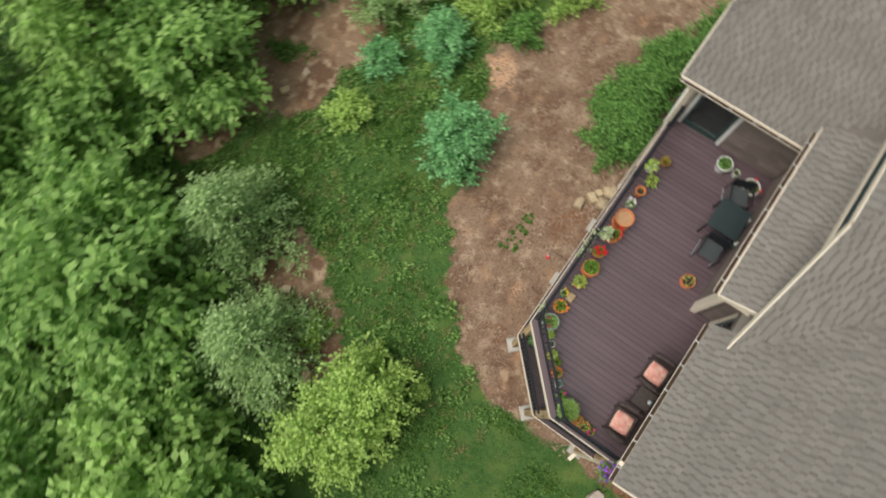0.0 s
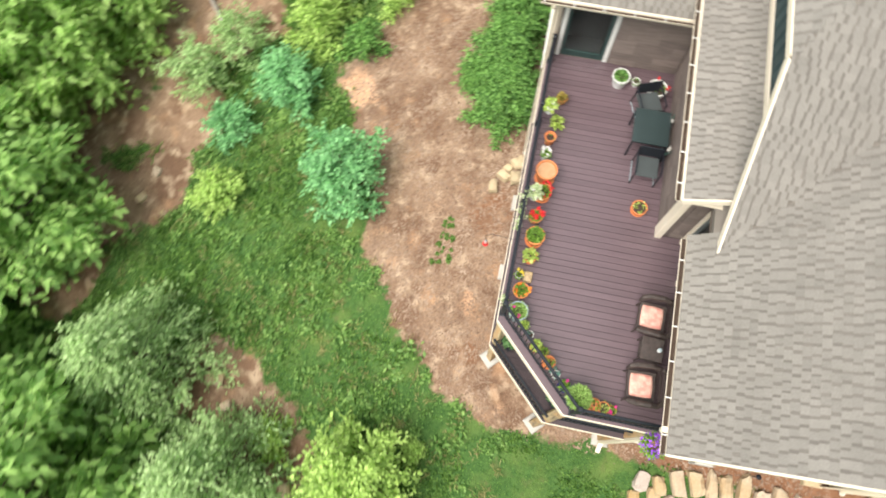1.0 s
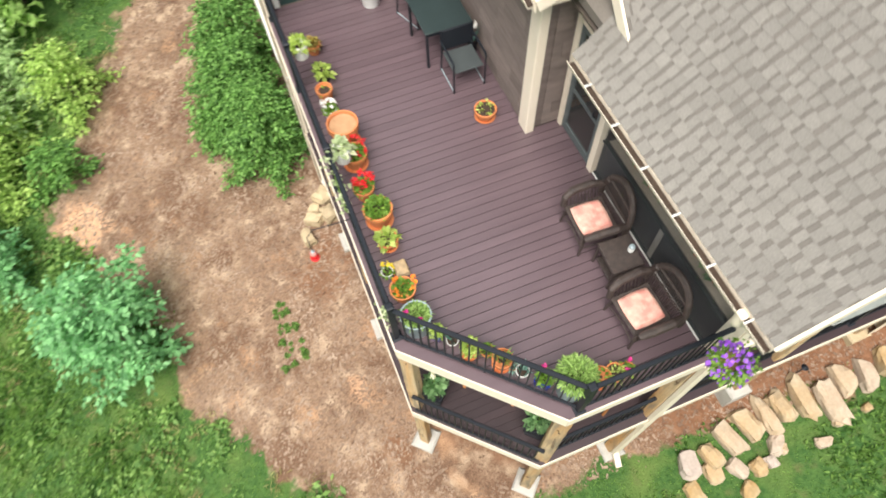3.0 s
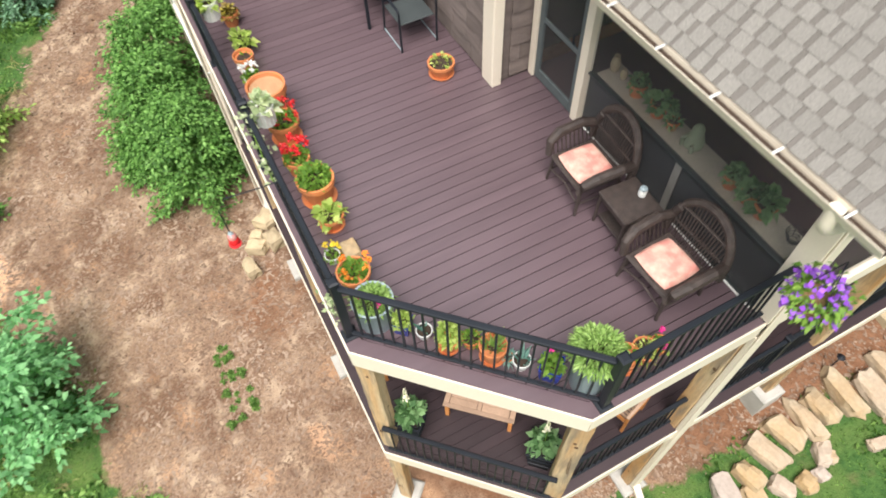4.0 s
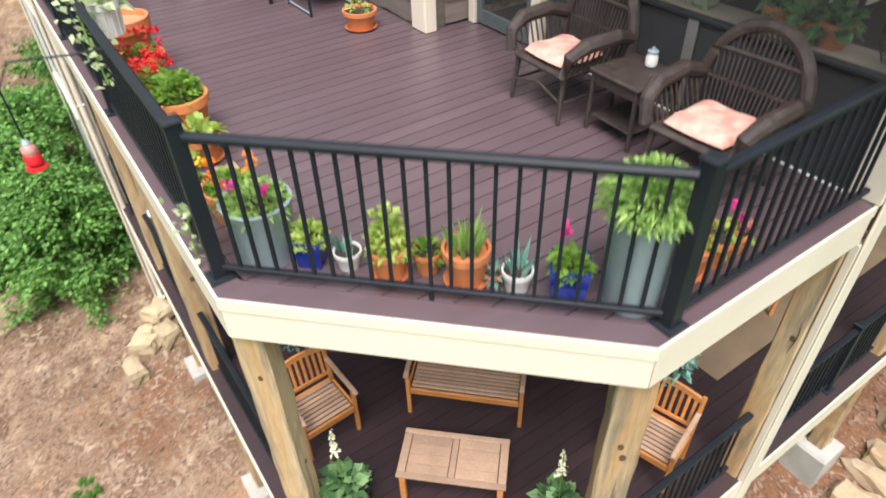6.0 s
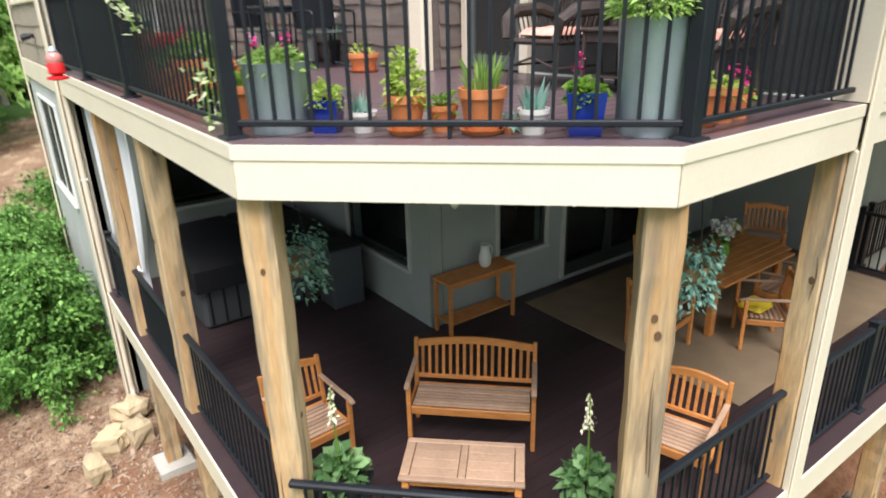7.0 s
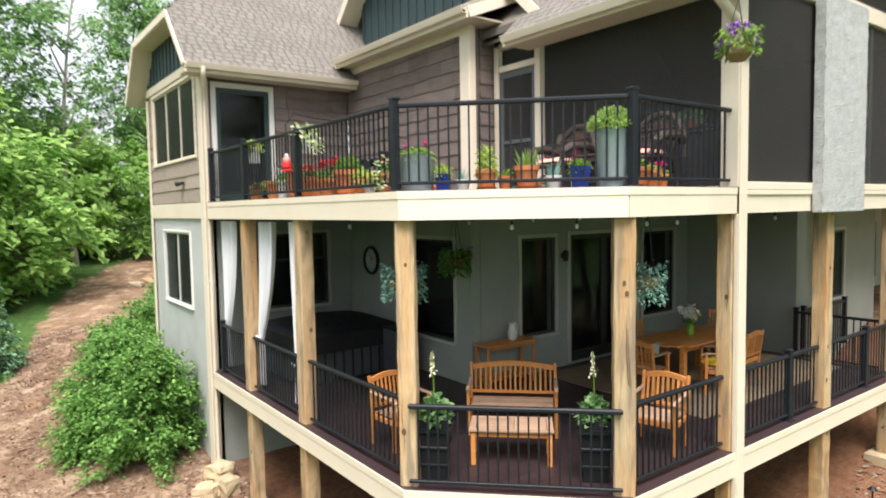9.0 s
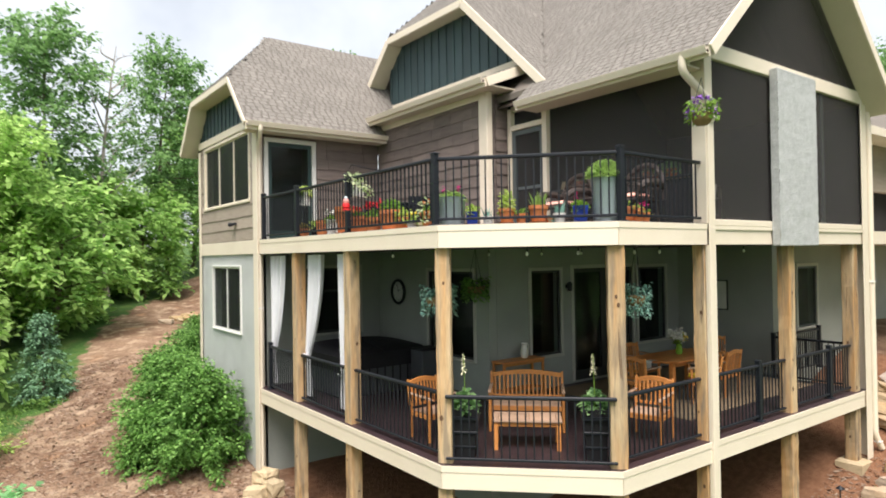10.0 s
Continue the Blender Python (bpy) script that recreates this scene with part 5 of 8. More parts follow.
part("tabletop", Shape().box((-0.4, -0.43, 0.71), (0.4, 0.43, 0.74), 0.01), mat("dark_glass_tabletop", (0.03, 0.045, 0.045), 0.28, None, 3, 0.5, 60, 0.05), bt, "dark green glass top")
for sx in (-1, 1):
    for sy in (-1, 1):
        part("leg", Shape().box((sx * 0.37 - 0.02, sy * 0.4 - 0.02, 0), (sx * 0.37 + 0.02, sy * 0.4 + 0.02, 0.71), 0.004), M_BLACK, bt)
    part("rail", Shape().box((-0.35, sx * 0.4 - 0.012, 0.65), (0.35, sx * 0.4 + 0.012, 0.708), 0.003), M_BLACK, bt)
    part("rail", Shape().box((sx * 0.37 - 0.012, -0.38, 0.65), (sx * 0.37 + 0.012, 0.38, 0.708), 0.003), M_BLACK, bt)


def patio_chair(at, turn):
    ob = thing("patio_chair", "black metal patio chair with mesh seat and arms", "chair", "black patio chairs", at=at, turn=turn)
    part("seat", Shape().box((-0.25, -0.25, 0.405), (0.25, 0.25, 0.43), 0.01), mat("grey_mesh_sling", (0.05, 0.06, 0.06), 0.7, None, 5, 0.5, 160, 0.4), ob)
    back = Shape().box((-0.25, 0.245, 0.46), (0.25, 0.27, 0.86), 0.01)
    part("backrest", back, M_BLACK, ob)
    for sx in (-1, 1):
        part("arm", Shape().tube([(sx * 0.27, 0.27, 0.66), (sx * 0.275, 0.0, 0.665), (sx * 0.275, -0.24, 0.655), (sx * 0.27, -0.275, 0.62)], 0.018, 7), M_BLACK, ob)
        part("front_leg", Shape().tube([(sx * 0.27, -0.275, 0.62), (sx * 0.265, -0.26, 0.0)], 0.015, 7), M_BLACK, ob)
        part("back_leg", Shape().tube([(sx * 0.265, 0.26, 0.86), (sx * 0.265, 0.25, 0.42), (sx * 0.265, 0.31, 0.0)], 0.015, 7), M_BLACK, ob)
        part("runner", Shape().tube([(sx * 0.265, -0.255, 0.03), (sx * 0.265, 0.3, 0.03)], 0.01, 6), M_ZINC, ob)
    return ob


patio_chair((2.63, 5.66, 0), 0)
patio_chair((2.5, 7.3, 0), 20)


# ---- furniture of the lower deck ----
def slat_seat(ob, w, d, h, n, material):
    for i in range(n):
        y = -d / 2 + d * (i + 0.5) / n
        part("seat_slat", Shape().box((-w / 2, y - d / n * 0.36, h - 0.02), (w / 2, y + d / n * 0.36, h), 0.005), material, ob)


def teak_seat(name, at, turn, width, label, category, group=""):
    """A teak bench or armchair with an arched, slatted back."""
    ob = thing(name, label, category, group, at=at, turn=turn)
    w, d, sh, bh = width, 0.42 if width > 0.8 else 0.47, 0.43, 0.84
    slat_seat(ob, w - 0.08, d - 0.04, sh, 8, M_TEAKGREY)
    part("seat_rail", Shape().box((-w / 2 + 0.03, -d / 2 - 0.012, sh - 0.09), (w / 2 - 0.03, -d / 2 + 0.018, sh - 0.01), 0.006), M_TEAK, ob)
    part("seat_rail", Shape().box((-w / 2 + 0.03, d / 2 - 0.02, sh - 0.08), (w / 2 - 0.03, d / 2 + 0.01, sh - 0.005), 0.006), M_TEAK, ob)
    n = 10
    s = Shape()
    pts = [(-w / 2 + 0.02 + (w - 0.04) * i / n, d / 2 + 0.075, bh - 0.02 + (0.055 if width > 0.8 else 0.045) * math.sin(math.pi * i / n)) for i in range(n + 1)]
    vs = [(x, y + dy, z + dz) for x, y, z in pts for dy, dz in ((-0.016, -0.034), (0.016, -0.034), (0.016, 0.03), (0.008, 0.038), (-0.008, 0.038), (-0.016, 0.03))]
    s.add(vs, [(6 * i + j, 6 * i + (j + 1) % 6, 6 * i + 6 + (j + 1) % 6, 6 * i + 6 + j) for i in range(n) for j in range(6)] + [tuple(range(6)), tuple(range(6 * n, 6 * n + 6))])
    part("crest_rail", s, M_TEAK, ob)
    part("back_lower_rail", Shape().beam((-w / 2 + 0.02, d / 2 + 0.02, sh + 0.06), (w / 2 - 0.02, d / 2 + 0.02, sh + 0.06), 0.025, 0.045, 0.005), M_TEAK, ob)
    k = round(w / 0.068)
    for i in range(1, k):
        x = -w / 2 + w * i / k
        top = bh - 0.05 + 0.05 * math.sin(math.pi * i / k)
        part("back_slat", Shape().beam((x, d / 2 + 0.022, sh + 0.07), (x, d / 2 + 0.072, top), 0.03, 0.014, 0.003, (0, 1, 0)), M_TEAK, ob)
    for sx in (-1, 1):
        x = sx * (w / 2 - 0.005)
        part("front_leg", Shape().box((x - 0.021, -d / 2 - 0.006, 0), (x + 0.021, -d / 2 + 0.036, 0.64), 0.006), M_TEAK, ob)
        part("back_leg", Shape().beam((x, d / 2, 0), (x, d / 2 + 0.01, sh), 0.04, 0.042, 0.006, (0, 1, 0)).beam((x, d / 2 + 0.01, sh - 0.002), (x, d / 2 + 0.075, bh + 0.045), 0.04, 0.038, 0.006, (0, 1, 0)), M_TEAK, ob)
        arm = Shape()
        for p, q in (((x, d / 2 + 0.05, 0.68), (x, 0.02, 0.665)), ((x, 0.025, 0.665), (x, -d / 2 - 0.01, 0.66)), ((x, -d / 2 - 0.005, 0.66), (x, -d / 2 - 0.06, 0.635))):
            arm.beam(p, q, 0.05, 0.028, 0.008)
        part("arm", arm, M_TEAKGREY, ob)
        part("side_rail", Shape().box((x - 0.014, -d / 2 + 0.042, sh - 0.09), (x + 0.014, d / 2 - 0.025, sh - 0.025), 0.004), M_TEAK, ob)
    return ob


teak_seat("teak_bench", (2.14, 2.25, L), -45, 1.17, "honey teak two-seat bench with arched slatted back", "bench")
teak_seat("teak_armchair", (0.74, 2.85, L), 4, 0.58, "honey teak armchair with slatted back by the west rail", "chair", "teak armchairs")
teak_seat("teak_armchair", (3.17, 0.69, L), -74, 0.58, "honey teak armchair with slatted back by the front rail", "chair", "teak armchairs")

ct = thing("teak_coffee_table", "weathered teak coffee table with two inset panels", "table", at=(1.49, 1.57, L), turn=-43.5)
for sx in (-1, 1):
    for i in range(4):
        y = -0.155 + 0.1035 * i
        part("top_board", Shape().box((sx * 0.225 - 0.19, y - 0.05, 0.415), (sx * 0.225 + 0.19, y + 0.05, 0.435), 0.003), M_TEAKGREY, ct)
    part("top_rail", Shape().box((-0.5, sx * 0.235 - 0.028, 0.41), (0.5, sx * 0.235 + 0.028, 0.438), 0.005), M_TEAKGREY, ct)
    part("top_rail", Shape().box((sx * 0.46 - 0.038, -0.205, 0.41), (sx * 0.46 + 0.038, 0.205, 0.438), 0.005), M_TEAKGREY, ct)
    for sy in (-1, 1):
        part("leg", Shape().box((sx * 0.45 - 0.028, sy * 0.21 - 0.028, 0), (sx * 0.45 + 0.028, sy * 0.21 + 0.028, 0.41), 0.005), M_TEAK, ct)
    part("apron", Shape().box((-0.42, sx * 0.21 - 0.01, 0.34), (0.42, sx * 0.21 + 0.01, 0.41), 0.003), M_TEAK, ct)
part("top_rail", Shape().box((-0.03, -0.205, 0.41), (0.03, 0.205, 0.438), 0.005), M_TEAKGREY, ct)

cs = thing("teak_console_table", "narrow orange teak console with a low shelf", "table", at=(3.66, 4.05, L))
part("tabletop", Shape().box((-0.56, -0.18, 0.72), (0.56, 0.18, 0.75), 0.006), M_TEAK, cs)
part("lower_shelf", Shape().box((-0.5, -0.14, 0.16), (0.5, 0.14, 0.18), 0.004), M_TEAK, cs)
for sx in (-1, 1):
    for sy in (-1, 1):
        part("leg", Shape().box((sx * 0.52 - 0.022, sy * 0.15 - 0.022, 0), (sx * 0.52 + 0.022, sy * 0.15 + 0.022, 0.72), 0.004), M_TEAK, cs)
    part("apron", Shape().box((-0.5, sx * 0.15 - 0.01, 0.66), (0.5, sx * 0.15 + 0.01, 0.72), 0.003), M_TEAK, cs)
pj = thing("white_pitcher", "white ceramic pitcher on the console table", "pitcher", at=(3.84, 4.07, L + 0.75))
part("body", Shape().lathe([(0.05, 0), (0.075, 0.03), (0.085, 0.12), (0.06, 0.22), (0.055, 0.26), (0.07, 0.30), (0.06, 0.295)], seg=18), M_WHITEPOT, pj, smooth=True)
part("handle", Shape().tube([(0.058, 0, 0.26), (0.11, 0, 0.25), (0.125, 0, 0.18), (0.084, 0, 0.1)], 0.01, 6), M_WHITEPOT, pj)

solid("rug", Shape().box((4.55, 0.88, L + 0.004), (9.1, 4.05, L + 0.014), 0.003), M_RUG, "large tan woven outdoor rug under the dining table", "rug")
dt = thing("dining_table", "long round-ended teak dining table on the rug", "table", at=(6.42, 2.26, L + 0.014))
for i in range(8):
    y = -0.44 + 0.1257 * i
    half = 1.13 - 0.3 * (abs(y) / 0.44) ** 2.4
    part("top_board", Shape().box((-half, y - 0.06, 0.71), (half, y + 0.06, 0.74), 0.004), M_TEAK, dt)
for sx in (-1, 1):
    part("apron", Shape().box((-0.8, sx * 0.38 - 0.012, 0.62), (0.8, sx * 0.38 + 0.012, 0.71), 0.004), M_TEAK, dt)
    for sy in (-1, 1):
        part("leg", Shape().box((sx * 0.76 - 0.045, sy * 0.33 - 0.045, 0), (sx * 0.76 + 0.045, sy * 0.33 + 0.045, 0.71), 0.006), M_TEAK, dt)
for x, y, turn in ((5.0, 2.2, 98), (5.98, 1.5, -142), (6.8, 1.64, 184), (6.2, 3.02, 2), (8.35, 2.75, -62)):
    teak_seat("dining_armchair", (x, y, L + 0.014), turn, 0.58, "teak dining armchair with arched slatted back", "chair", "chairs round the dining table")
solid("yellow_cushion", rounded_pad(0.36, 0.3, 0.1, (5.93, 1.54, L + 0.445), 0.01, 9), F_YELLOW, "small yellow cushion on a dining chair", "cushion", smooth=True)
cl, vs = thing("white_napkin", "white cloth napkin hanging over the table's end", "napkin", at=(5.29, 2.2, L + 0.757)), []
for k in range(9):
    u, w = ((0.16 - 0.04 * k, 0.0) if k < 5 else (-0.006 - 0.002 * k, -0.035 * (k - 4)))
    vs += [(u, -0.08 + 0.04 * q, w + 0.004 * math.sin(2.2 * q + k)) for q in range(5)]
q = [(5 * k + i, 5 * k + i + 1, 5 * k + i + 6, 5 * k + i + 5) for k in range(8) for i in range(4)]
part("cloth", Shape().add(vs + [(x - 0.002, y, z + 0.004) for x, y, z in vs], q + [tuple(45 + a for a in reversed(f)) for f in q]), M_WHITEPOT, cl, smooth=True)
vs_ = thing("flower_vase", "green glass vase with white and yellow flowers", "vase", at=(6.48, 2.32, L + 0.754))
part("vase", Shape().lathe([(0.05, 0), (0.07, 0.05), (0.05, 0.16), (0.06, 0.2), (0.05, 0.195)], seg=14), mat("green_glass_glaze", (0.25, 0.5, 0.06), 0.15), vs_, smooth=True)
rr_ = np.random.default_rng(5)
for i in range(6):
    part("flower", fast_mesh("flower", leaf_cloud(rr_.normal(size=(40, 3)) * 0.03 + (0.09 * math.cos(i) - 0.06, 0.09 * math.sin(i * 2), 0.3 + 0.03 * i), 0.07, 0.06, rr_), 4, F_WHITE), None, vs_)
for i in range(3):
    part("yellow_flower", fast_mesh("yellow_flower", leaf_cloud(rr_.normal(size=(30, 3)) * 0.025 + (0.14 + 0.05 * math.cos(2.1 * i), 0.05 * math.sin(2.1 * i), 0.3 + 0.04 * i), 0.06, 0.05, rr_), 4, F_YELLOW), None, vs_)
part("greenery", fast_mesh("greenery", leaf_cloud(rr_.normal(size=(60, 3)) * (0.05, 0.05, 0.05) + (0, 0, 0.23), 0.12, 0.03, rr_), 4, L_POT), None, vs_)
sg = thing("wall_picture", "pale framed picture on the sage wall", "picture", at=(9.49, 3.14, 0))
part("picture_frame", Shape().box((-0.035, -0.19, -1.82), (-0.002, 0.19, -1.1), 0.006), M_FRAMEDK, sg)
part("picture_face", Shape().box((-0.04, -0.165, -1.79), (-0.036, 0.165, -1.13)), M_WHITEPOT, sg)

ck = thing("wall_clock", "round black-rimmed wall clock with pale face", "clock", at=(3.11, 7.56, -1.25))
s = Shape()
for i in range(32):
    a, b = 2 * math.pi * i / 32, 2 * math.pi * (i + 1) / 32
    s.tube([(-0.03, 0.27 * math.cos(a), 0.27 * math.sin(a)), (-0.03, 0.27 * math.cos(b), 0.27 * math.sin(b))], 0.035, 8, False)
part("rim", s, M_BLACK, ck, smooth=True)
part("face", Shape().tube([(-0.004, 0, 0), (-0.02, 0, 0)], 0.25, 32), M_STUCCO, ck, "pale grey dial")
for i in range(12):
    a = math.pi * i / 6
    part("hour_mark", Shape().beam((-0.023, 0.17 * math.sin(a), 0.17 * math.cos(a)), (-0.023, 0.21 * math.sin(a), 0.21 * math.cos(a)), 0.014, 0.004), M_BLACK, ck)
part("pointer", Shape().beam((-0.026, 0, 0), (-0.026, 0.05, 0.16), 0.012, 0.004), M_BLACK, ck)
part("pointer", Shape().beam((-0.028, 0, 0), (-0.028, -0.08, 0.06), 0.014, 0.004), M_BLACK, ck)

ht = thing("hot_tub", "square hot tub with grey cabinet and dark vinyl cover", "hot tub", at=(0, 0, L))
part("cabinet", Shape().box((0.78, 6.08, 0.002), (2.78, 8.05, 0.84), 0.05), M_TUB, ht)
for i in range(11):
    part("cabinet_rib", Shape().box((0.86 + 0.184 * i, 6.072, 0.06), (0.89 + 0.184 * i, 6.079, 0.8)), M_VINYL, ht)
cov, m = Shape(), 17
for x0, x1 in ((0.72, 1.775), (1.785, 2.84)):
    vs = []
    for j in range(m):
        for i in range(m):
            u, v = i / (m - 1), j / (m - 1)
            x, y = x0 + (x1 - x0) * u, 6.02 + 2.08 * v
            across = (x - 0.72) / 2.12
            h = 0.13 * (math.sin(math.pi * across) * math.sin(math.pi * v)) ** 0.6 + 0.05 * min(1, 12 * min(u, 1 - u, v, 1 - v)) + 0.006 * math.sin(9 * u + 4) * math.sin(7 * v)
            vs.append((x, y, 0.86 + h))
    low = [(x, y, 0.843) for x, y, z in vs]
    top = [(j * m + i, j * m + i + 1, (j + 1) * m + i + 1, (j + 1) * m + i) for j in range(m - 1) for i in range(m - 1)]
    rim = [i for i in range(m)] + [j * m + m - 1 for j in range(1, m)] + [(m - 1) * m + i for i in range(m - 2, -1, -1)] + [j * m for j in range(m - 2, 0, -1)]
    side = [(a, rim[k - 1], rim[k - 1] + m * m, a + m * m) for k, a in enumerate(rim)]
    cov.add(vs + low, top + side + [tuple(m * m + a for a in reversed(rim))])
part("cover", cov, M_VINYL, ht, "folding charcoal cover", smooth=True)
part("cover_skirt", Shape().box((0.715, 6.012, 0.56), (2.845, 6.03, 0.862), 0.004).box((0.705, 6.03, 0.56), (0.72, 8.1, 0.862), 0.004), M_VINYL, ht)
cb = thing("storage_cabinet", "dark grey storage cabinet beside the hot tub", "cabinet", at=(2.62, 5.78, L))
part("body", Shape().box((-0.24, -0.22, 0.0), (0.24, 0.22, 0.86), 0.015), M_TUB, cb)
part("lid", Shape().box((-0.26, -0.24, 0.862), (0.26, 0.24, 0.9), 0.012), M_VINYL, cb)


def curtain(y0, y1, tie_y, tie_z, label, seed):
    """A cloth gathered from the ceiling to a tie, then falling."""
    ob = thing("porch_curtain", label, "curtain", "porch curtains", at=(0.24, 0, 0))
    rr = random.Random(seed)
    n, rows, vs = 44, 18, []
    ph = rr.uniform(0, 6)
    for j in range(rows + 1):
        t = j / rows
        z = -0.36 + (L + 0.12 + 0.36) * t
        tt = (z + 0.36) / (tie_z + 0.36)
        g = max(0.0, 1 - abs(1 - tt) * 1.0)
        wide = (y1 - y0) * (1 - 0.72 * g ** 2.5) * (1 if tt < 1 else 0.55)
        mid = (y0 + y1) / 2 + (tie_y - (y0 + y1) / 2) * min(1, tt) ** 1.8
        for i in range(n + 1):
            u = i / n
            vs.append(((0.042 * math.sin(u * 24 + ph + 0.9 * t) + 0.016 * math.sin(u * 41 + 2 * ph - t)) * (1 - 0.45 * g), mid + wide * (u - 0.5), z))
    m = n + 1
    q = [(j * m + i, j * m + i + 1, (j + 1) * m + i + 1, (j + 1) * m + i) for j in range(rows) for i in range(n)]
    s = Shape().add(vs + [(x + 0.006, y, z) for x, y, z in vs], q + [tuple(m * (rows + 1) + a for a in reversed(f)) for f in q])
    part("cloth", s, M_CURT, ob, smooth=True)
    part("tie", Shape().tube([(-0.05, tie_y - 0.09, tie_z), (-0.06, tie_y, tie_z - 0.02), (-0.05, tie_y + 0.09, tie_z)], 0.016, 6), M_CURT, ob)
    part("rod", Shape().tube([(0, y0 - 0.1, -0.345), (0, y1 + 0.1, -0.345)], 0.012, 6), M_BLACK, ob)


curtain(7.6, 8.22, 8.2, -2.45, "white curtain tied back beside the house corner", 1)
curtain(5.72, 6.3, 6.42, -2.3, "white curtain tied to a porch post", 2)
curtain(4.5, 5.05, 4.95, -2.5, "narrow white curtain gathered behind a porch post", 3)

# ---- small things on the porch ceiling ----
for x, y in ((0.35, 5.2), (0.35, 3.4), (0.45, 2.3), (1.05, 1.05), (1.6, 0.62), (2.6, 0.45), (3.2, 0.45), (4.6, 0.45), (5.6, 0.45), (2.2, 3.2), (3.6, 3.3), (4.6, 3.2)):
    lb = thing("string_light_bulb", "small clear bulb hanging from the porch ceiling", "light bulb", "string lights", at=(x, y, U - 0.29))
    part("cord", Shape().tube([(0, 0, 0), (0, 0, -0.06)], 0.004, 5), M_BLACK, lb)
    part("socket", Shape().lathe([(0.012, -0.09), (0.014, -0.06), (0.008, -0.055)], seg=8), M_BLACK, lb)
    part("bulb", Shape().lathe([(0.004, -0.15), (0.022, -0.135), (0.024, -0.115), (0.012, -0.09)], seg=10), M_WHITEPOT, lb, smooth=True)
sp = thing("wall_speaker", "small black wall lamp beside the sliding door", "lamp", at=(5.33, 4.29, -1.12))
part("bracket", Shape().box((-0.03, -0.05, -0.04), (0.03, 0.0, 0.04), 0.005), M_BLACK, sp)
part("shade", Shape().lathe([(0.05, -0.1), (0.06, 0.06), (0.03, 0.1)], (0, -0.1, 0), 12), M_BLACK, sp)
hk = thing("floodlight", "small dark floodlight on the tan siding", "lamp", at=(-0.04, 9.75, 0.42))
part("bracket", Shape().box((-0.03, -0.05, -0.03), (0.0, 0.05, 0.03), 0.004), M_BLACK, hk)
part("head", Shape().tube([(-0.03, 0, 0), (-0.16, 0.03, -0.03)], [0.03, 0.05], 10).tube([(-0.03, 0.02, 0), (-0.1, 0.18, -0.01)], [0.03, 0.045], 10), M_BLACK, hk)
cam_ = thing("path_light", "small black path light on a stake in the mulch", "lamp", at=(7.75, -0.12, land1(7.75, -0.12)))
part("stake", Shape().tube([(0, 0, -0.1), (0, 0, 0.36)], 0.012, 6), M_BLACK, cam_)
part("hat", Shape().lathe([(0.015, 0.33), (0.02, 0.36), (0.075, 0.375), (0.015, 0.43)], seg=14), M_BLACK, cam_)
# inside the porch
M_PAD = mat("oatmeal_seat_pad", (0.44, 0.41, 0.36), 0.9, (0.37, 0.345, 0.30), 4, 0.6, 90, 0.3, fine=0.12)


def lounge(name, at, turn, seats, label, category):
    """A low dark-framed seat with thick pale pads, for one person or more."""
    ob = thing(name, label, category, at=at, turn=turn)
    w = 0.74 * seats
    for sx in (-1, 1):
        for y in (-0.36, 0.36):
            part("leg", Shape().box((sx * w / 2 - 0.025, y - 0.025, 0), (sx * w / 2 + 0.025, y + 0.025, 0.6 if y < 0 else 0.84), 0.006), M_WICKER, ob)
        part("arm", Shape().box((sx * w / 2 - 0.04, -0.39, 0.6), (sx * w / 2 + 0.04, 0.38, 0.635), 0.01), M_WICKER, ob)
    for y in (-0.36, 0.36):
        part("seat_rail", Shape().box((-w / 2 + 0.026, y - 0.02, 0.24), (w / 2 - 0.026, y + 0.02, 0.31), 0.006), M_WICKER, ob)
    for k in range(7):
        y = -0.3 + 0.1 * k
        part("seat_slat", Shape().box((-w / 2 + 0.026, y - 0.03, 0.29), (w / 2 - 0.026, y + 0.03, 0.308), 0.004), M_WICKER, ob)
    part("top_rail", Shape().box((-w / 2, 0.335, 0.8), (w / 2, 0.385, 0.86), 0.008), M_WICKER, ob)
    for k in range(seats):
        x = -w / 2 + 0.74 * (k + 0.5)
        part("seat_pad", rounded_pad(0.68, 0.68, 0.14, (x, -0.04, 0.31), 0.012, 20 + k), M_PAD, ob, smooth=True)
        part("back_pad", Shape().slab([(x - 0.32, 0.22, 0.46), (x + 0.32, 0.22, 0.46), (x + 0.32, 0.33, 0.9), (x - 0.32, 0.33, 0.9)], 0.1), M_PAD, ob)
    return ob


lounge("lounge_chair", (6.26, 1.82, 0), -90, 1, "dark lounge chair with pale pads inside the porch", "chair")
lounge("porch_sofa", (6.12, 2.9, 0), 0, 2, "dark-framed sofa with pale pads inside the porch", "sofa")



# ---- potted plants ----
PR = np.random.default_rng(21)
L_FERN = leafmat("feathery_leaf", (0.32, 0.52, 0.13), (0.22, 0.41, 0.08), (0.44, 0.60, 0.2))
POTS = {"terra": M_TERRA, "white": M_WHITEPOT, "blue": M_BLUEPOT, "zinc": M_ZINC, "tan": M_TERRA, "black": M_VINYL}


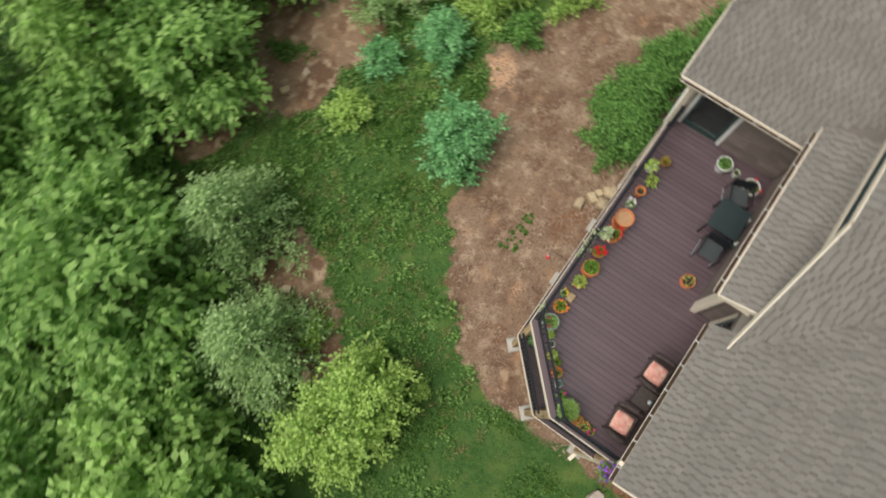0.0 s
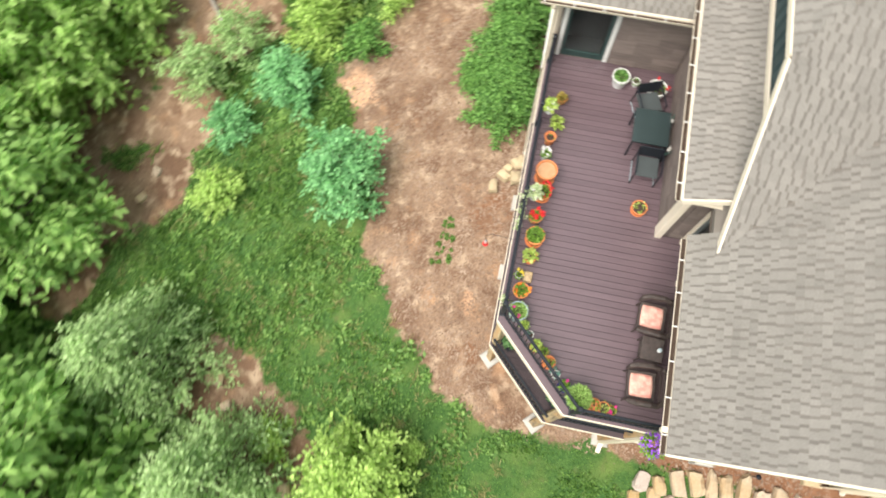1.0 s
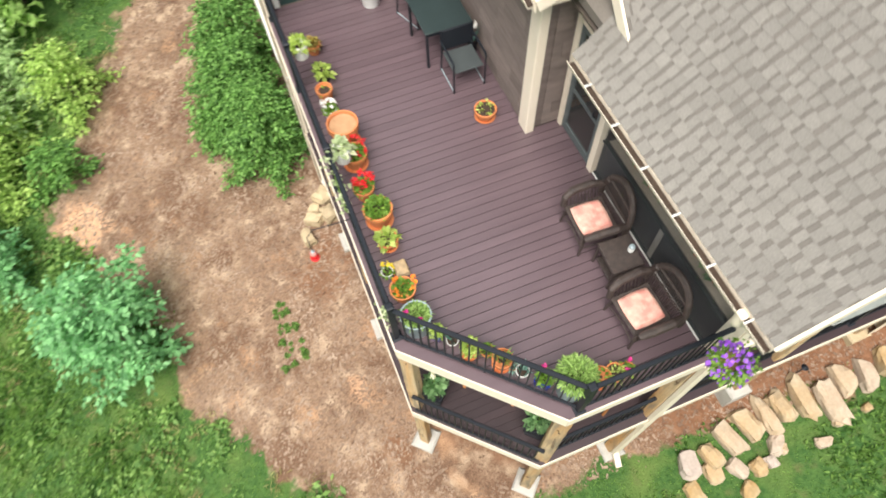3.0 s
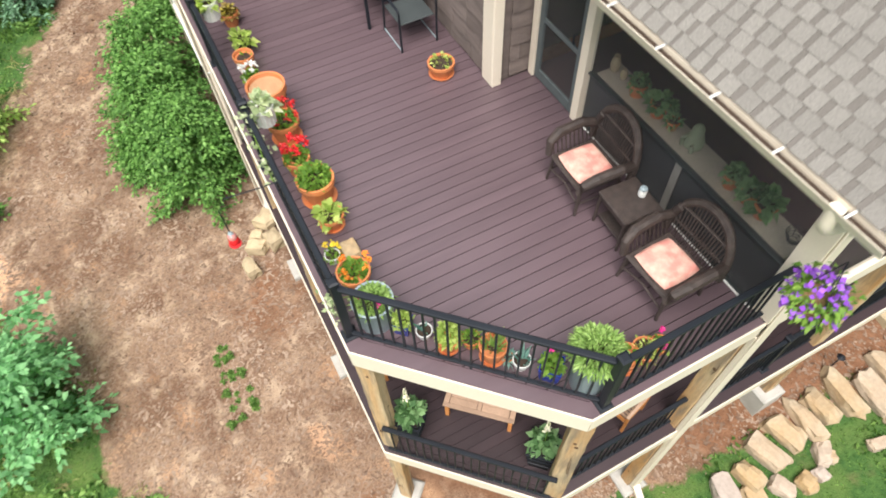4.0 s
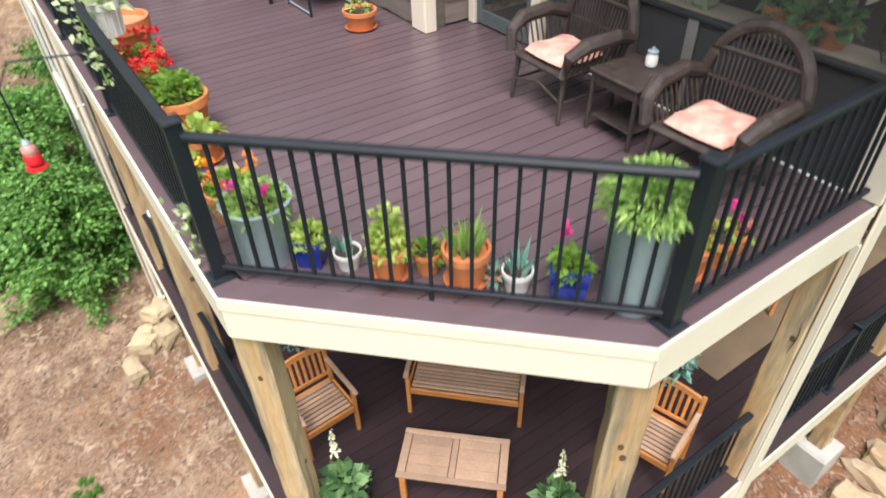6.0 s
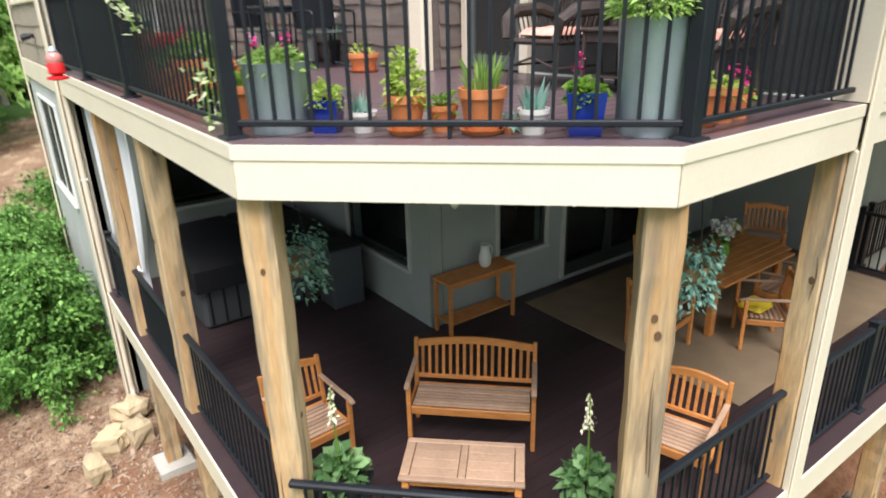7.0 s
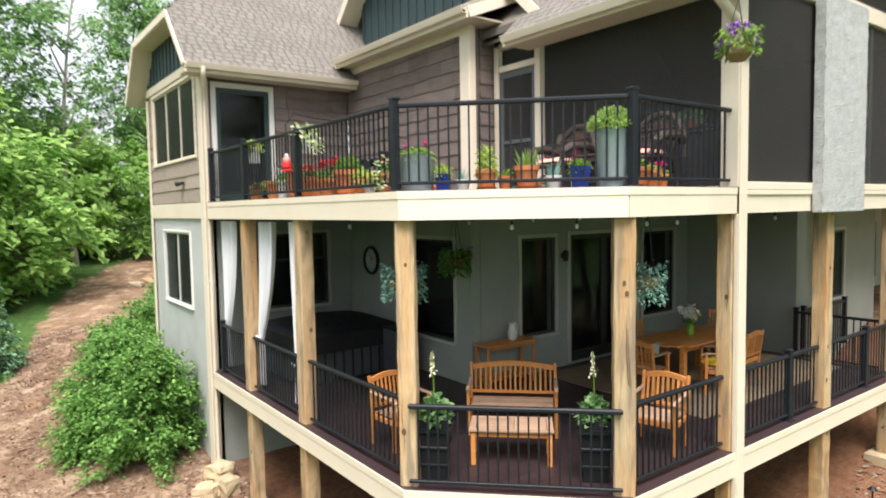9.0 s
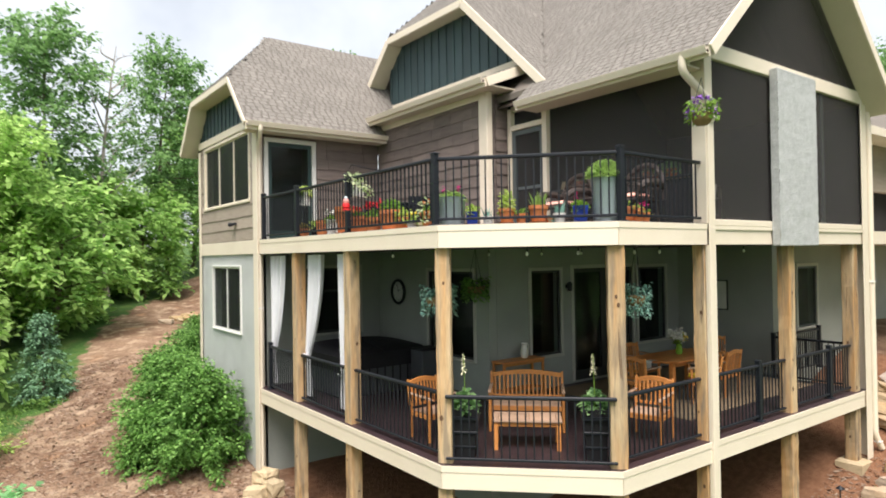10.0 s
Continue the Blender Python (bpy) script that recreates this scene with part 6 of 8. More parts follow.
def foliage(kind, r, h, z, scale=1.0):
    """Leaves for a pot of rim radius r; h: height of the plant over the soil at z."""
    n = {"bush": 320, "hosta": 70, "spike": 30, "grassy": 420, "geranium": 200, "tuft": 220, "sparse": 50, "fern": 1500}[kind]
    n = int(n * scale)
    if kind in ("spike", "grassy"):
        a, q = PR.uniform(0, 2 * np.pi, n), np.sqrt(PR.uniform(0, 1, n))
        c = np.stack([r * 0.6 * q * np.cos(a), r * 0.6 * q * np.sin(a), np.full(n, z)], 1)
        lean = np.stack([np.cos(a) * q, np.sin(a) * q, np.zeros(n)], 1)
        d = lean * (0.14 if kind == "spike" else 0.75) + (0, 0, 1) + PR.normal(size=(n, 3)) * 0.12
        d /= np.linalg.norm(d, axis=1, keepdims=True)
        s = np.cross(d, PR.normal(size=(n, 3)))
        s /= np.linalg.norm(s, axis=1, keepdims=True)
        ln = h * PR.uniform(0.6, 1.15, (n, 1))
        w = 0.03 if kind == "spike" else 0.016
        tip = c + d * ln + lean * ln * 0.2
        return np.stack([c, c + d * ln * 0.45 + s * w / 2, tip, c + d * ln * 0.45 - s * w / 2], 1).reshape(-1, 3)
    a, b, q = PR.uniform(0, 2 * np.pi, n), PR.uniform(0, 1, n), PR.uniform(0.25, 1, n) ** 0.5
    el = np.arcsin(b)
    out = np.stack([np.cos(a) * np.cos(el), np.sin(a) * np.cos(el), b], 1)
    c = out * q[:, None] * (r * 0.85, r * 0.85, h * 0.72) + (0, 0, z)
    if kind == "fern":
        c = out * q[:, None] * (r * 1.25, r * 1.25, h * 0.62) + (0, 0, z + 0.05)
    size = {"fern": 0.06, "bush": 0.06, "hosta": 0.12, "geranium": 0.065, "tuft": 0.075, "sparse": 0.06}[kind]
    return leaf_cloud(c, size, size * (0.62 if kind not in ("tuft", "fern") else 0.26), PR, 0.3, 0.2, out, 0.55)


def potted(x, y, z, pot, r, h, label, plant=None, ph=0.2, leaf=None, flowers=None, nf=0, square=False, saucer=False, scale=1.0, flare=0.72, name="potted_plant", over=0.06, cat="plant", soil=None, turn=0):
    """A pot with rim and soil, and what grows in it."""
    ob = thing(name, label, cat, "potted plants on the decks", at=(x, y, z), turn=turn)
    m = POTS[pot]
    base = 0.012 if saucer else 0.0
    if pot in ("zinc", "black", "blue") and square:
        prof = [(r * flare, base), (r, h), (r * 0.9, h), (r * 0.88, h - 0.06)]
    elif pot == "zinc":
        prof = [(r * flare, base), (r * flare + 0.004, base + 0.01), (r, h - 0.01), (r + 0.008, h), (r * 0.93, h), (r * 0.9, h - 0.08)]
    else:
        prof = [(r * flare, base), (r * 0.95, h * 0.78), (r * 0.96, h * 0.79), (r * 1.04, h * 0.8), (r * 1.05, h), (r * 0.93, h), (r * 0.88, h * 0.85)]
    part("pot", Shape().lathe(prof, seg=22, square=square), m, ob, smooth=not square)
    part("soil", Shape().lathe([(r * 0.8, h * 0.83), (r * 0.9, h - 0.05 if h > 0.2 else h * 0.88), (0.01, h - 0.03 if h > 0.2 else h * 0.95)], seg=16, square=square), soil or M_SOIL, ob)
    if saucer:
        part("saucer", Shape().lathe([(r * 0.8, 0), (r * 1.0, 0.03), (r * 0.96, 0.03), (r * 0.78, 0.01)], seg=22), m, ob, smooth=True)
    if plant:
        part("foliage", fast_mesh("foliage", foliage(plant, r, ph, h - 0.05, scale), 4, leaf or L_POT), None, ob)
    if flowers and nf:
        for i in range(nf):
            a, q = PR.uniform(0, 6.28), PR.uniform(0.2, 1) ** 0.5
            c = np.array([math.cos(a) * q * r * 1.1, math.sin(a) * q * r * 1.1, h + ph * PR.uniform(0.65, 1.0) + over * (1 - q)])
            k = 16
            part("flower", fast_mesh("flower", leaf_cloud(c + PR.normal(size=(k, 3)) * 0.013, 0.032, 0.027, PR), 4, flowers), None, ob)
    return ob


Z = U + 0.001
potted(0.53, 7.18, Z, "terra", 0.12, 0.2, "terracotta pot of dark bronze and yellow leaves", "bush", 0.22, mat("bronze_leaf", (0.16, 0.10, 0.02), 0.6, (0.3, 0.26, 0.02), 8, 0.8, 40, 0.0, island=0.4))
potted(0.5, 6.52, Z, "black", 0.12, 0.2, "dark pot of bright lime sweet-potato vine", "hosta", 0.2, L_YEL)
potted(0.41, 6.06, Z, "terra", 0.13, 0.3, "terracotta pot with bare soil", "sparse", 0.05, L_POT, scale=0.3)
potted(0.38, 5.62, Z, "white", 0.1, 0.3, "small pot of white flowers", "bush", 0.15, L_POT, F_WHITE, 9)
potted(0.45, 5.12, Z, "tan", 0.23, 0.5, "tall tan clay planter of dry soil", None, saucer=True, name="clay_planter", soil=M_CLAYSOIL)
for y, leaf, label in ((4.37, L_VARIEG, "white fluted pot of pale green foliage hung on the railing"), (6.52, L_YEL, "white fluted pot of chartreuse foliage hung on the railing")):
    wf = potted(0.255, y, U + 0.62, "white", 0.125, 0.26, label, "hosta", 0.22, leaf, flare=0.8)
    for i in range(14):
        a = 2 * math.pi * i / 14
        part("flute", Shape().tube([(0.102 * math.cos(a), 0.102 * math.sin(a), 0.004), (0.119 * math.cos(a), 0.119 * math.sin(a), 0.2)], 0.008, 5), M_WHITEPOT, wf)
    for dy in (-0.05, 0.05):
        part("hanger", Shape().tube([(-0.09, dy, 0.12), (-0.125, dy, 0.27), (-0.14, dy, 0.336), (-0.2, dy, 0.336), (-0.225, dy, 0.29)], 0.006, 6), M_BLACK, wf)
potted(0.46, 4.68, Z, "terra", 0.19, 0.3, "terracotta pot with red geraniums", "geranium", 0.16, L_POT, F_RED, 13, saucer=True)
potted(0.4, 4.08, Z, "terra", 0.15, 0.25, "terracotta pot crowded with scarlet geraniums", "geranium", 0.24, L_POT, F_RED, 20)
potted(0.46, 3.6, Z, "terra", 0.205, 0.34, "big rimmed terracotta pot of bushy green herbs", "bush", 0.32, L_POT, saucer=True, scale=1.5)
potted(0.44, 3.16, Z, "terra", 0.14, 0.2, "terracotta pot of variegated hosta on a saucer", "hosta", 0.2, L_YEL, saucer=True)
potted(0.27, 2.72, Z, "white", 0.08, 0.12, "little white pot with a yellow bloom", "sparse", 0.12, L_POT, F_YELLOW, 3)
potted(0.37, 2.35, Z, "terra", 0.17, 0.24, "terracotta pot of orange marigolds", "geranium", 0.14, L_POT, F_ORANGE, 7)
potted(0.38, 1.86, Z, "zinc", 0.2, 0.40, "round galvanised tub of yellow-green bedding plants with pink blooms", "tuft", 0.15, L_FERN, F_PINK, 3, over=0.0, flare=0.86, scale=2.6)
potted(0.57, 1.63, Z, "blue", 0.085, 0.19, "small cobalt pot of lime coleus", "bush", 0.2, L_YEL, scale=0.5, square=True, flare=0.8, turn=45)
potted(0.72, 1.47, Z, "white", 0.08, 0.12, "small glass pot with a slender sprout", "spike", 0.2, L_SUCC, scale=0.35)
potted(0.87, 1.25, Z, "terra", 0.112, 0.22, "terracotta pot of tall basil on a saucer", "bush", 0.42, L_YEL, scale=0.9, saucer=True)
potted(1.07, 1.17, Z, "terra", 0.085, 0.15, "small terracotta pot of seedlings", "tuft", 0.14, L_POT, scale=0.4)
potted(1.19, 0.96, Z, "tan", 0.13, 0.25, "broad rimmed terracotta pot holding upright green blades", "spike", 0.23, L_FERN, scale=1.5, saucer=True)
potted(1.38, 0.75, Z, "white", 0.085, 0.14, "white pot with a silvery succulent", "spike", 0.22, L_SUCC, scale=0.6)
potted(1.30, 0.86, Z, "terra", 0.05, 0.08, "tiny clay pot with a sprig", "tuft", 0.08, L_SUCC, scale=0.3)
potted(1.57, 0.55, Z, "blue", 0.105, 0.23, "square cobalt pot with pink cyclamen", "geranium", 0.15, L_POT, F_PINK, 2, square=True, flare=0.8, over=0.13, turn=45)
potted(1.83, 0.33, Z, "zinc", 0.19, 0.6, "tall round galvanised planter of feathery lime foliage", "fern", 0.36, L_FERN, flare=0.84, scale=1.3)
potted(2.22, 0.30, Z, "terra", 0.13, 0.22, "terracotta pot beside the tall planter", "sparse", 0.15, L_POT, saucer=True)
potted(2.42, 0.28, Z, "terra", 0.12, 0.2, "terracotta pot of thin shoots", "tuft", 0.14, L_YEL, scale=0.5)
potted(2.60, 0.27, Z, "terra", 0.09, 0.15, "small terracotta pot with magenta blooms", "sparse", 0.15, L_POT, F_PINK, 3)
potted(1.8, 7.93, Z, "white", 0.2, 0.36, "large white pot of clipped green beside the door", "bush", 0.14, L_BUSH)
potted(2.19, 7.97, Z, "white", 0.09, 0.2, "narrow white jar with dark soil", "sparse", 0.06, L_BUSH)
potted(2.66, 7.74, Z, "white", 0.22, 0.4, "large white pot with sparse red blooms", "sparse", 0.12, L_BUSH, F_RED, 3)
potted(2.63, 4.76, Z, "tan", 0.17, 0.2, "round straw-coloured basket of chartreuse sprouts", "sparse", 0.22, L_YEL, saucer=True)
potted(3.0, 6.85, Z, "white", 0.08, 0.3, "slim white planter with pale blooms", "spike", 0.4, L_SUCC, F_WHITE, 3, scale=0.5)
potted(2.98, 6.1, Z, "black", 0.08, 0.3, "slim dark planter with silvery leaves", "spike", 0.4, L_SUCC, F_WHITE, 2, scale=0.5)
for y, r, k, sc in ((2.62, 0.105, "bush", 0.7), (2.26, 0.105, "hosta", 1.1), (2.03, 0.07, "tuft", 0.4), (1.14, 0.105, "bush", 0.9), (0.92, 0.08, "hosta", 1.2), (0.72, 0.105, "hosta", 1.3)):
    potted(3.95, y, 0.746, "terra", r, r * 1.6, "terracotta pot with leafy cutting on the porch shelf", k, 0.2, L_HOSTA, scale=sc)
for y, r, h in ((3.06, 0.06, 0.2), (2.9, 0.045, 0.12)):
    jar = thing("stone_jar", "small grey-tan jar on the porch shelf", "jar", "jars on the porch shelf", at=(3.98, y, 0.746))
    part("body", Shape().lathe([(r * 0.7, 0), (r, h * 0.35), (r * 0.85, h * 0.7), (r * 0.5, h * 0.86), (r * 0.6, h), (r * 0.45, h * 0.98)], seg=14), M_PALESTONE, jar, smooth=True)
statue = solid("stone_statue", Shape().lathe([(0.07, 0), (0.1, 0.03), (0.1, 0.1), (0.075, 0.17), (0.06, 0.2), (0.065, 0.235), (0.045, 0.28), (0.005, 0.3)], (3.97, 1.72, 0.746), 14).tube([(3.9, 1.66, 0.75), (3.88, 1.66, 0.84), (3.93, 1.69, 0.9)], 0.025, 7).tube([(3.9, 1.8, 0.75), (3.88, 1.8, 0.84), (3.93, 1.76, 0.9)], 0.025, 7),
               mat("mossy_stone", (0.3, 0.34, 0.22), 0.9, (0.22, 0.26, 0.16), 9, 0.7, 50, 0.5), "squat grey-green stone garden ornament on the shelf", "statue", smooth=True)
wb = thing("wire_basket", "small empty wire basket on the porch shelf", "basket", at=(3.99, 0.36, 0.746))
for k in range(5):
    part("hoop", Shape().tube([((0.05 + 0.012 * k) * math.cos(0.4 * a), (0.05 + 0.012 * k) * math.sin(0.4 * a), 0.004 + 0.026 * k) for a in range(17)], 0.004, 5), M_BLACK, wb)
for k in range(8):
    a = math.pi * k / 4
    part("rib", Shape().tube([(0.05 * math.cos(a), 0.05 * math.sin(a), 0.004), (0.1 * math.cos(a), 0.1 * math.sin(a), 0.11)], 0.003, 4), M_BLACK, wb)
solid("pale_rock", rounded_pad(0.2, 0.26, 0.12, (0.47, 2.72, Z), 0.02, 4), M_STONE, "smooth pale stone among the flower pots", "rock", smooth=True)

# dark tall planters with foxgloves on the lower deck
for x, y in ((0.48, 1.75), (1.83, 0.57)):
    ob = potted(x, y, L + 0.001, "black", 0.17, 0.70, "tall black ribbed planter with hosta and a foxglove spike", "hosta", 0.34, L_HOSTA, square=True, flare=0.78, scale=2.6, turn=45)
    for k in range(3):
        part("rib", Shape().lathe([(0.135 + 0.03 * k, 0.16 + 0.2 * k), (0.155 + 0.02 * k, 0.17 + 0.2 * k), (0.155 + 0.02 * k, 0.19 + 0.2 * k), (0.138 + 0.03 * k, 0.2 + 0.2 * k)], square=True), M_BLACK, ob)
    part("flower_stem", Shape().tube([(0, 0, 0.7), (0.015, 0.01, 1.08), (0.0, 0.02, 1.44)], [0.008, 0.007, 0.004], 6), L_POT, ob)
    bells = np.concatenate([leaf_cloud(np.array([[0.004 * i, 0.02, 1.17 + 0.028 * i]]) + PR.normal(size=(9, 3)) * (0.016 - 0.0014 * i, 0.016 - 0.0014 * i, 0.009), 0.04 - 0.0022 * i, 0.026 - 0.0014 * i, PR, 0.5, -0.1) for i in range(10)])
    part("flower_spike", fast_mesh("flower_spike", bells, 4, mat("foxglove_cream", (0.72, 0.70, 0.42), 0.6, (0.75, 0.72, 0.66), 30, 0.8, 80, 0.0, island=0.15)), None, ob)


def hanging(x, y, z, top, r, leaf, label, flowers=None, n=700, drop=0.35, size=0.075):
    ob = thing("hanging_basket", label, "hanging plant", "hanging baskets", at=(x, y, z))
    part("bowl", Shape().lathe([(r * 0.35, -0.16), (r * 0.62, -0.1), (r * 0.72, 0.0), (r * 0.62, 0.0), (r * 0.5, -0.04)], seg=16), M_COIR, ob)
    for k in range(3):
        a = 2 * math.pi * k / 3
        part("wire", Shape().tube([(r * 0.68 * math.cos(a), r * 0.68 * math.sin(a), 0), (0, 0, top)], 0.004, 5), M_BLACK, ob)
    a, q = PR.uniform(0, 2 * np.pi, n), PR.uniform(0.1, 1, n) ** 0.5
    zz = PR.uniform(-drop, 0.2, n) * (0.35 + 0.65 * q)
    c = np.stack([np.cos(a) * q * r, np.sin(a) * q * r, zz], 1)
    part("foliage", fast_mesh("foliage", leaf_cloud(c, size, size * 0.6, PR, 0.5, 0.0, np.stack([np.cos(a), np.sin(a), np.zeros(n)], 1), 0.7), 4, leaf), None, ob)
    if flowers:
        m = n // 3
        a = PR.uniform(0, 2 * np.pi, m)
        e = PR.uniform(-0.3, 1, m)
        c = np.stack([np.cos(a) * r * np.sqrt(1 - np.clip(e, 0, 1) ** 2), np.sin(a) * r * np.sqrt(1 - np.clip(e, 0, 1) ** 2), e * 0.24], 1)
        part("blossoms", fast_mesh("blossoms", leaf_cloud(c, 0.05, 0.05, PR), 4, flowers), None, ob)
    return ob


hanging(3.1, -0.34, 1.5, 0.5, 0.21, L_POT, "hanging basket of purple petunias at the porch corner", F_PURP, 420, 0.1, 0.055)
for i, (x, y) in enumerate(((0.58, 2.49), (2.70, 0.50))):
    hanging(x, y, -1.04, 0.74, (0.27, 0.19)[i], L_SUCC, "hanging basket of silvery trailing foliage under the deck", None, (760, 560)[i], (0.3, 0.34)[i], 0.046)
hanging(2.75, 4.25, -1.02, 0.72, 0.26, L_BUSH, "hanging fern basket near the house corner", None, 620, 0.3, 0.07)
# trailing vine over the upper rail
vn = thing("trailing_vine", "pale green vine trailing over the railing", "plant", at=(0.1, 3.95, 0.86))
a = PR.uniform(0, 1, 95)
c = np.stack([PR.normal(size=95) * 0.05 - 0.06, -0.75 * a + PR.normal(size=95) * 0.06 + 0.3, 0.1 - 0.42 * a + PR.normal(size=95) * 0.05], 1)
part("leaves", fast_mesh("leaves", leaf_cloud(c, 0.06, 0.045, PR), 4, L_VARIEG), None, vn)
part("stem", Shape().tube([(0.05, 0.4, -0.2), (-0.02, 0.3, 0.06), (-0.06, 0.0, -0.05), (-0.07, -0.4, -0.3)], 0.006, 5), L_POT, vn)
sg_ = thing("trailing_sprig", "silvery sprig trailing through the rail above the rim board", "plant", at=(0.03, 2.06, 0.28))
a = PR.uniform(0, 1, 40)
part("leaves", fast_mesh("leaves", leaf_cloud(np.stack([PR.normal(size=40) * 0.03, PR.normal(size=40) * 0.07, -0.26 + 0.36 * a], 1), 0.06, 0.04, PR), 4, L_VARIEG), None, sg_)
part("stem", Shape().tube([(0.3, -0.02, -0.02), (0.08, 0, 0.06), (0.0, 0.0, 0.0), (-0.01, 0.01, -0.27)], 0.005, 5), L_POT, sg_)
# red bird feeder on a bracket off the rail
bf = thing("bird_feeder", "red glass hummingbird feeder hung off the railing", "bird feeder", at=(-0.575, 3.21, 0.33))
part("reservoir", Shape().lathe([(0.03, -0.02), (0.052, 0.0), (0.052, 0.05), (0.045, 0.062)], seg=16), F_RED, bf, smooth=True)
part("dome", Shape().lathe([(0.045, 0.062), (0.05, 0.075), (0.046, 0.105), (0.03, 0.125), (0.016, 0.13)], seg=16), mat("cloudy_pink_glass", (0.56, 0.24, 0.21), 0.2), bf, "cloudy pink glass dome", smooth=True)
part("tray", Shape().lathe([(0.03, -0.05), (0.066, -0.042), (0.066, -0.028), (0.03, -0.02)], seg=16), F_RED, bf, "red feeding tray", smooth=True)
part("cap", Shape().lathe([(0.022, 0.125), (0.028, 0.135), (0.012, 0.165)], seg=14), M_ZINC, bf, "grey metal cap", smooth=True)
part("hook", Shape().tube([(0, 0, 0.16), (0, 0, 0.5), (0.1, 0, 0.64), (0.42, 0.0, 0.6), (0.64, 0, 0.59)], 0.007, 6), M_BLACK, bf)


# ---- trees and shrubs ----
VR = np.random.default_rng(77)


def limb_path(start, end, bend, rng, n=5):
    start, end = np.array(start, float), np.array(end, float)
    off = rng.normal(size=3) * bend
    return [tuple(start + (end - start) * t + off * math.sin(math.pi * t)) for t in np.linspace(0, 1, n)]


def crown(tips, clump, per, leaf, rng, droop=0.3, flat=0.55, sprig=7):
    """Leafy twigs that spring outwards from the given limb points: an array for fast_mesh."""
    tips = np.asarray(tips)
    m = max(2, per // sprig)
    k = np.repeat(np.arange(len(tips)), m)
    far = tips[k] * (1, 1, 0)
    far /= np.linalg.norm(far, axis=1, keepdims=True) + 0.15
    d = rng.normal(size=(len(k), 3)) * 0.75 + far * 0.75 + (0, 0, 0.3)
    d /= np.linalg.norm(d, axis=1, keepdims=True)
    start = tips[k] + rng.normal(size=(len(k), 3)) * clump * 0.3 * (1, 1, flat)
    ln = clump * rng.uniform(0.7, 1.6, len(k))
    t = np.tile(np.linspace(0.12, 1.0, sprig), len(k))
    j = np.repeat(np.arange(len(k)), sprig)
    c = start[j] + d[j] * (t * ln[j])[:, None] + rng.normal(size=(len(j), 3)) * leaf * 0.22
    c[:, 2] -= 0.22 * ln[j] * t ** 2
    return leaf_cloud(c, leaf, leaf * 0.6, rng, droop, 0.05, d[j] * (1, 1, 0.35), 0.75, 0.45)


def tree_parts(ob, height, radius, base, leafmat_, rng, clumps, per, leaf, trunk=0.16, clump=0.5, bark=None, shape="round"):
    """Trunk, limbs and crown of one tree, standing at the origin of ob."""
    lean = rng.normal(size=2) * 0.03 * height
    top = (lean[0], lean[1], height * 0.9)
    path = limb_path((0, 0, -0.25), top, 0.03 * height, rng, 7)
    part("trunk", Shape().tube(path, [trunk * (1 - 0.85 * i / 6) for i in range(7)], 9), bark or M_BARK, ob)
    tips, limbs = [], Shape()
    nb = max(7, clumps // 6)
    turn = rng.uniform(0, 6.28)
    for i in range(nb):
        f = min(0.98, max(0.02, (i + rng.uniform(0, 1)) / nb))
        if shape == "cone":
            f, reach = f ** 1.4, None
            reach = radius * (1 - f) * rng.uniform(0.75, 1.1) + 0.08
            rise = -0.05
        elif shape == "low":
            reach = radius * math.sqrt(max(0.04, 1 - f ** 2)) * rng.uniform(0.6, 1.12)
            rise = 0.35
        else:
            reach = radius * math.sqrt(max(0.08, 1 - (2 * f - 0.85) ** 2 / 1.5)) * rng.uniform(0.62, 1.15)
            rise = 0.42 * (0.3 + f)
        a = turn + i * 2.4 + rng.normal() * 0.25
        z = base + (height - base) * f
        zb = max(0.08, min(z, height * 0.88) - reach * rise)
        root = np.array((lean[0] * zb / height, lean[1] * zb / height, zb))
        end = root + np.array((math.cos(a) * reach, math.sin(a) * reach, z - zb - (0.12 * reach if shape != "cone" else 0.18 * reach)))
        path = limb_path(root, end, 0.07 * reach, rng, 5)
        w = trunk * 0.34 * (1 - 0.6 * f)
        limbs.tube(path, [w, w * 0.75, w * 0.5, w * 0.32, w * 0.14], 5)
        side = np.array((-math.sin(a), math.cos(a), 0))
        for k in range(6):
            q = (0.28, 0.5, 0.66, 0.8, 0.92, 1.0)[k] + rng.normal() * 0.04
            p = root + (end - root) * q + side * rng.normal() * reach * 0.17 * (1.25 - q)
            tips.append(p + (0, 0, 0.1 * reach * math.sin(math.pi * min(q, 1)) + rng.normal() * 0.04 * reach))
    part("branching", limbs, bark or M_BARK, ob)
    part("crown", fast_mesh("crown", crown(tips, clump, per, leaf, rng, flat=0.5 if shape != "cone" else 0.35), 4, leafmat_), None, ob)
    return ob


def tree(x, y, height, radius, leafmat_, label, name="tree", cat="tree", group="", clumps=90, per=40, leaf=0.17, base=None, shape="round", clump=0.45, trunk=0.1, bark=None):
    ob = thing(name, label, cat, group, at=(x, y, land1(x, y)))
    return tree_parts(ob, height, radius, height * 0.12 if base is None else base, leafmat_, VR, clumps, per, leaf, trunk, clump, bark, shape)


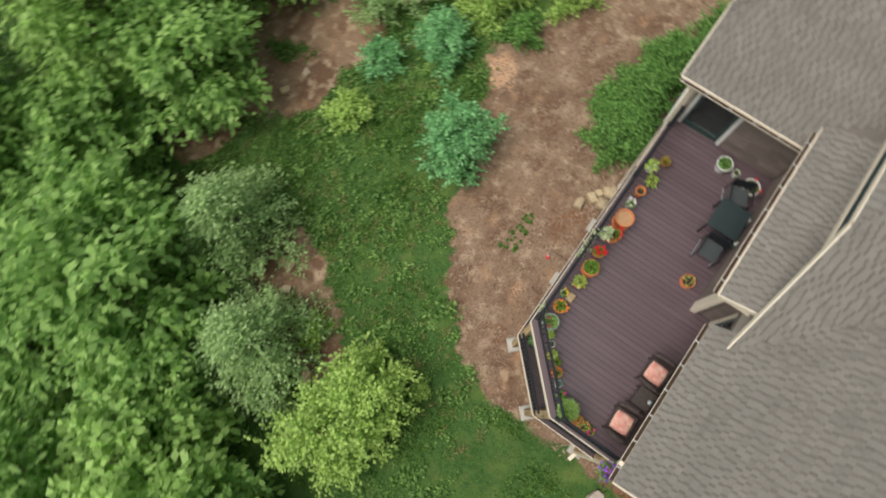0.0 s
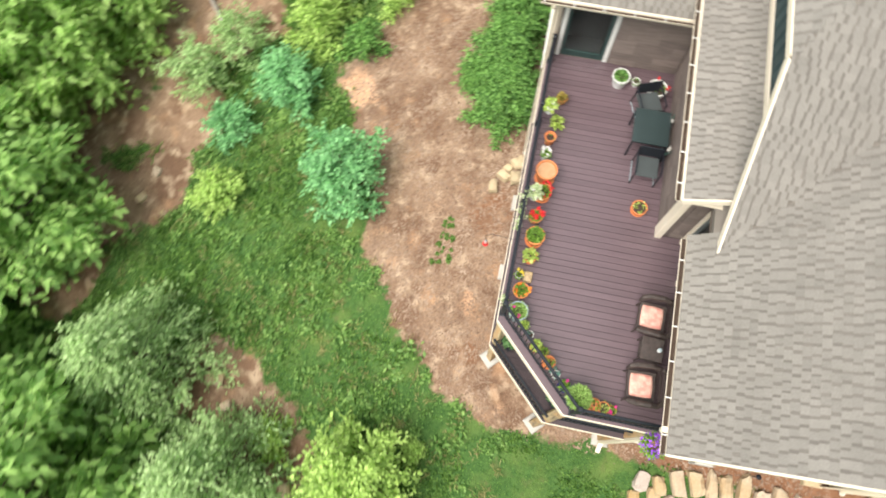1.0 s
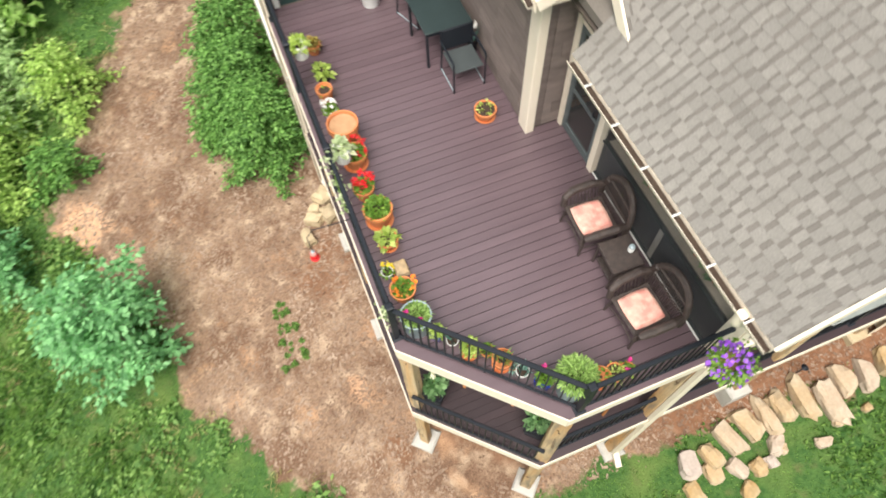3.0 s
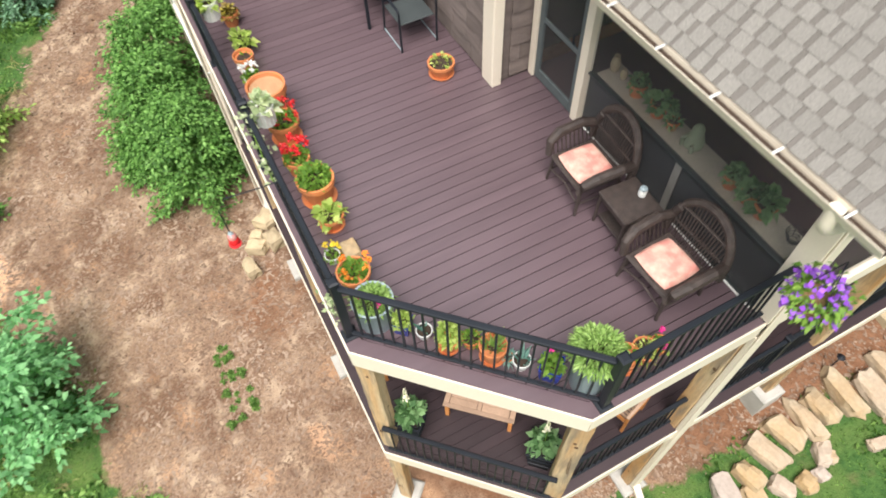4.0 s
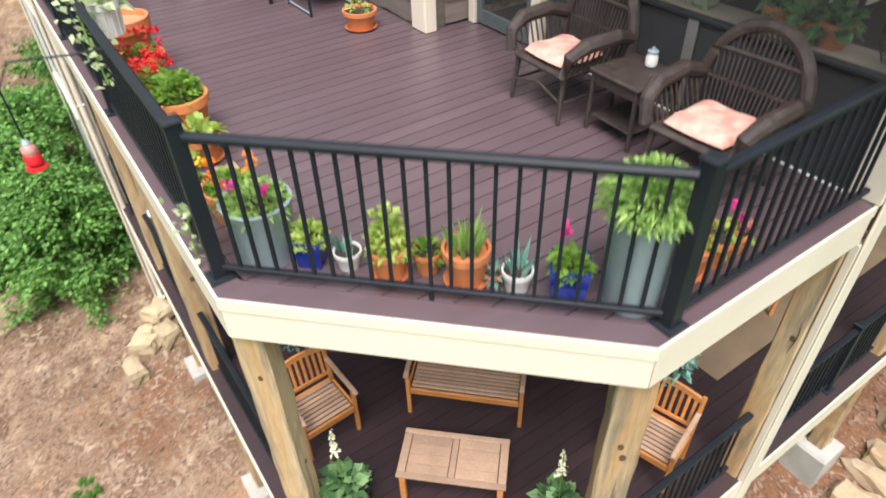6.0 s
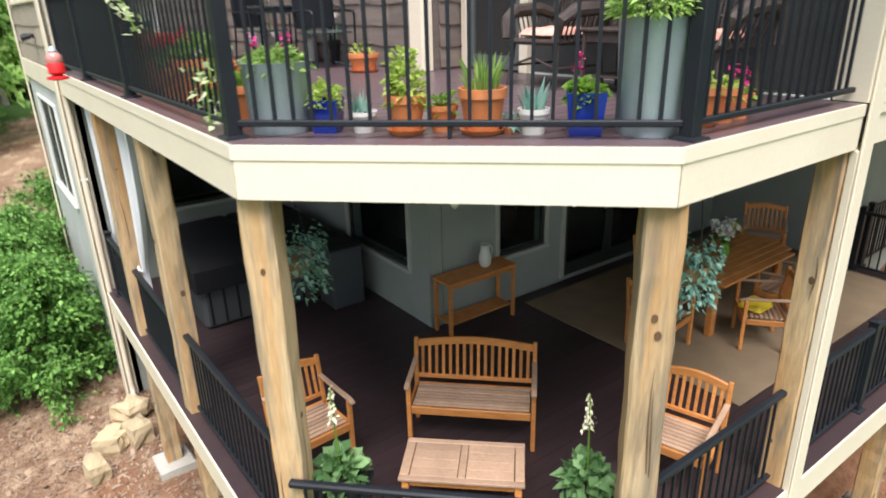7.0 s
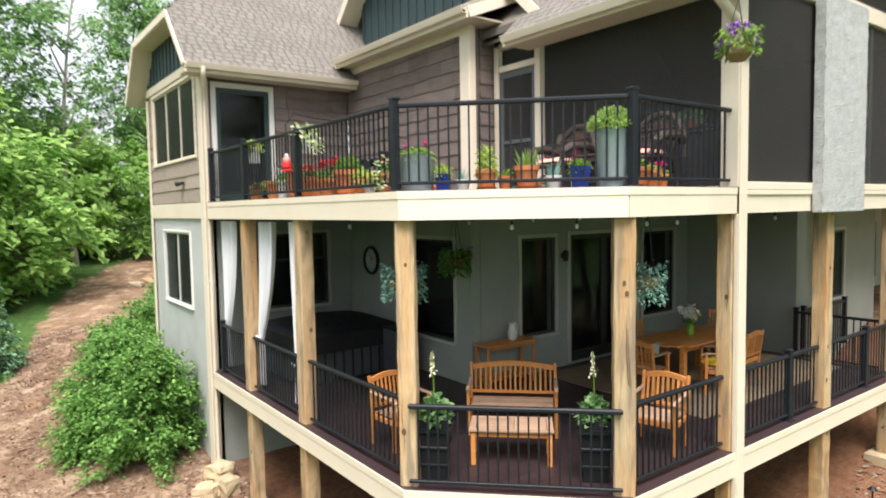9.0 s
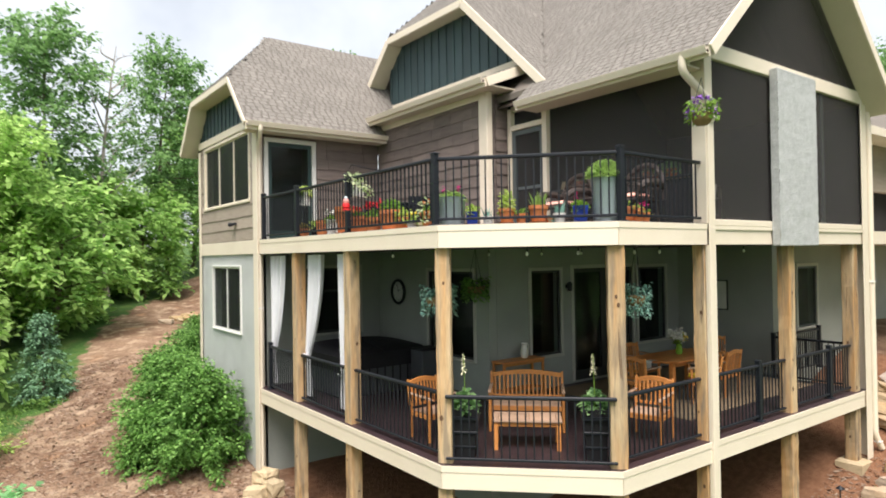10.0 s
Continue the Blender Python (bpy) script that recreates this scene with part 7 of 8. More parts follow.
# slope below the deck
tree(-10.0, 5.55, 1.25, 0.95, L_LIME, "low lime-green shrub in the rough grass", "shrub", "shrub", clumps=60, per=40, leaf=0.13, shape="low", clump=0.28, trunk=0.05)
tree(-5.6, 6.5, 2.7, 1.3, L_BLUE, "blue-green young oak at the edge of the mulch", clumps=110, per=46, leaf=0.15, shape="round", clump=0.34, base=0.35, trunk=0.06)
tree(-8.3, 9.4, 1.9, 0.85, L_BLUE, "slender blue-green shrub on the slope", "shrub", "shrub", clumps=60, per=40, leaf=0.13, shape="round", clump=0.28, base=0.2, trunk=0.05)
tree(-10.2, 7.9, 1.4, 0.8, L_BLUE, "small blue-green shrub in tall grass", "shrub", "shrub", clumps=50, per=36, leaf=0.13, shape="low", clump=0.27, trunk=0.04)
tree(-11.8, 9.5, 2.0, 1.15, L_GREY, "grey-green shrub beside a bare patch", "shrub", "shrub", clumps=70, per=40, leaf=0.12, shape="low", clump=0.32, trunk=0.05)
tree(-10.5, 10.8, 1.9, 1.2, L_GREY, "spreading grey-green shrub on the bank", "shrub", "shrub", clumps=70, per=40, leaf=0.12, shape="low", clump=0.32, trunk=0.05)
tree(-10.4, -0.5, 5.0, 2.6, L_GREY, "pale grey-green conifer-like tree below the deck", clumps=230, per=60, leaf=0.13, shape="cone", clump=0.42, base=0.4, trunk=0.12)
tree(-7.0, -3.6, 4.9, 2.8, L_GREY, "broad grey-green tree beside the bare earth", clumps=260, per=60, leaf=0.13, shape="cone", clump=0.45, base=0.4, trunk=0.12)
tree(-3.0, -2.3, 3.4, 1.3, L_LIME, "bright lime-green tree on the lawn", clumps=130, per=46, leaf=0.15, shape="round", clump=0.4, base=0.4, trunk=0.08)
tree(-3.3, -4.2, 3.8, 1.7, L_LIME, "bright lime-green tree with a second lobe", clumps=150, per=46, leaf=0.15, shape="round", clump=0.42, base=0.4, trunk=0.08)
tree(-5.95, -1.9, 0.9, 0.62, L_LIME, "round olive-green shrub by the bare earth", "shrub", "shrub", clumps=40, per=36, leaf=0.11, shape="low", clump=0.22, trunk=0.03)
tree(-1.6, -1.4, 0.42, 0.3, L_LIME, "tiny lime shrub in the lawn", "shrub", "shrub", clumps=16, per=30, leaf=0.1, shape="low", clump=0.13, trunk=0.02)
tree(-7.95, 11.7, 2.0, 0.95, L_LIME, "lime-green golden cypress along the path", "shrub", "shrub", clumps=80, per=44, leaf=0.11, shape="cone", clump=0.34, trunk=0.05)
tree(-7.6, 12.7, 2.1, 1.0, L_LIME, "lime-green golden cypress on the bank", "shrub", "shrub", clumps=80, per=44, leaf=0.11, shape="cone", clump=0.34, trunk=0.05)
tree(-5.4, 13.6, 2.0, 1.0, L_LIME, "golden-green cypress where the path narrows", "shrub", "shrub", clumps=80, per=44, leaf=0.11, shape="cone", clump=0.34, trunk=0.05)
tree(-6.15, 11.35, 1.15, 0.75, L_BUSH, "dark green shrub at the edge of the mulch", "shrub", "shrub", clumps=50, per=36, leaf=0.11, shape="low", clump=0.25, trunk=0.04)
tree(-8.7, 9.9, 1.6, 0.85, L_BLUE, "blue-green shrub beside the tall grass", "shrub", "shrub", clumps=60, per=36, leaf=0.13, shape="low", clump=0.28, trunk=0.04)
tree(-7.4, 14.3, 2.6, 1.3, L_GREY, "grey-green tree beside the path", clumps=90, per=44, leaf=0.13, shape="round", clump=0.36, trunk=0.06)
tree(-3.35, 17.4, 2.5, 0.78, mat("spruce_needle", (0.15, 0.29, 0.16), 0.6, (0.085, 0.19, 0.10), 2, 0.7, 30, 0.0, island=0.3), "small blue spruce beside the path", clumps=170, per=44, leaf=0.085, shape="cone", clump=0.2, base=0.12, trunk=0.05)
# the bush against the stucco wall
for i, (x, y, h, r) in enumerate(((-0.95, 9.6, 2.2, 1.02), (-1.2, 11.0, 2.2, 1.1), (-1.0, 12.6, 1.9, 1.05), (0.2, 14.6, 1.7, 1.2), (1.4, 17.0, 1.8, 1.4), (-1.75, 10.5, 1.2, 0.65))):
    tree(x, y, h, r, L_BUSH, "dense dark green leafy bush against the stucco wall", "bush", "bush", "bushes along the house", clumps=300 if i < 2 else 170, per=60, leaf=0.085, shape="low", clump=0.25, trunk=0.05, base=0.1)

# ---- woods: five trees built once, then copied ----
KINDS = []
for i, (h, r, m, shape) in enumerate(((9.0, 2.3, L_FOREST, "round"), (11.0, 2.6, L_OAK, "round"), (8.0, 2.3, L_MAPLE, "round"), (13.5, 2.5, L_OAK, "round"), (6.5, 2.4, L_FOREST, "low"), (5.6, 2.0, L_MAPLE, "round"), (6.0, 2.2, L_FOREST, "round"))):
    ob = thing("tree", "tall broad-leaved forest tree with layered green crown", "tree", "woods round the house", at=(0, 0, 0))
    tree_parts(ob, h, r, h * ((0.18, 0.26, 0.16, 0.34)[i] if i < 4 else 0.1), m, VR, (250, 290, 230, 260, 190, 120, 130)[i], 48, (0.245, 0.245, 0.24, 0.245, 0.25, 0.31, 0.31)[i], 0.16, 0.62, None, shape)
    KINDS.append(ob)
SPOTS = [(-15.4, 11.4, 5), (-16.4, 8.6, 5), (-18.2, 9.6, 5), (-17.4, 5.6, 5), (-15.6, 3.2, 6), (-18.6, 2.4, 2), (-17.2, -0.8, 6), (-14.2, -2.9, 6), (-12.0, -4.9, 6), (-16.6, -4.4, 6), (-19.8, -3.4, 2), (-9.6, -6.6, 6),
         (-13.2, -8.2, 6), (-7.4, -8.2, 5), (-4.6, -8.8, 6), (-10.2, -10.6, 4), (-2.0, -10.5, 4), (-20.5, 6.4, 2), (-19.6, 12.4, 5), (-15.6, 16.6, 5), (-22.5, 4.4, 0), (-23, -3, 1), (-20, -9, 0),
         (-14.8, -12.5, 6), (-17.6, -8.6, 4), (-6.4, -13.0, 2),
         (-9.0, 18.6, 2), (-6.8, 21.4, 5), (-11.6, 23, 0), (-7.2, 25.5, 2), (-5.2, 24.4, 2), (-3.8, 27.0, 5), (-2.5, 29.8, 3), (-8.6, 30, 3), (-1.4, 33.2, 2), (1.0, 37.5, 4), (-4.2, 34.5, 1),
         (4.2, 33.6, 3), (7.4, 41.0, 0), (0.6, 43.5, 4), (-6.4, 40, 1), (10.5, 43.5, 1), (14.5, 44, 3), (-12.5, 34, 3), (-15, 27, 1), (-14.5, 20.5, 0), (-19.5, 16.5, 1),
         (22.5, 12.0, 1), (25.5, 20, 3), (21, 28, 1), (17, 37, 3), (26.5, 4, 0), (24, -6, 1), (16, -14, 0), (6, -17, 1), (-6, -19, 0), (-16, -17, 1), (-26, -10, 3), (-28, 2, 1), (-26, 14, 3),
         # last four: unseen trees added south-east to block light from the dining end
         (-22, 24, 1), (8.5, 36.5, 4), (2.4, 32.0, 6), (-2.4, 25.4, 6), (-6.4, 17.8, 5), (0.2, 31.6, 5), (30.5, 7.2, 3), (33.5, 10.5, 1), (36, 6, 3), (13, -7.5, 0), (17, -5, 1), (11.5, -11, 3), (19.5, -9.5, 0)]
for i, (x, y, k) in enumerate(SPOTS):
    sc = 0.85 + 0.3 * ((i * 37) % 11) / 10
    KINDS[k].scale = (sc, sc, sc * (0.92 + 0.16 * ((i * 13) % 7) / 6))
    ob = copy_thing(KINDS[k], pose(x, y, land1(x, y), 0, 0, (i * 97) % 360))
for ob in KINDS:
    for o in (*ob.children_recursive, ob):
        bpy.data.objects.remove(o)

sn = thing("dead_tree", "bare pale dead tree rising out of the woods", "tree", at=(0.35, 30.0, land1(0.35, 30.0)))
rr = np.random.default_rng(8)
stem = limb_path((0, 0, -0.2), (0.5, 0.1, 13.0), 0.3, rr, 9)
part("trunk", Shape().tube(stem, [0.16, 0.15, 0.13, 0.115, 0.1, 0.08, 0.06, 0.04, 0.018], 8), M_BARKPALE, sn)
for i in range(15):
    z, a, ln = 5.6 + 0.48 * i, 2.4 * i, 2.1 - 0.09 * i
    root = Vector(stem[0]).lerp(Vector(stem[-1]), (z + 0.2) / 13.2)
    root = Vector(stem[min(7, int((z + 0.2) / 13.2 * 8))]).lerp(Vector(stem[min(8, int((z + 0.2) / 13.2 * 8) + 1)]), ((z + 0.2) / 13.2 * 8) % 1)
    tip = root + Vector((ln * math.cos(a), ln * 0.6 * math.sin(a), ln * 0.95))
    path = limb_path(root, tip, 0.2, rr, 5)
    s = Shape().tube(path, [0.05, 0.04, 0.03, 0.02, 0.008], 6)
    for j in (2, 3):
        s.tube([path[j], Vector(path[j]) + Vector((rr.normal() * 0.3, rr.normal() * 0.2, 0.55)) * ln * 0.4], [0.018, 0.006], 5)
    part("branch", s, M_BARKPALE, sn)

# ---- grass, weeds and mulch chips ----
n = 40000
gx, gy = VR.uniform(-17, 11, n), VR.uniform(-8, 17, n)
keep = (bare(gx, gy) + VR.normal(size=n) * 0.12 < -0.05) & ~((gx > 0) & (gy > -0.2))
gx, gy = gx[keep], gy[keep]
per = 7
bx, by = np.repeat(gx, per) + VR.normal(size=len(gx) * per) * 0.07, np.repeat(gy, per) + VR.normal(size=len(gx) * per) * 0.07
c = np.stack([bx, by, land(bx, by) - 0.01], 1)
hh = np.repeat(0.6 + 0.8 * (np.sin(gx * 1.3) * np.sin(gy * 1.1 + 1) > 0.1) + 0.5 * (gx < -6), per)
v = leaf_cloud(c, 0.11, 0.03, VR, 0.1, 0.9).reshape(-1, 4, 3)
v = (v - c[:, None]) * hh[:, None, None] + c[:, None]
tagged(new("grass", fast_mesh("grass", v.reshape(-1, 3), 4, L_GRASS)), "rough green grass and clover over the slope", "grass", kind="stuff")
n = 2600
gx, gy = VR.uniform(-16, 1, n), VR.uniform(-6, 17, n)
keep = (bare(gx, gy) < -0.1) & (VR.uniform(0, 1, n) < 0.55 + 0.45 * np.sin(gx * 0.9 + 2) * np.sin(gy * 0.8))
gx, gy = gx[keep], gy[keep]
wide, tall = VR.uniform(0.06, 0.3, len(gx)) ** 1.0, VR.uniform(0.04, 0.34, len(gx))
per = 46
w, t = np.repeat(wide, per), np.repeat(tall, per)
bx, by = np.repeat(gx, per) + VR.normal(size=len(w)) * w * 0.6, np.repeat(gy, per) + VR.normal(size=len(w)) * w * 0.6
c = np.stack([bx, by, land(bx, by) + VR.uniform(0, 1, len(bx)) * t], 1)
v = leaf_cloud(c, 0.13, 0.06, VR, 0.3, 0.25).reshape(-1, 4, 3)
v = (v - c[:, None]) * np.repeat(VR.uniform(0.55, 1.5, len(gx)), per)[:, None, None] + c[:, None]
tagged(new("weeds", fast_mesh("weeds", v.reshape(-1, 3), 4, L_WEED)), "broad-leaved weeds scattered through the grass", "weeds", kind="stuff")
n = 900
gx, gy = VR.uniform(-15, 1, n), VR.uniform(-6, 16, n)
keep = (bare(gx, gy) < 0.15) & (bare(gx, gy) > -2.5)
gx, gy = gx[keep], gy[keep]
per = 16
bx, by = np.repeat(gx, per) + VR.normal(size=len(gx) * per) * 0.09, np.repeat(gy, per) + VR.normal(size=len(gx) * per) * 0.09
c = np.stack([bx, by, land(bx, by) + VR.uniform(0.0, 0.12, len(bx))], 1)
tagged(new("dry_grass", fast_mesh("dry_grass", leaf_cloud(c, 0.2, 0.022, VR, 0.3, 0.35), 4, L_STRAW)), "dry straw-coloured stalks among the grass", "grass", kind="stuff")
n = 70
a, q = VR.uniform(0, 6.28, n), VR.uniform(0, 1, n) ** 0.5
tuft = thing("grass_tuft", "small round tuft of dark grass in the mulch", "grass", "grass tufts in the mulch", at=(-2.1, 5.2, land1(-2.1, 5.2)))
part("clump", fast_mesh("clump", leaf_cloud(np.stack([np.cos(a) * q * 0.075, np.sin(a) * q * 0.075, 0.03 + 0.03 * (1 - q)], 1), 0.085, 0.03, VR, 0.1, 0.6), 4, L_GRASS), None, tuft)
for i in range(21):
    u, v = (i % 3 - 1) * 0.24 + VR.uniform(-0.09, 0.09), (i // 3 - 3) * 0.22 + VR.uniform(-0.09, 0.09)
    x, y = -1.95 + u * (1 - 0.1 * (i // 3)), 5.1 + v
    tuft.scale = [VR.uniform(0.5, 0.95)] * 3
    copy_thing(tuft, pose(x, y, land1(x, y), 0, 0, i * 67))
tuft.scale = (0.6, 0.6, 0.6)
n = 110000
gx, gy = VR.uniform(-7, 9.5, n), VR.uniform(-0.8, 20, n)
keep = (inside(gx, gy, MULCH) + VR.normal(size=n) * 0.1 > 0.02) & ~((gx > 0.3) & (gy > 0.4))
gx, gy = gx[keep], gy[keep]
c = np.stack([gx, gy, land(gx, gy) + 0.006], 1)
d = VR.normal(size=(len(c), 3)) * (1, 1, 0.22)
d /= np.linalg.norm(d, axis=1, keepdims=True)
s = np.cross(d, (0, 0, 1) + VR.normal(size=(len(c), 3)) * 0.25)
s /= np.linalg.norm(s, axis=1, keepdims=True)
big = 1 + 1.15 * (VR.uniform(0, 1, (len(c), 1)) < 0.16)
ln, wd = VR.uniform(0.012, 0.042, (len(c), 1)) * big, VR.uniform(0.006, 0.015, (len(c), 1)) * big
v = np.stack([c - d * ln - s * wd, c + d * ln - s * wd, c + d * ln + s * wd, c - d * ln + s * wd], 1).reshape(-1, 3)
M_CHIP = mat("wood_chip", (0.54, 0.40, 0.29), 0.95, (0.25, 0.155, 0.1), 0.8, 1.0, 40, 0.0, island=0.4, alt=(0.10, 0.058, 0.036))
tagged(new("mulch_chips", fast_mesh("mulch_chips", v, 4, M_CHIP)), "loose brown wood chips of the mulch bed", "mulch", kind="stuff")


# ---- stones ----
def stone(name, at, size, turn, seed, label, category="stone", group="", tilt=0, material=None):
    """A split, blunt-edged field stone."""
    rr = np.random.default_rng(seed)
    n, vs, fs, ids = 3, [], [], {}
    ph = rr.uniform(0, 6, 6)
    for face in range(6):
        ax, sg = face // 2, 1 if face % 2 else -1
        for j in range(n + 1):
            for i in range(n + 1):
                p = [0, 0, 0]
                p[ax], p[(ax + 1) % 3], p[(ax + 2) % 3] = sg, 2 * i / n - 1, 2 * j / n - 1
                key = tuple(round(c, 3) for c in p)
                if key not in ids:
                    q = np.array(p, float)
                    q /= (np.abs(q) ** 5).sum() ** (1 / 5)
                    q *= 1 + 0.10 * math.sin(2.3 * p[0] + ph[0]) * math.sin(2.1 * p[1] + ph[1]) + 0.075 * rr.normal()
                    q[0] += 0.18 * q[1] * math.sin(ph[2])
                    q[1] *= 1 + 0.16 * q[0] * math.sin(ph[3])
                    ids[key] = len(vs)
                    vs.append(tuple(q * np.array(size) / 2))
        for j in range(n):
            for i in range(n):
                c = []
                for a, b in ((i, j), (i + 1, j), (i + 1, j + 1), (i, j + 1)):
                    p = [0, 0, 0]
                    p[ax], p[(ax + 1) % 3], p[(ax + 2) % 3] = sg, 2 * a / n - 1, 2 * b / n - 1
                    c.append(ids[tuple(round(k, 3) for k in p)])
                fs.append(tuple(c))
    ob = part(name, Shape().add(vs, fs), material or M_STONE)
    ob.matrix_basis = pose(*at, tilt, 0, turn)
    return tagged(ob, label, category, group)


rr = random.Random(6)
x = 4.85
i = 0
while x < 12.6:
    w = rr.uniform(0.24, 0.46)
    ln = rr.uniform(0.6, 0.92) if x > 5.6 else rr.uniform(0.4, 0.58)
    y = -0.72 + rr.uniform(-0.16, 0.16) - (0.12 if x < 5.6 else 0)
    stone("edging_stone", (x + w / 2, y, land1(x + w / 2, y) + 0.07), (w * 0.98, ln, 0.34), rr.uniform(-26, 26), i, "tan sandstone slab in the stone edging of the bed", "stone", "stone edging", rr.uniform(-5, 5))
    x += w + rr.uniform(0, 0.1)
    i += 1
x = 5.2
while x < 6.7:
    w = rr.uniform(0.26, 0.5)
    y = -1.28 + rr.uniform(-0.12, 0.12)
    stone("edging_stone", (x + w / 2, y, land1(x + w / 2, y) + 0.03), (w * 0.85, rr.uniform(0.28, 0.44), 0.28), rr.uniform(-30, 30), 60 + i, "pale sandstone block in the outer row of the edging", "stone", "stone edging", rr.uniform(-8, 8))
    x += w + rr.uniform(0.0, 0.18)
    i += 1
for dx, dy, w, ln in ((4.9, -1.35, 0.42, 0.5), (5.0, -1.8, 0.36, 0.4), (5.85, -1.75, 0.42, 0.36), (5.65, -2.0, 0.36, 0.3), (6.2, -1.5, 0.3, 0.26), (6.45, -1.42, 0.28, 0.3), (6.75, -1.28, 0.22, 0.25), (7.5, -1.5, 0.4, 0.24), (7.9, -1.28, 0.22, 0.18), (8.5, -1.25, 0.22, 0.18)):
    stone("loose_stone", (dx, dy, land1(dx, dy) + 0.05), (w * 0.85, ln * 0.85, 0.2), rr.uniform(-40, 40), i, "loose tan sandstone lying in the grass", "stone", "loose stones")
    i += 1
for k in range(7):
    xx = 10.35 + 0.36 * k
    stone("stone_step", (xx + 0.35, 0.25 - 0.1 * k, land1(10.35, 0) + 0.14 + 0.17 * k), (0.95, 1.5, 0.26), 4 * k - 8, 200 + k, "rough buff stone step beside the house corner", "step", "stone steps")
for k, (xx, yy, a, b, c, t, up) in enumerate(((-0.8, 6.98, 0.27, 0.42, 0.38, 18, 0.1), (-0.5, 7.38, 0.42, 0.32, 0.34, -35, 0.12), (-0.14, 7.35, 0.34, 0.42, 0.36, 12, 0.14), (-0.12, 7.82, 0.42, 0.4, 0.34, 30, 0.18), (-0.42, 7.68, 0.28, 0.26, 0.26, 60, 0.04))):
    stone("splash_stone", (xx, yy, land1(xx, yy) + up), (a, b, c), t, 300 + k, "pale sandstone block at the foot of the downspout", "stone", "stones by the downspout", 0, M_PALESTONE)
for k, (xx, yy, a, b) in enumerate(((-8.5, -0.5, 0.6, 0.45), (-5.3, -3.4, 0.35, 0.5), (-7.9, -1.3, 0.35, 0.3), (-13.0, 5.0, 0.4, 0.3), (-12.7, 6.0, 0.35, 0.3), (2.6, 25.6, 0.9, 0.5), (3.2, 26.1, 0.9, 0.5), (1.9, 25.0, 0.7, 0.5))):
    stone("field_stone", (xx, yy, land1(xx, yy) + 0.06), (a, b, 0.25), 20 * k, 330 + k, "weathered tan stone on the bare slope", "stone", "stones on the slope")
solid("fallen_log", Shape().tube([(-13.8, 14.4, land1(-13.8, 14.4) + 0.2), (-12.6, 12.9, land1(-12.6, 12.9) + 0.18), (-11.6, 11.7, land1(-11.6, 11.7) + 0.12)], [0.09, 0.08, 0.06], 8), M_BARKPALE, "pale fallen log on the slope", "log")


# ---- shingles ----
SR = np.random.default_rng(31)


def shingles(owner, origin, along, up, inside_of, width, height, picked=0, tab=0.24, show=0.132):
    """Courses of tabs on a roof plane. inside_of(u, v): whether the plane has roof there. The lowest ones become parts, the rest one mesh."""
    o, a, b = Vector(origin), Vector(along).normalized(), Vector(up).normalized()
    n = a.cross(b)
    if n.z < 0:
        n = -n
    high, low, done, rows = Shape(), Shape(), 0, int(height / show)
    for r in range(rows):
        u = -SR.uniform(0, tab)
        v0 = r * show - 0.01
        raised = SR.uniform() < 0.5
        while u < width:
            w = SR.uniform(0.085, 0.17) if raised else SR.uniform(0.03, 0.06)
            m = (max(u, 0) + min(u + w, width)) / 2
            if inside_of(m, v0 + show * 0.5) and min(u + w, width) - max(u, 0) > 0.02:
                ua, ub = max(u + 0.001, 0), min(u + w - 0.001, width)
                t = SR.uniform(0.009, 0.012) if raised else 0.0065
                f = v0 + (SR.uniform(-0.006, 0.006) if raised else 0.004)
                q = [(ua, f, t), (ub, f, t), (ub, v0 + show + 0.03, 0.004), (ua, v0 + show + 0.03, 0.004), (ua, f, 0.0), (ub, f, 0.0)]
                vs = [tuple(o + a * x + b * y + n * z) for x, y, z in q]
                fs = [(0, 1, 2, 3), (4, 5, 1, 0), (4, 0, 3), (5, 2, 1)]
                if done < picked:
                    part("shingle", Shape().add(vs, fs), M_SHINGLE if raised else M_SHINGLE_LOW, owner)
                    done += 1
                else:
                    (high if raised else low).add(vs, fs)
            u += w
            raised = not raised
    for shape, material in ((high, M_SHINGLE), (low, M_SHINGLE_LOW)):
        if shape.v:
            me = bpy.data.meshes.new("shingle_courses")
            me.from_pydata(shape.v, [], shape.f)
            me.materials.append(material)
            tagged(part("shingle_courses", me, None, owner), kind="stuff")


k = math.sqrt(1 + SL * SL)
LEN = (RX - EX) * k
shingles(roof, (EX - 0.035, 3.4, 2.421), (0, -1, 0), (1, 0, SL), lambda u, v: v < LEN + 0.05, 3.89, LEN + 0.05, 300)


def main_ok(u, v):
    x, y = 3.4 + v / k, 17 - u
    z = west(x)
    gable = GZ - 0.95 * abs(GY - y)
    bay = WZ - WS * abs(WY - y) if x < 5.6 else -9
    return z > gable - 0.02 and z > bay - 0.02 and x < MX


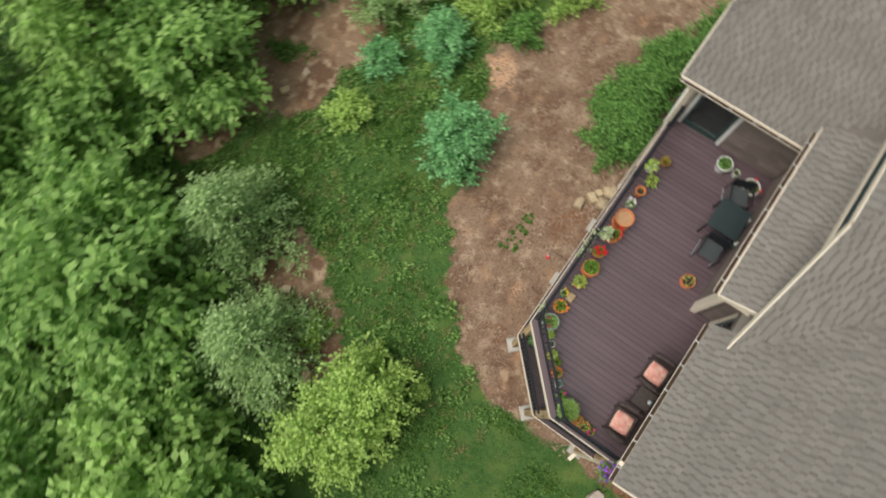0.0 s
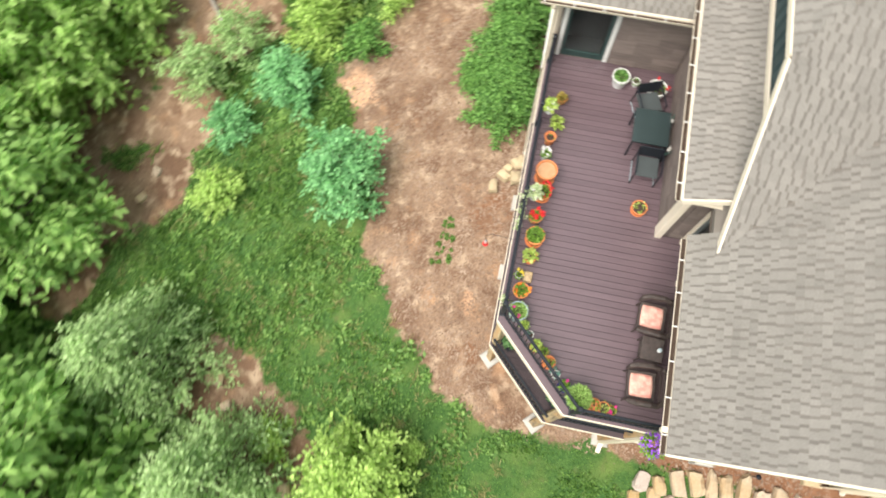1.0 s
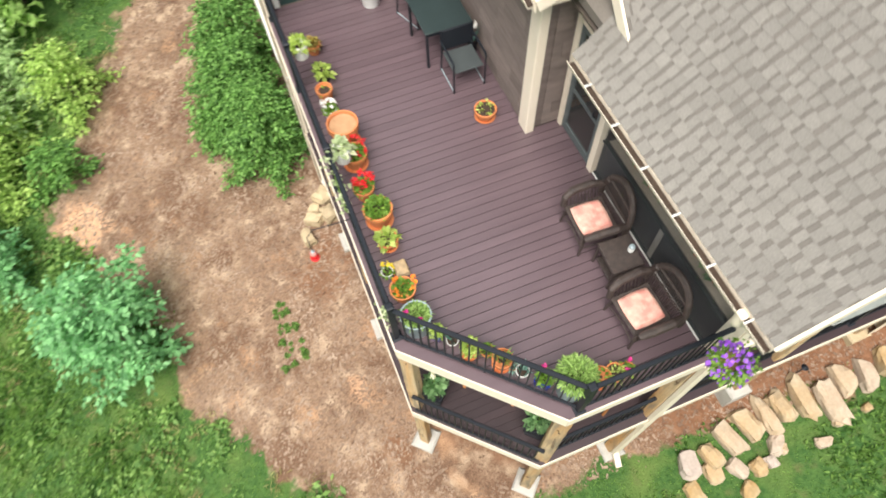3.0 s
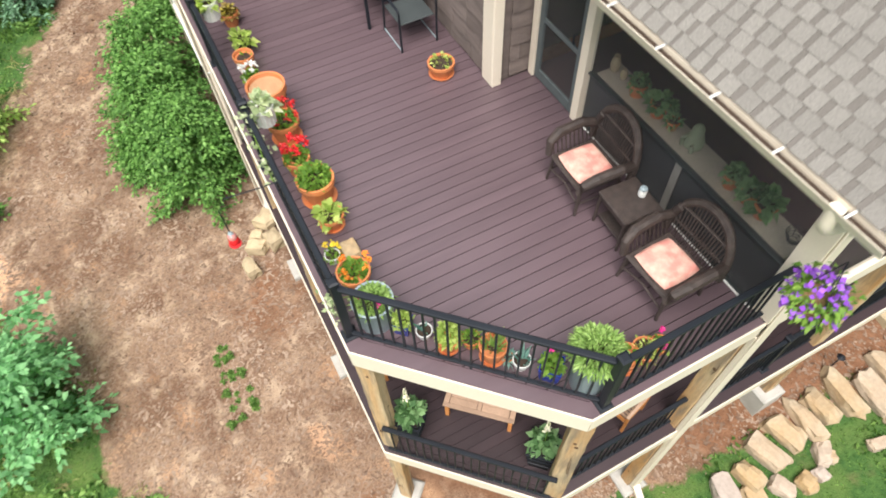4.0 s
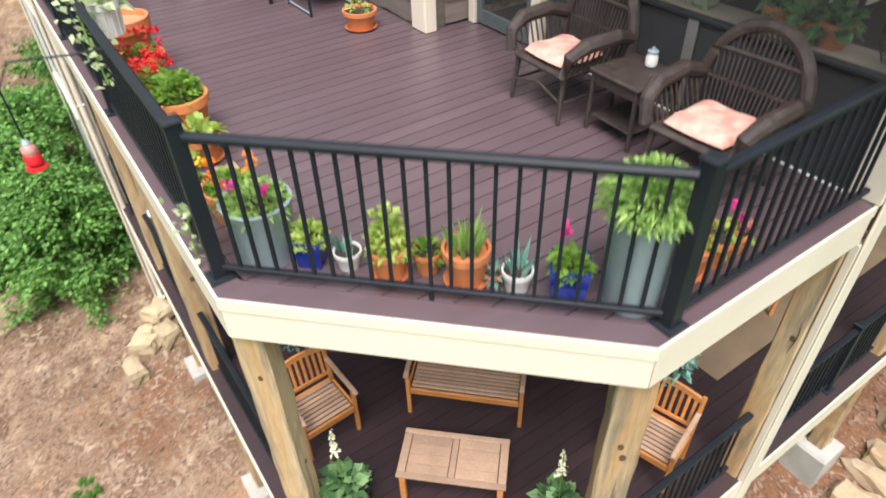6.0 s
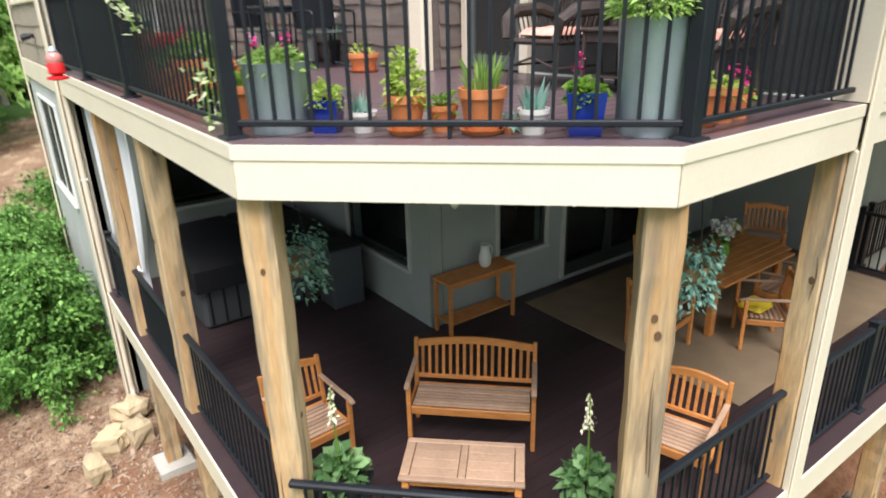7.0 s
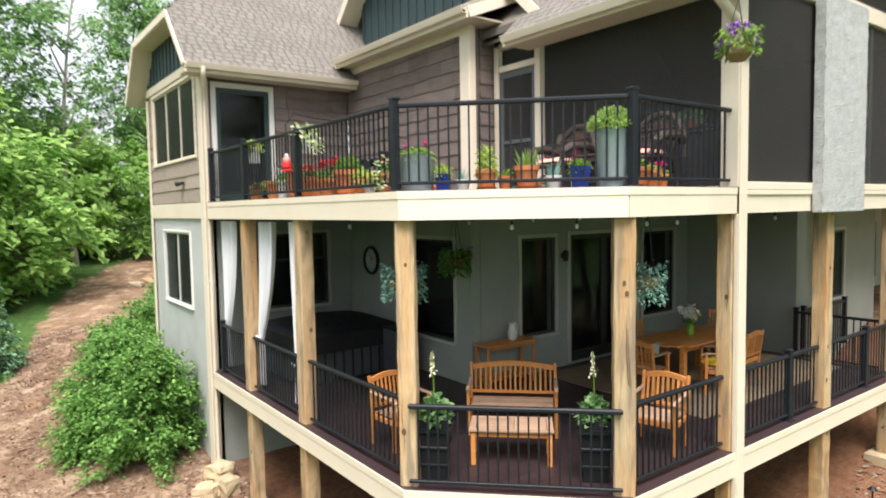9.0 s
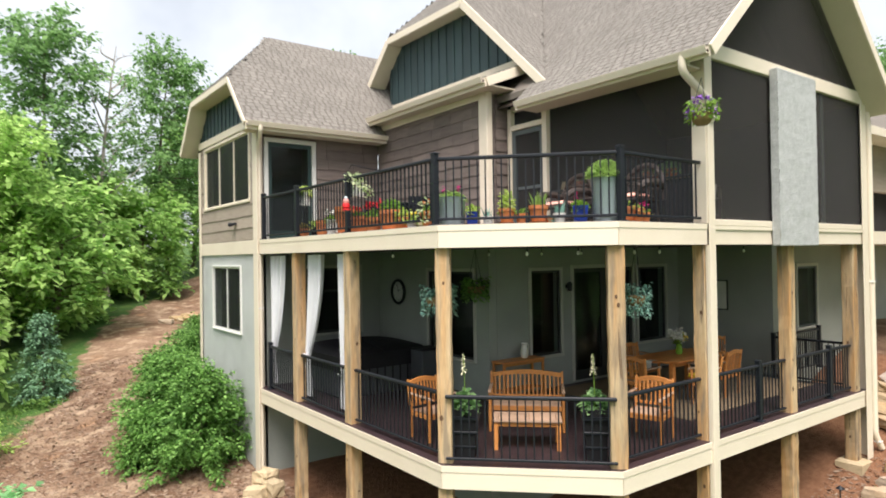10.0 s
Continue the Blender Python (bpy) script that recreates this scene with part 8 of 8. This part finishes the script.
shingles(roof, (3.4, 17, west(3.4) + 0.005), (0, -1, 0), (1, 0, SL), main_ok, 13.6, (MX - 3.4) * k)
g = 0.95
kg = math.sqrt(1 + g * g)


def gable_ok(u, v):
    """South slope of the middle gable: u runs east from its front edge, v up the slope from y = 2.9."""
    y = 2.9 + v / kg
    z = GZ - g * (GY - y)
    x = GX + u
    return y < GY and z > west(x) + 0.0 and z < CLIP + (x - GX) * 1.0


shingles(roof, (GX, 2.9, GZ - g * (GY - 2.9) + 0.005), (1, 0, 0), (0, 1, g), gable_ok, 4.1, (GY - 2.9) * kg)
shingles(roof, (GX, 2 * GY - 2.9, GZ - g * (GY - 2.9) + 0.005), (1, 0, 0), (0, -1, g), lambda u, v: gable_ok(u, v) and GZ - g * (GY - 2.9 - v / kg) > WZ - WS * abs(WY - (2 * GY - 2.9 - v / kg)) + 0.02, 4.1, (GY - 2.9) * kg)
shingles(roof, (GX, 5.484, CLIP + 0.005), (0, 1, 0), (1, 0, 1), lambda u, v: abs(u - 1.516) < 1.516 * (1 - v / 2.036), 3.032, 2.02)
shingles(roof, (2.76, 3.84, 2.965), (0, 1, 0), (1.19, 0, 0.48), lambda u, v: True, 4.6, 1.27)
kw = math.sqrt(1 + WS ** 2)


def bay_ok(u, v):
    x, z = WX + u, 2.53 + WS * v / kw
    return v / kw < WY - WE and z < WK + (x - WX) * (WZ - WK) / (1.12 - WX) and (x < 3.2 or z > west(x) - 0.02) and not (x > 2.76 and z < 2.96 + 0.4 * (x - 2.76) and v / kw > 0.3 and z < 3.4)


shingles(roof, (WX, WE, 2.535), (1, 0, 0), (0, 1, WS), bay_ok, 5.6, (WY - WE) * kw)
hl = math.hypot(1.12 - WX, WZ - WK)
shingles(roof, (WX, WC, WK + 0.005), (0, 1, 0), (1.12 - WX, 0, WZ - WK), lambda u, v: abs(u - WY + WC) < (WY - WC) * (1 - v / hl), 2 * (WY - WC), hl - 0.02)

# ---- deck boards ----
deck_boards(U, porch_edge, upper_deck, M_DECK, YB)
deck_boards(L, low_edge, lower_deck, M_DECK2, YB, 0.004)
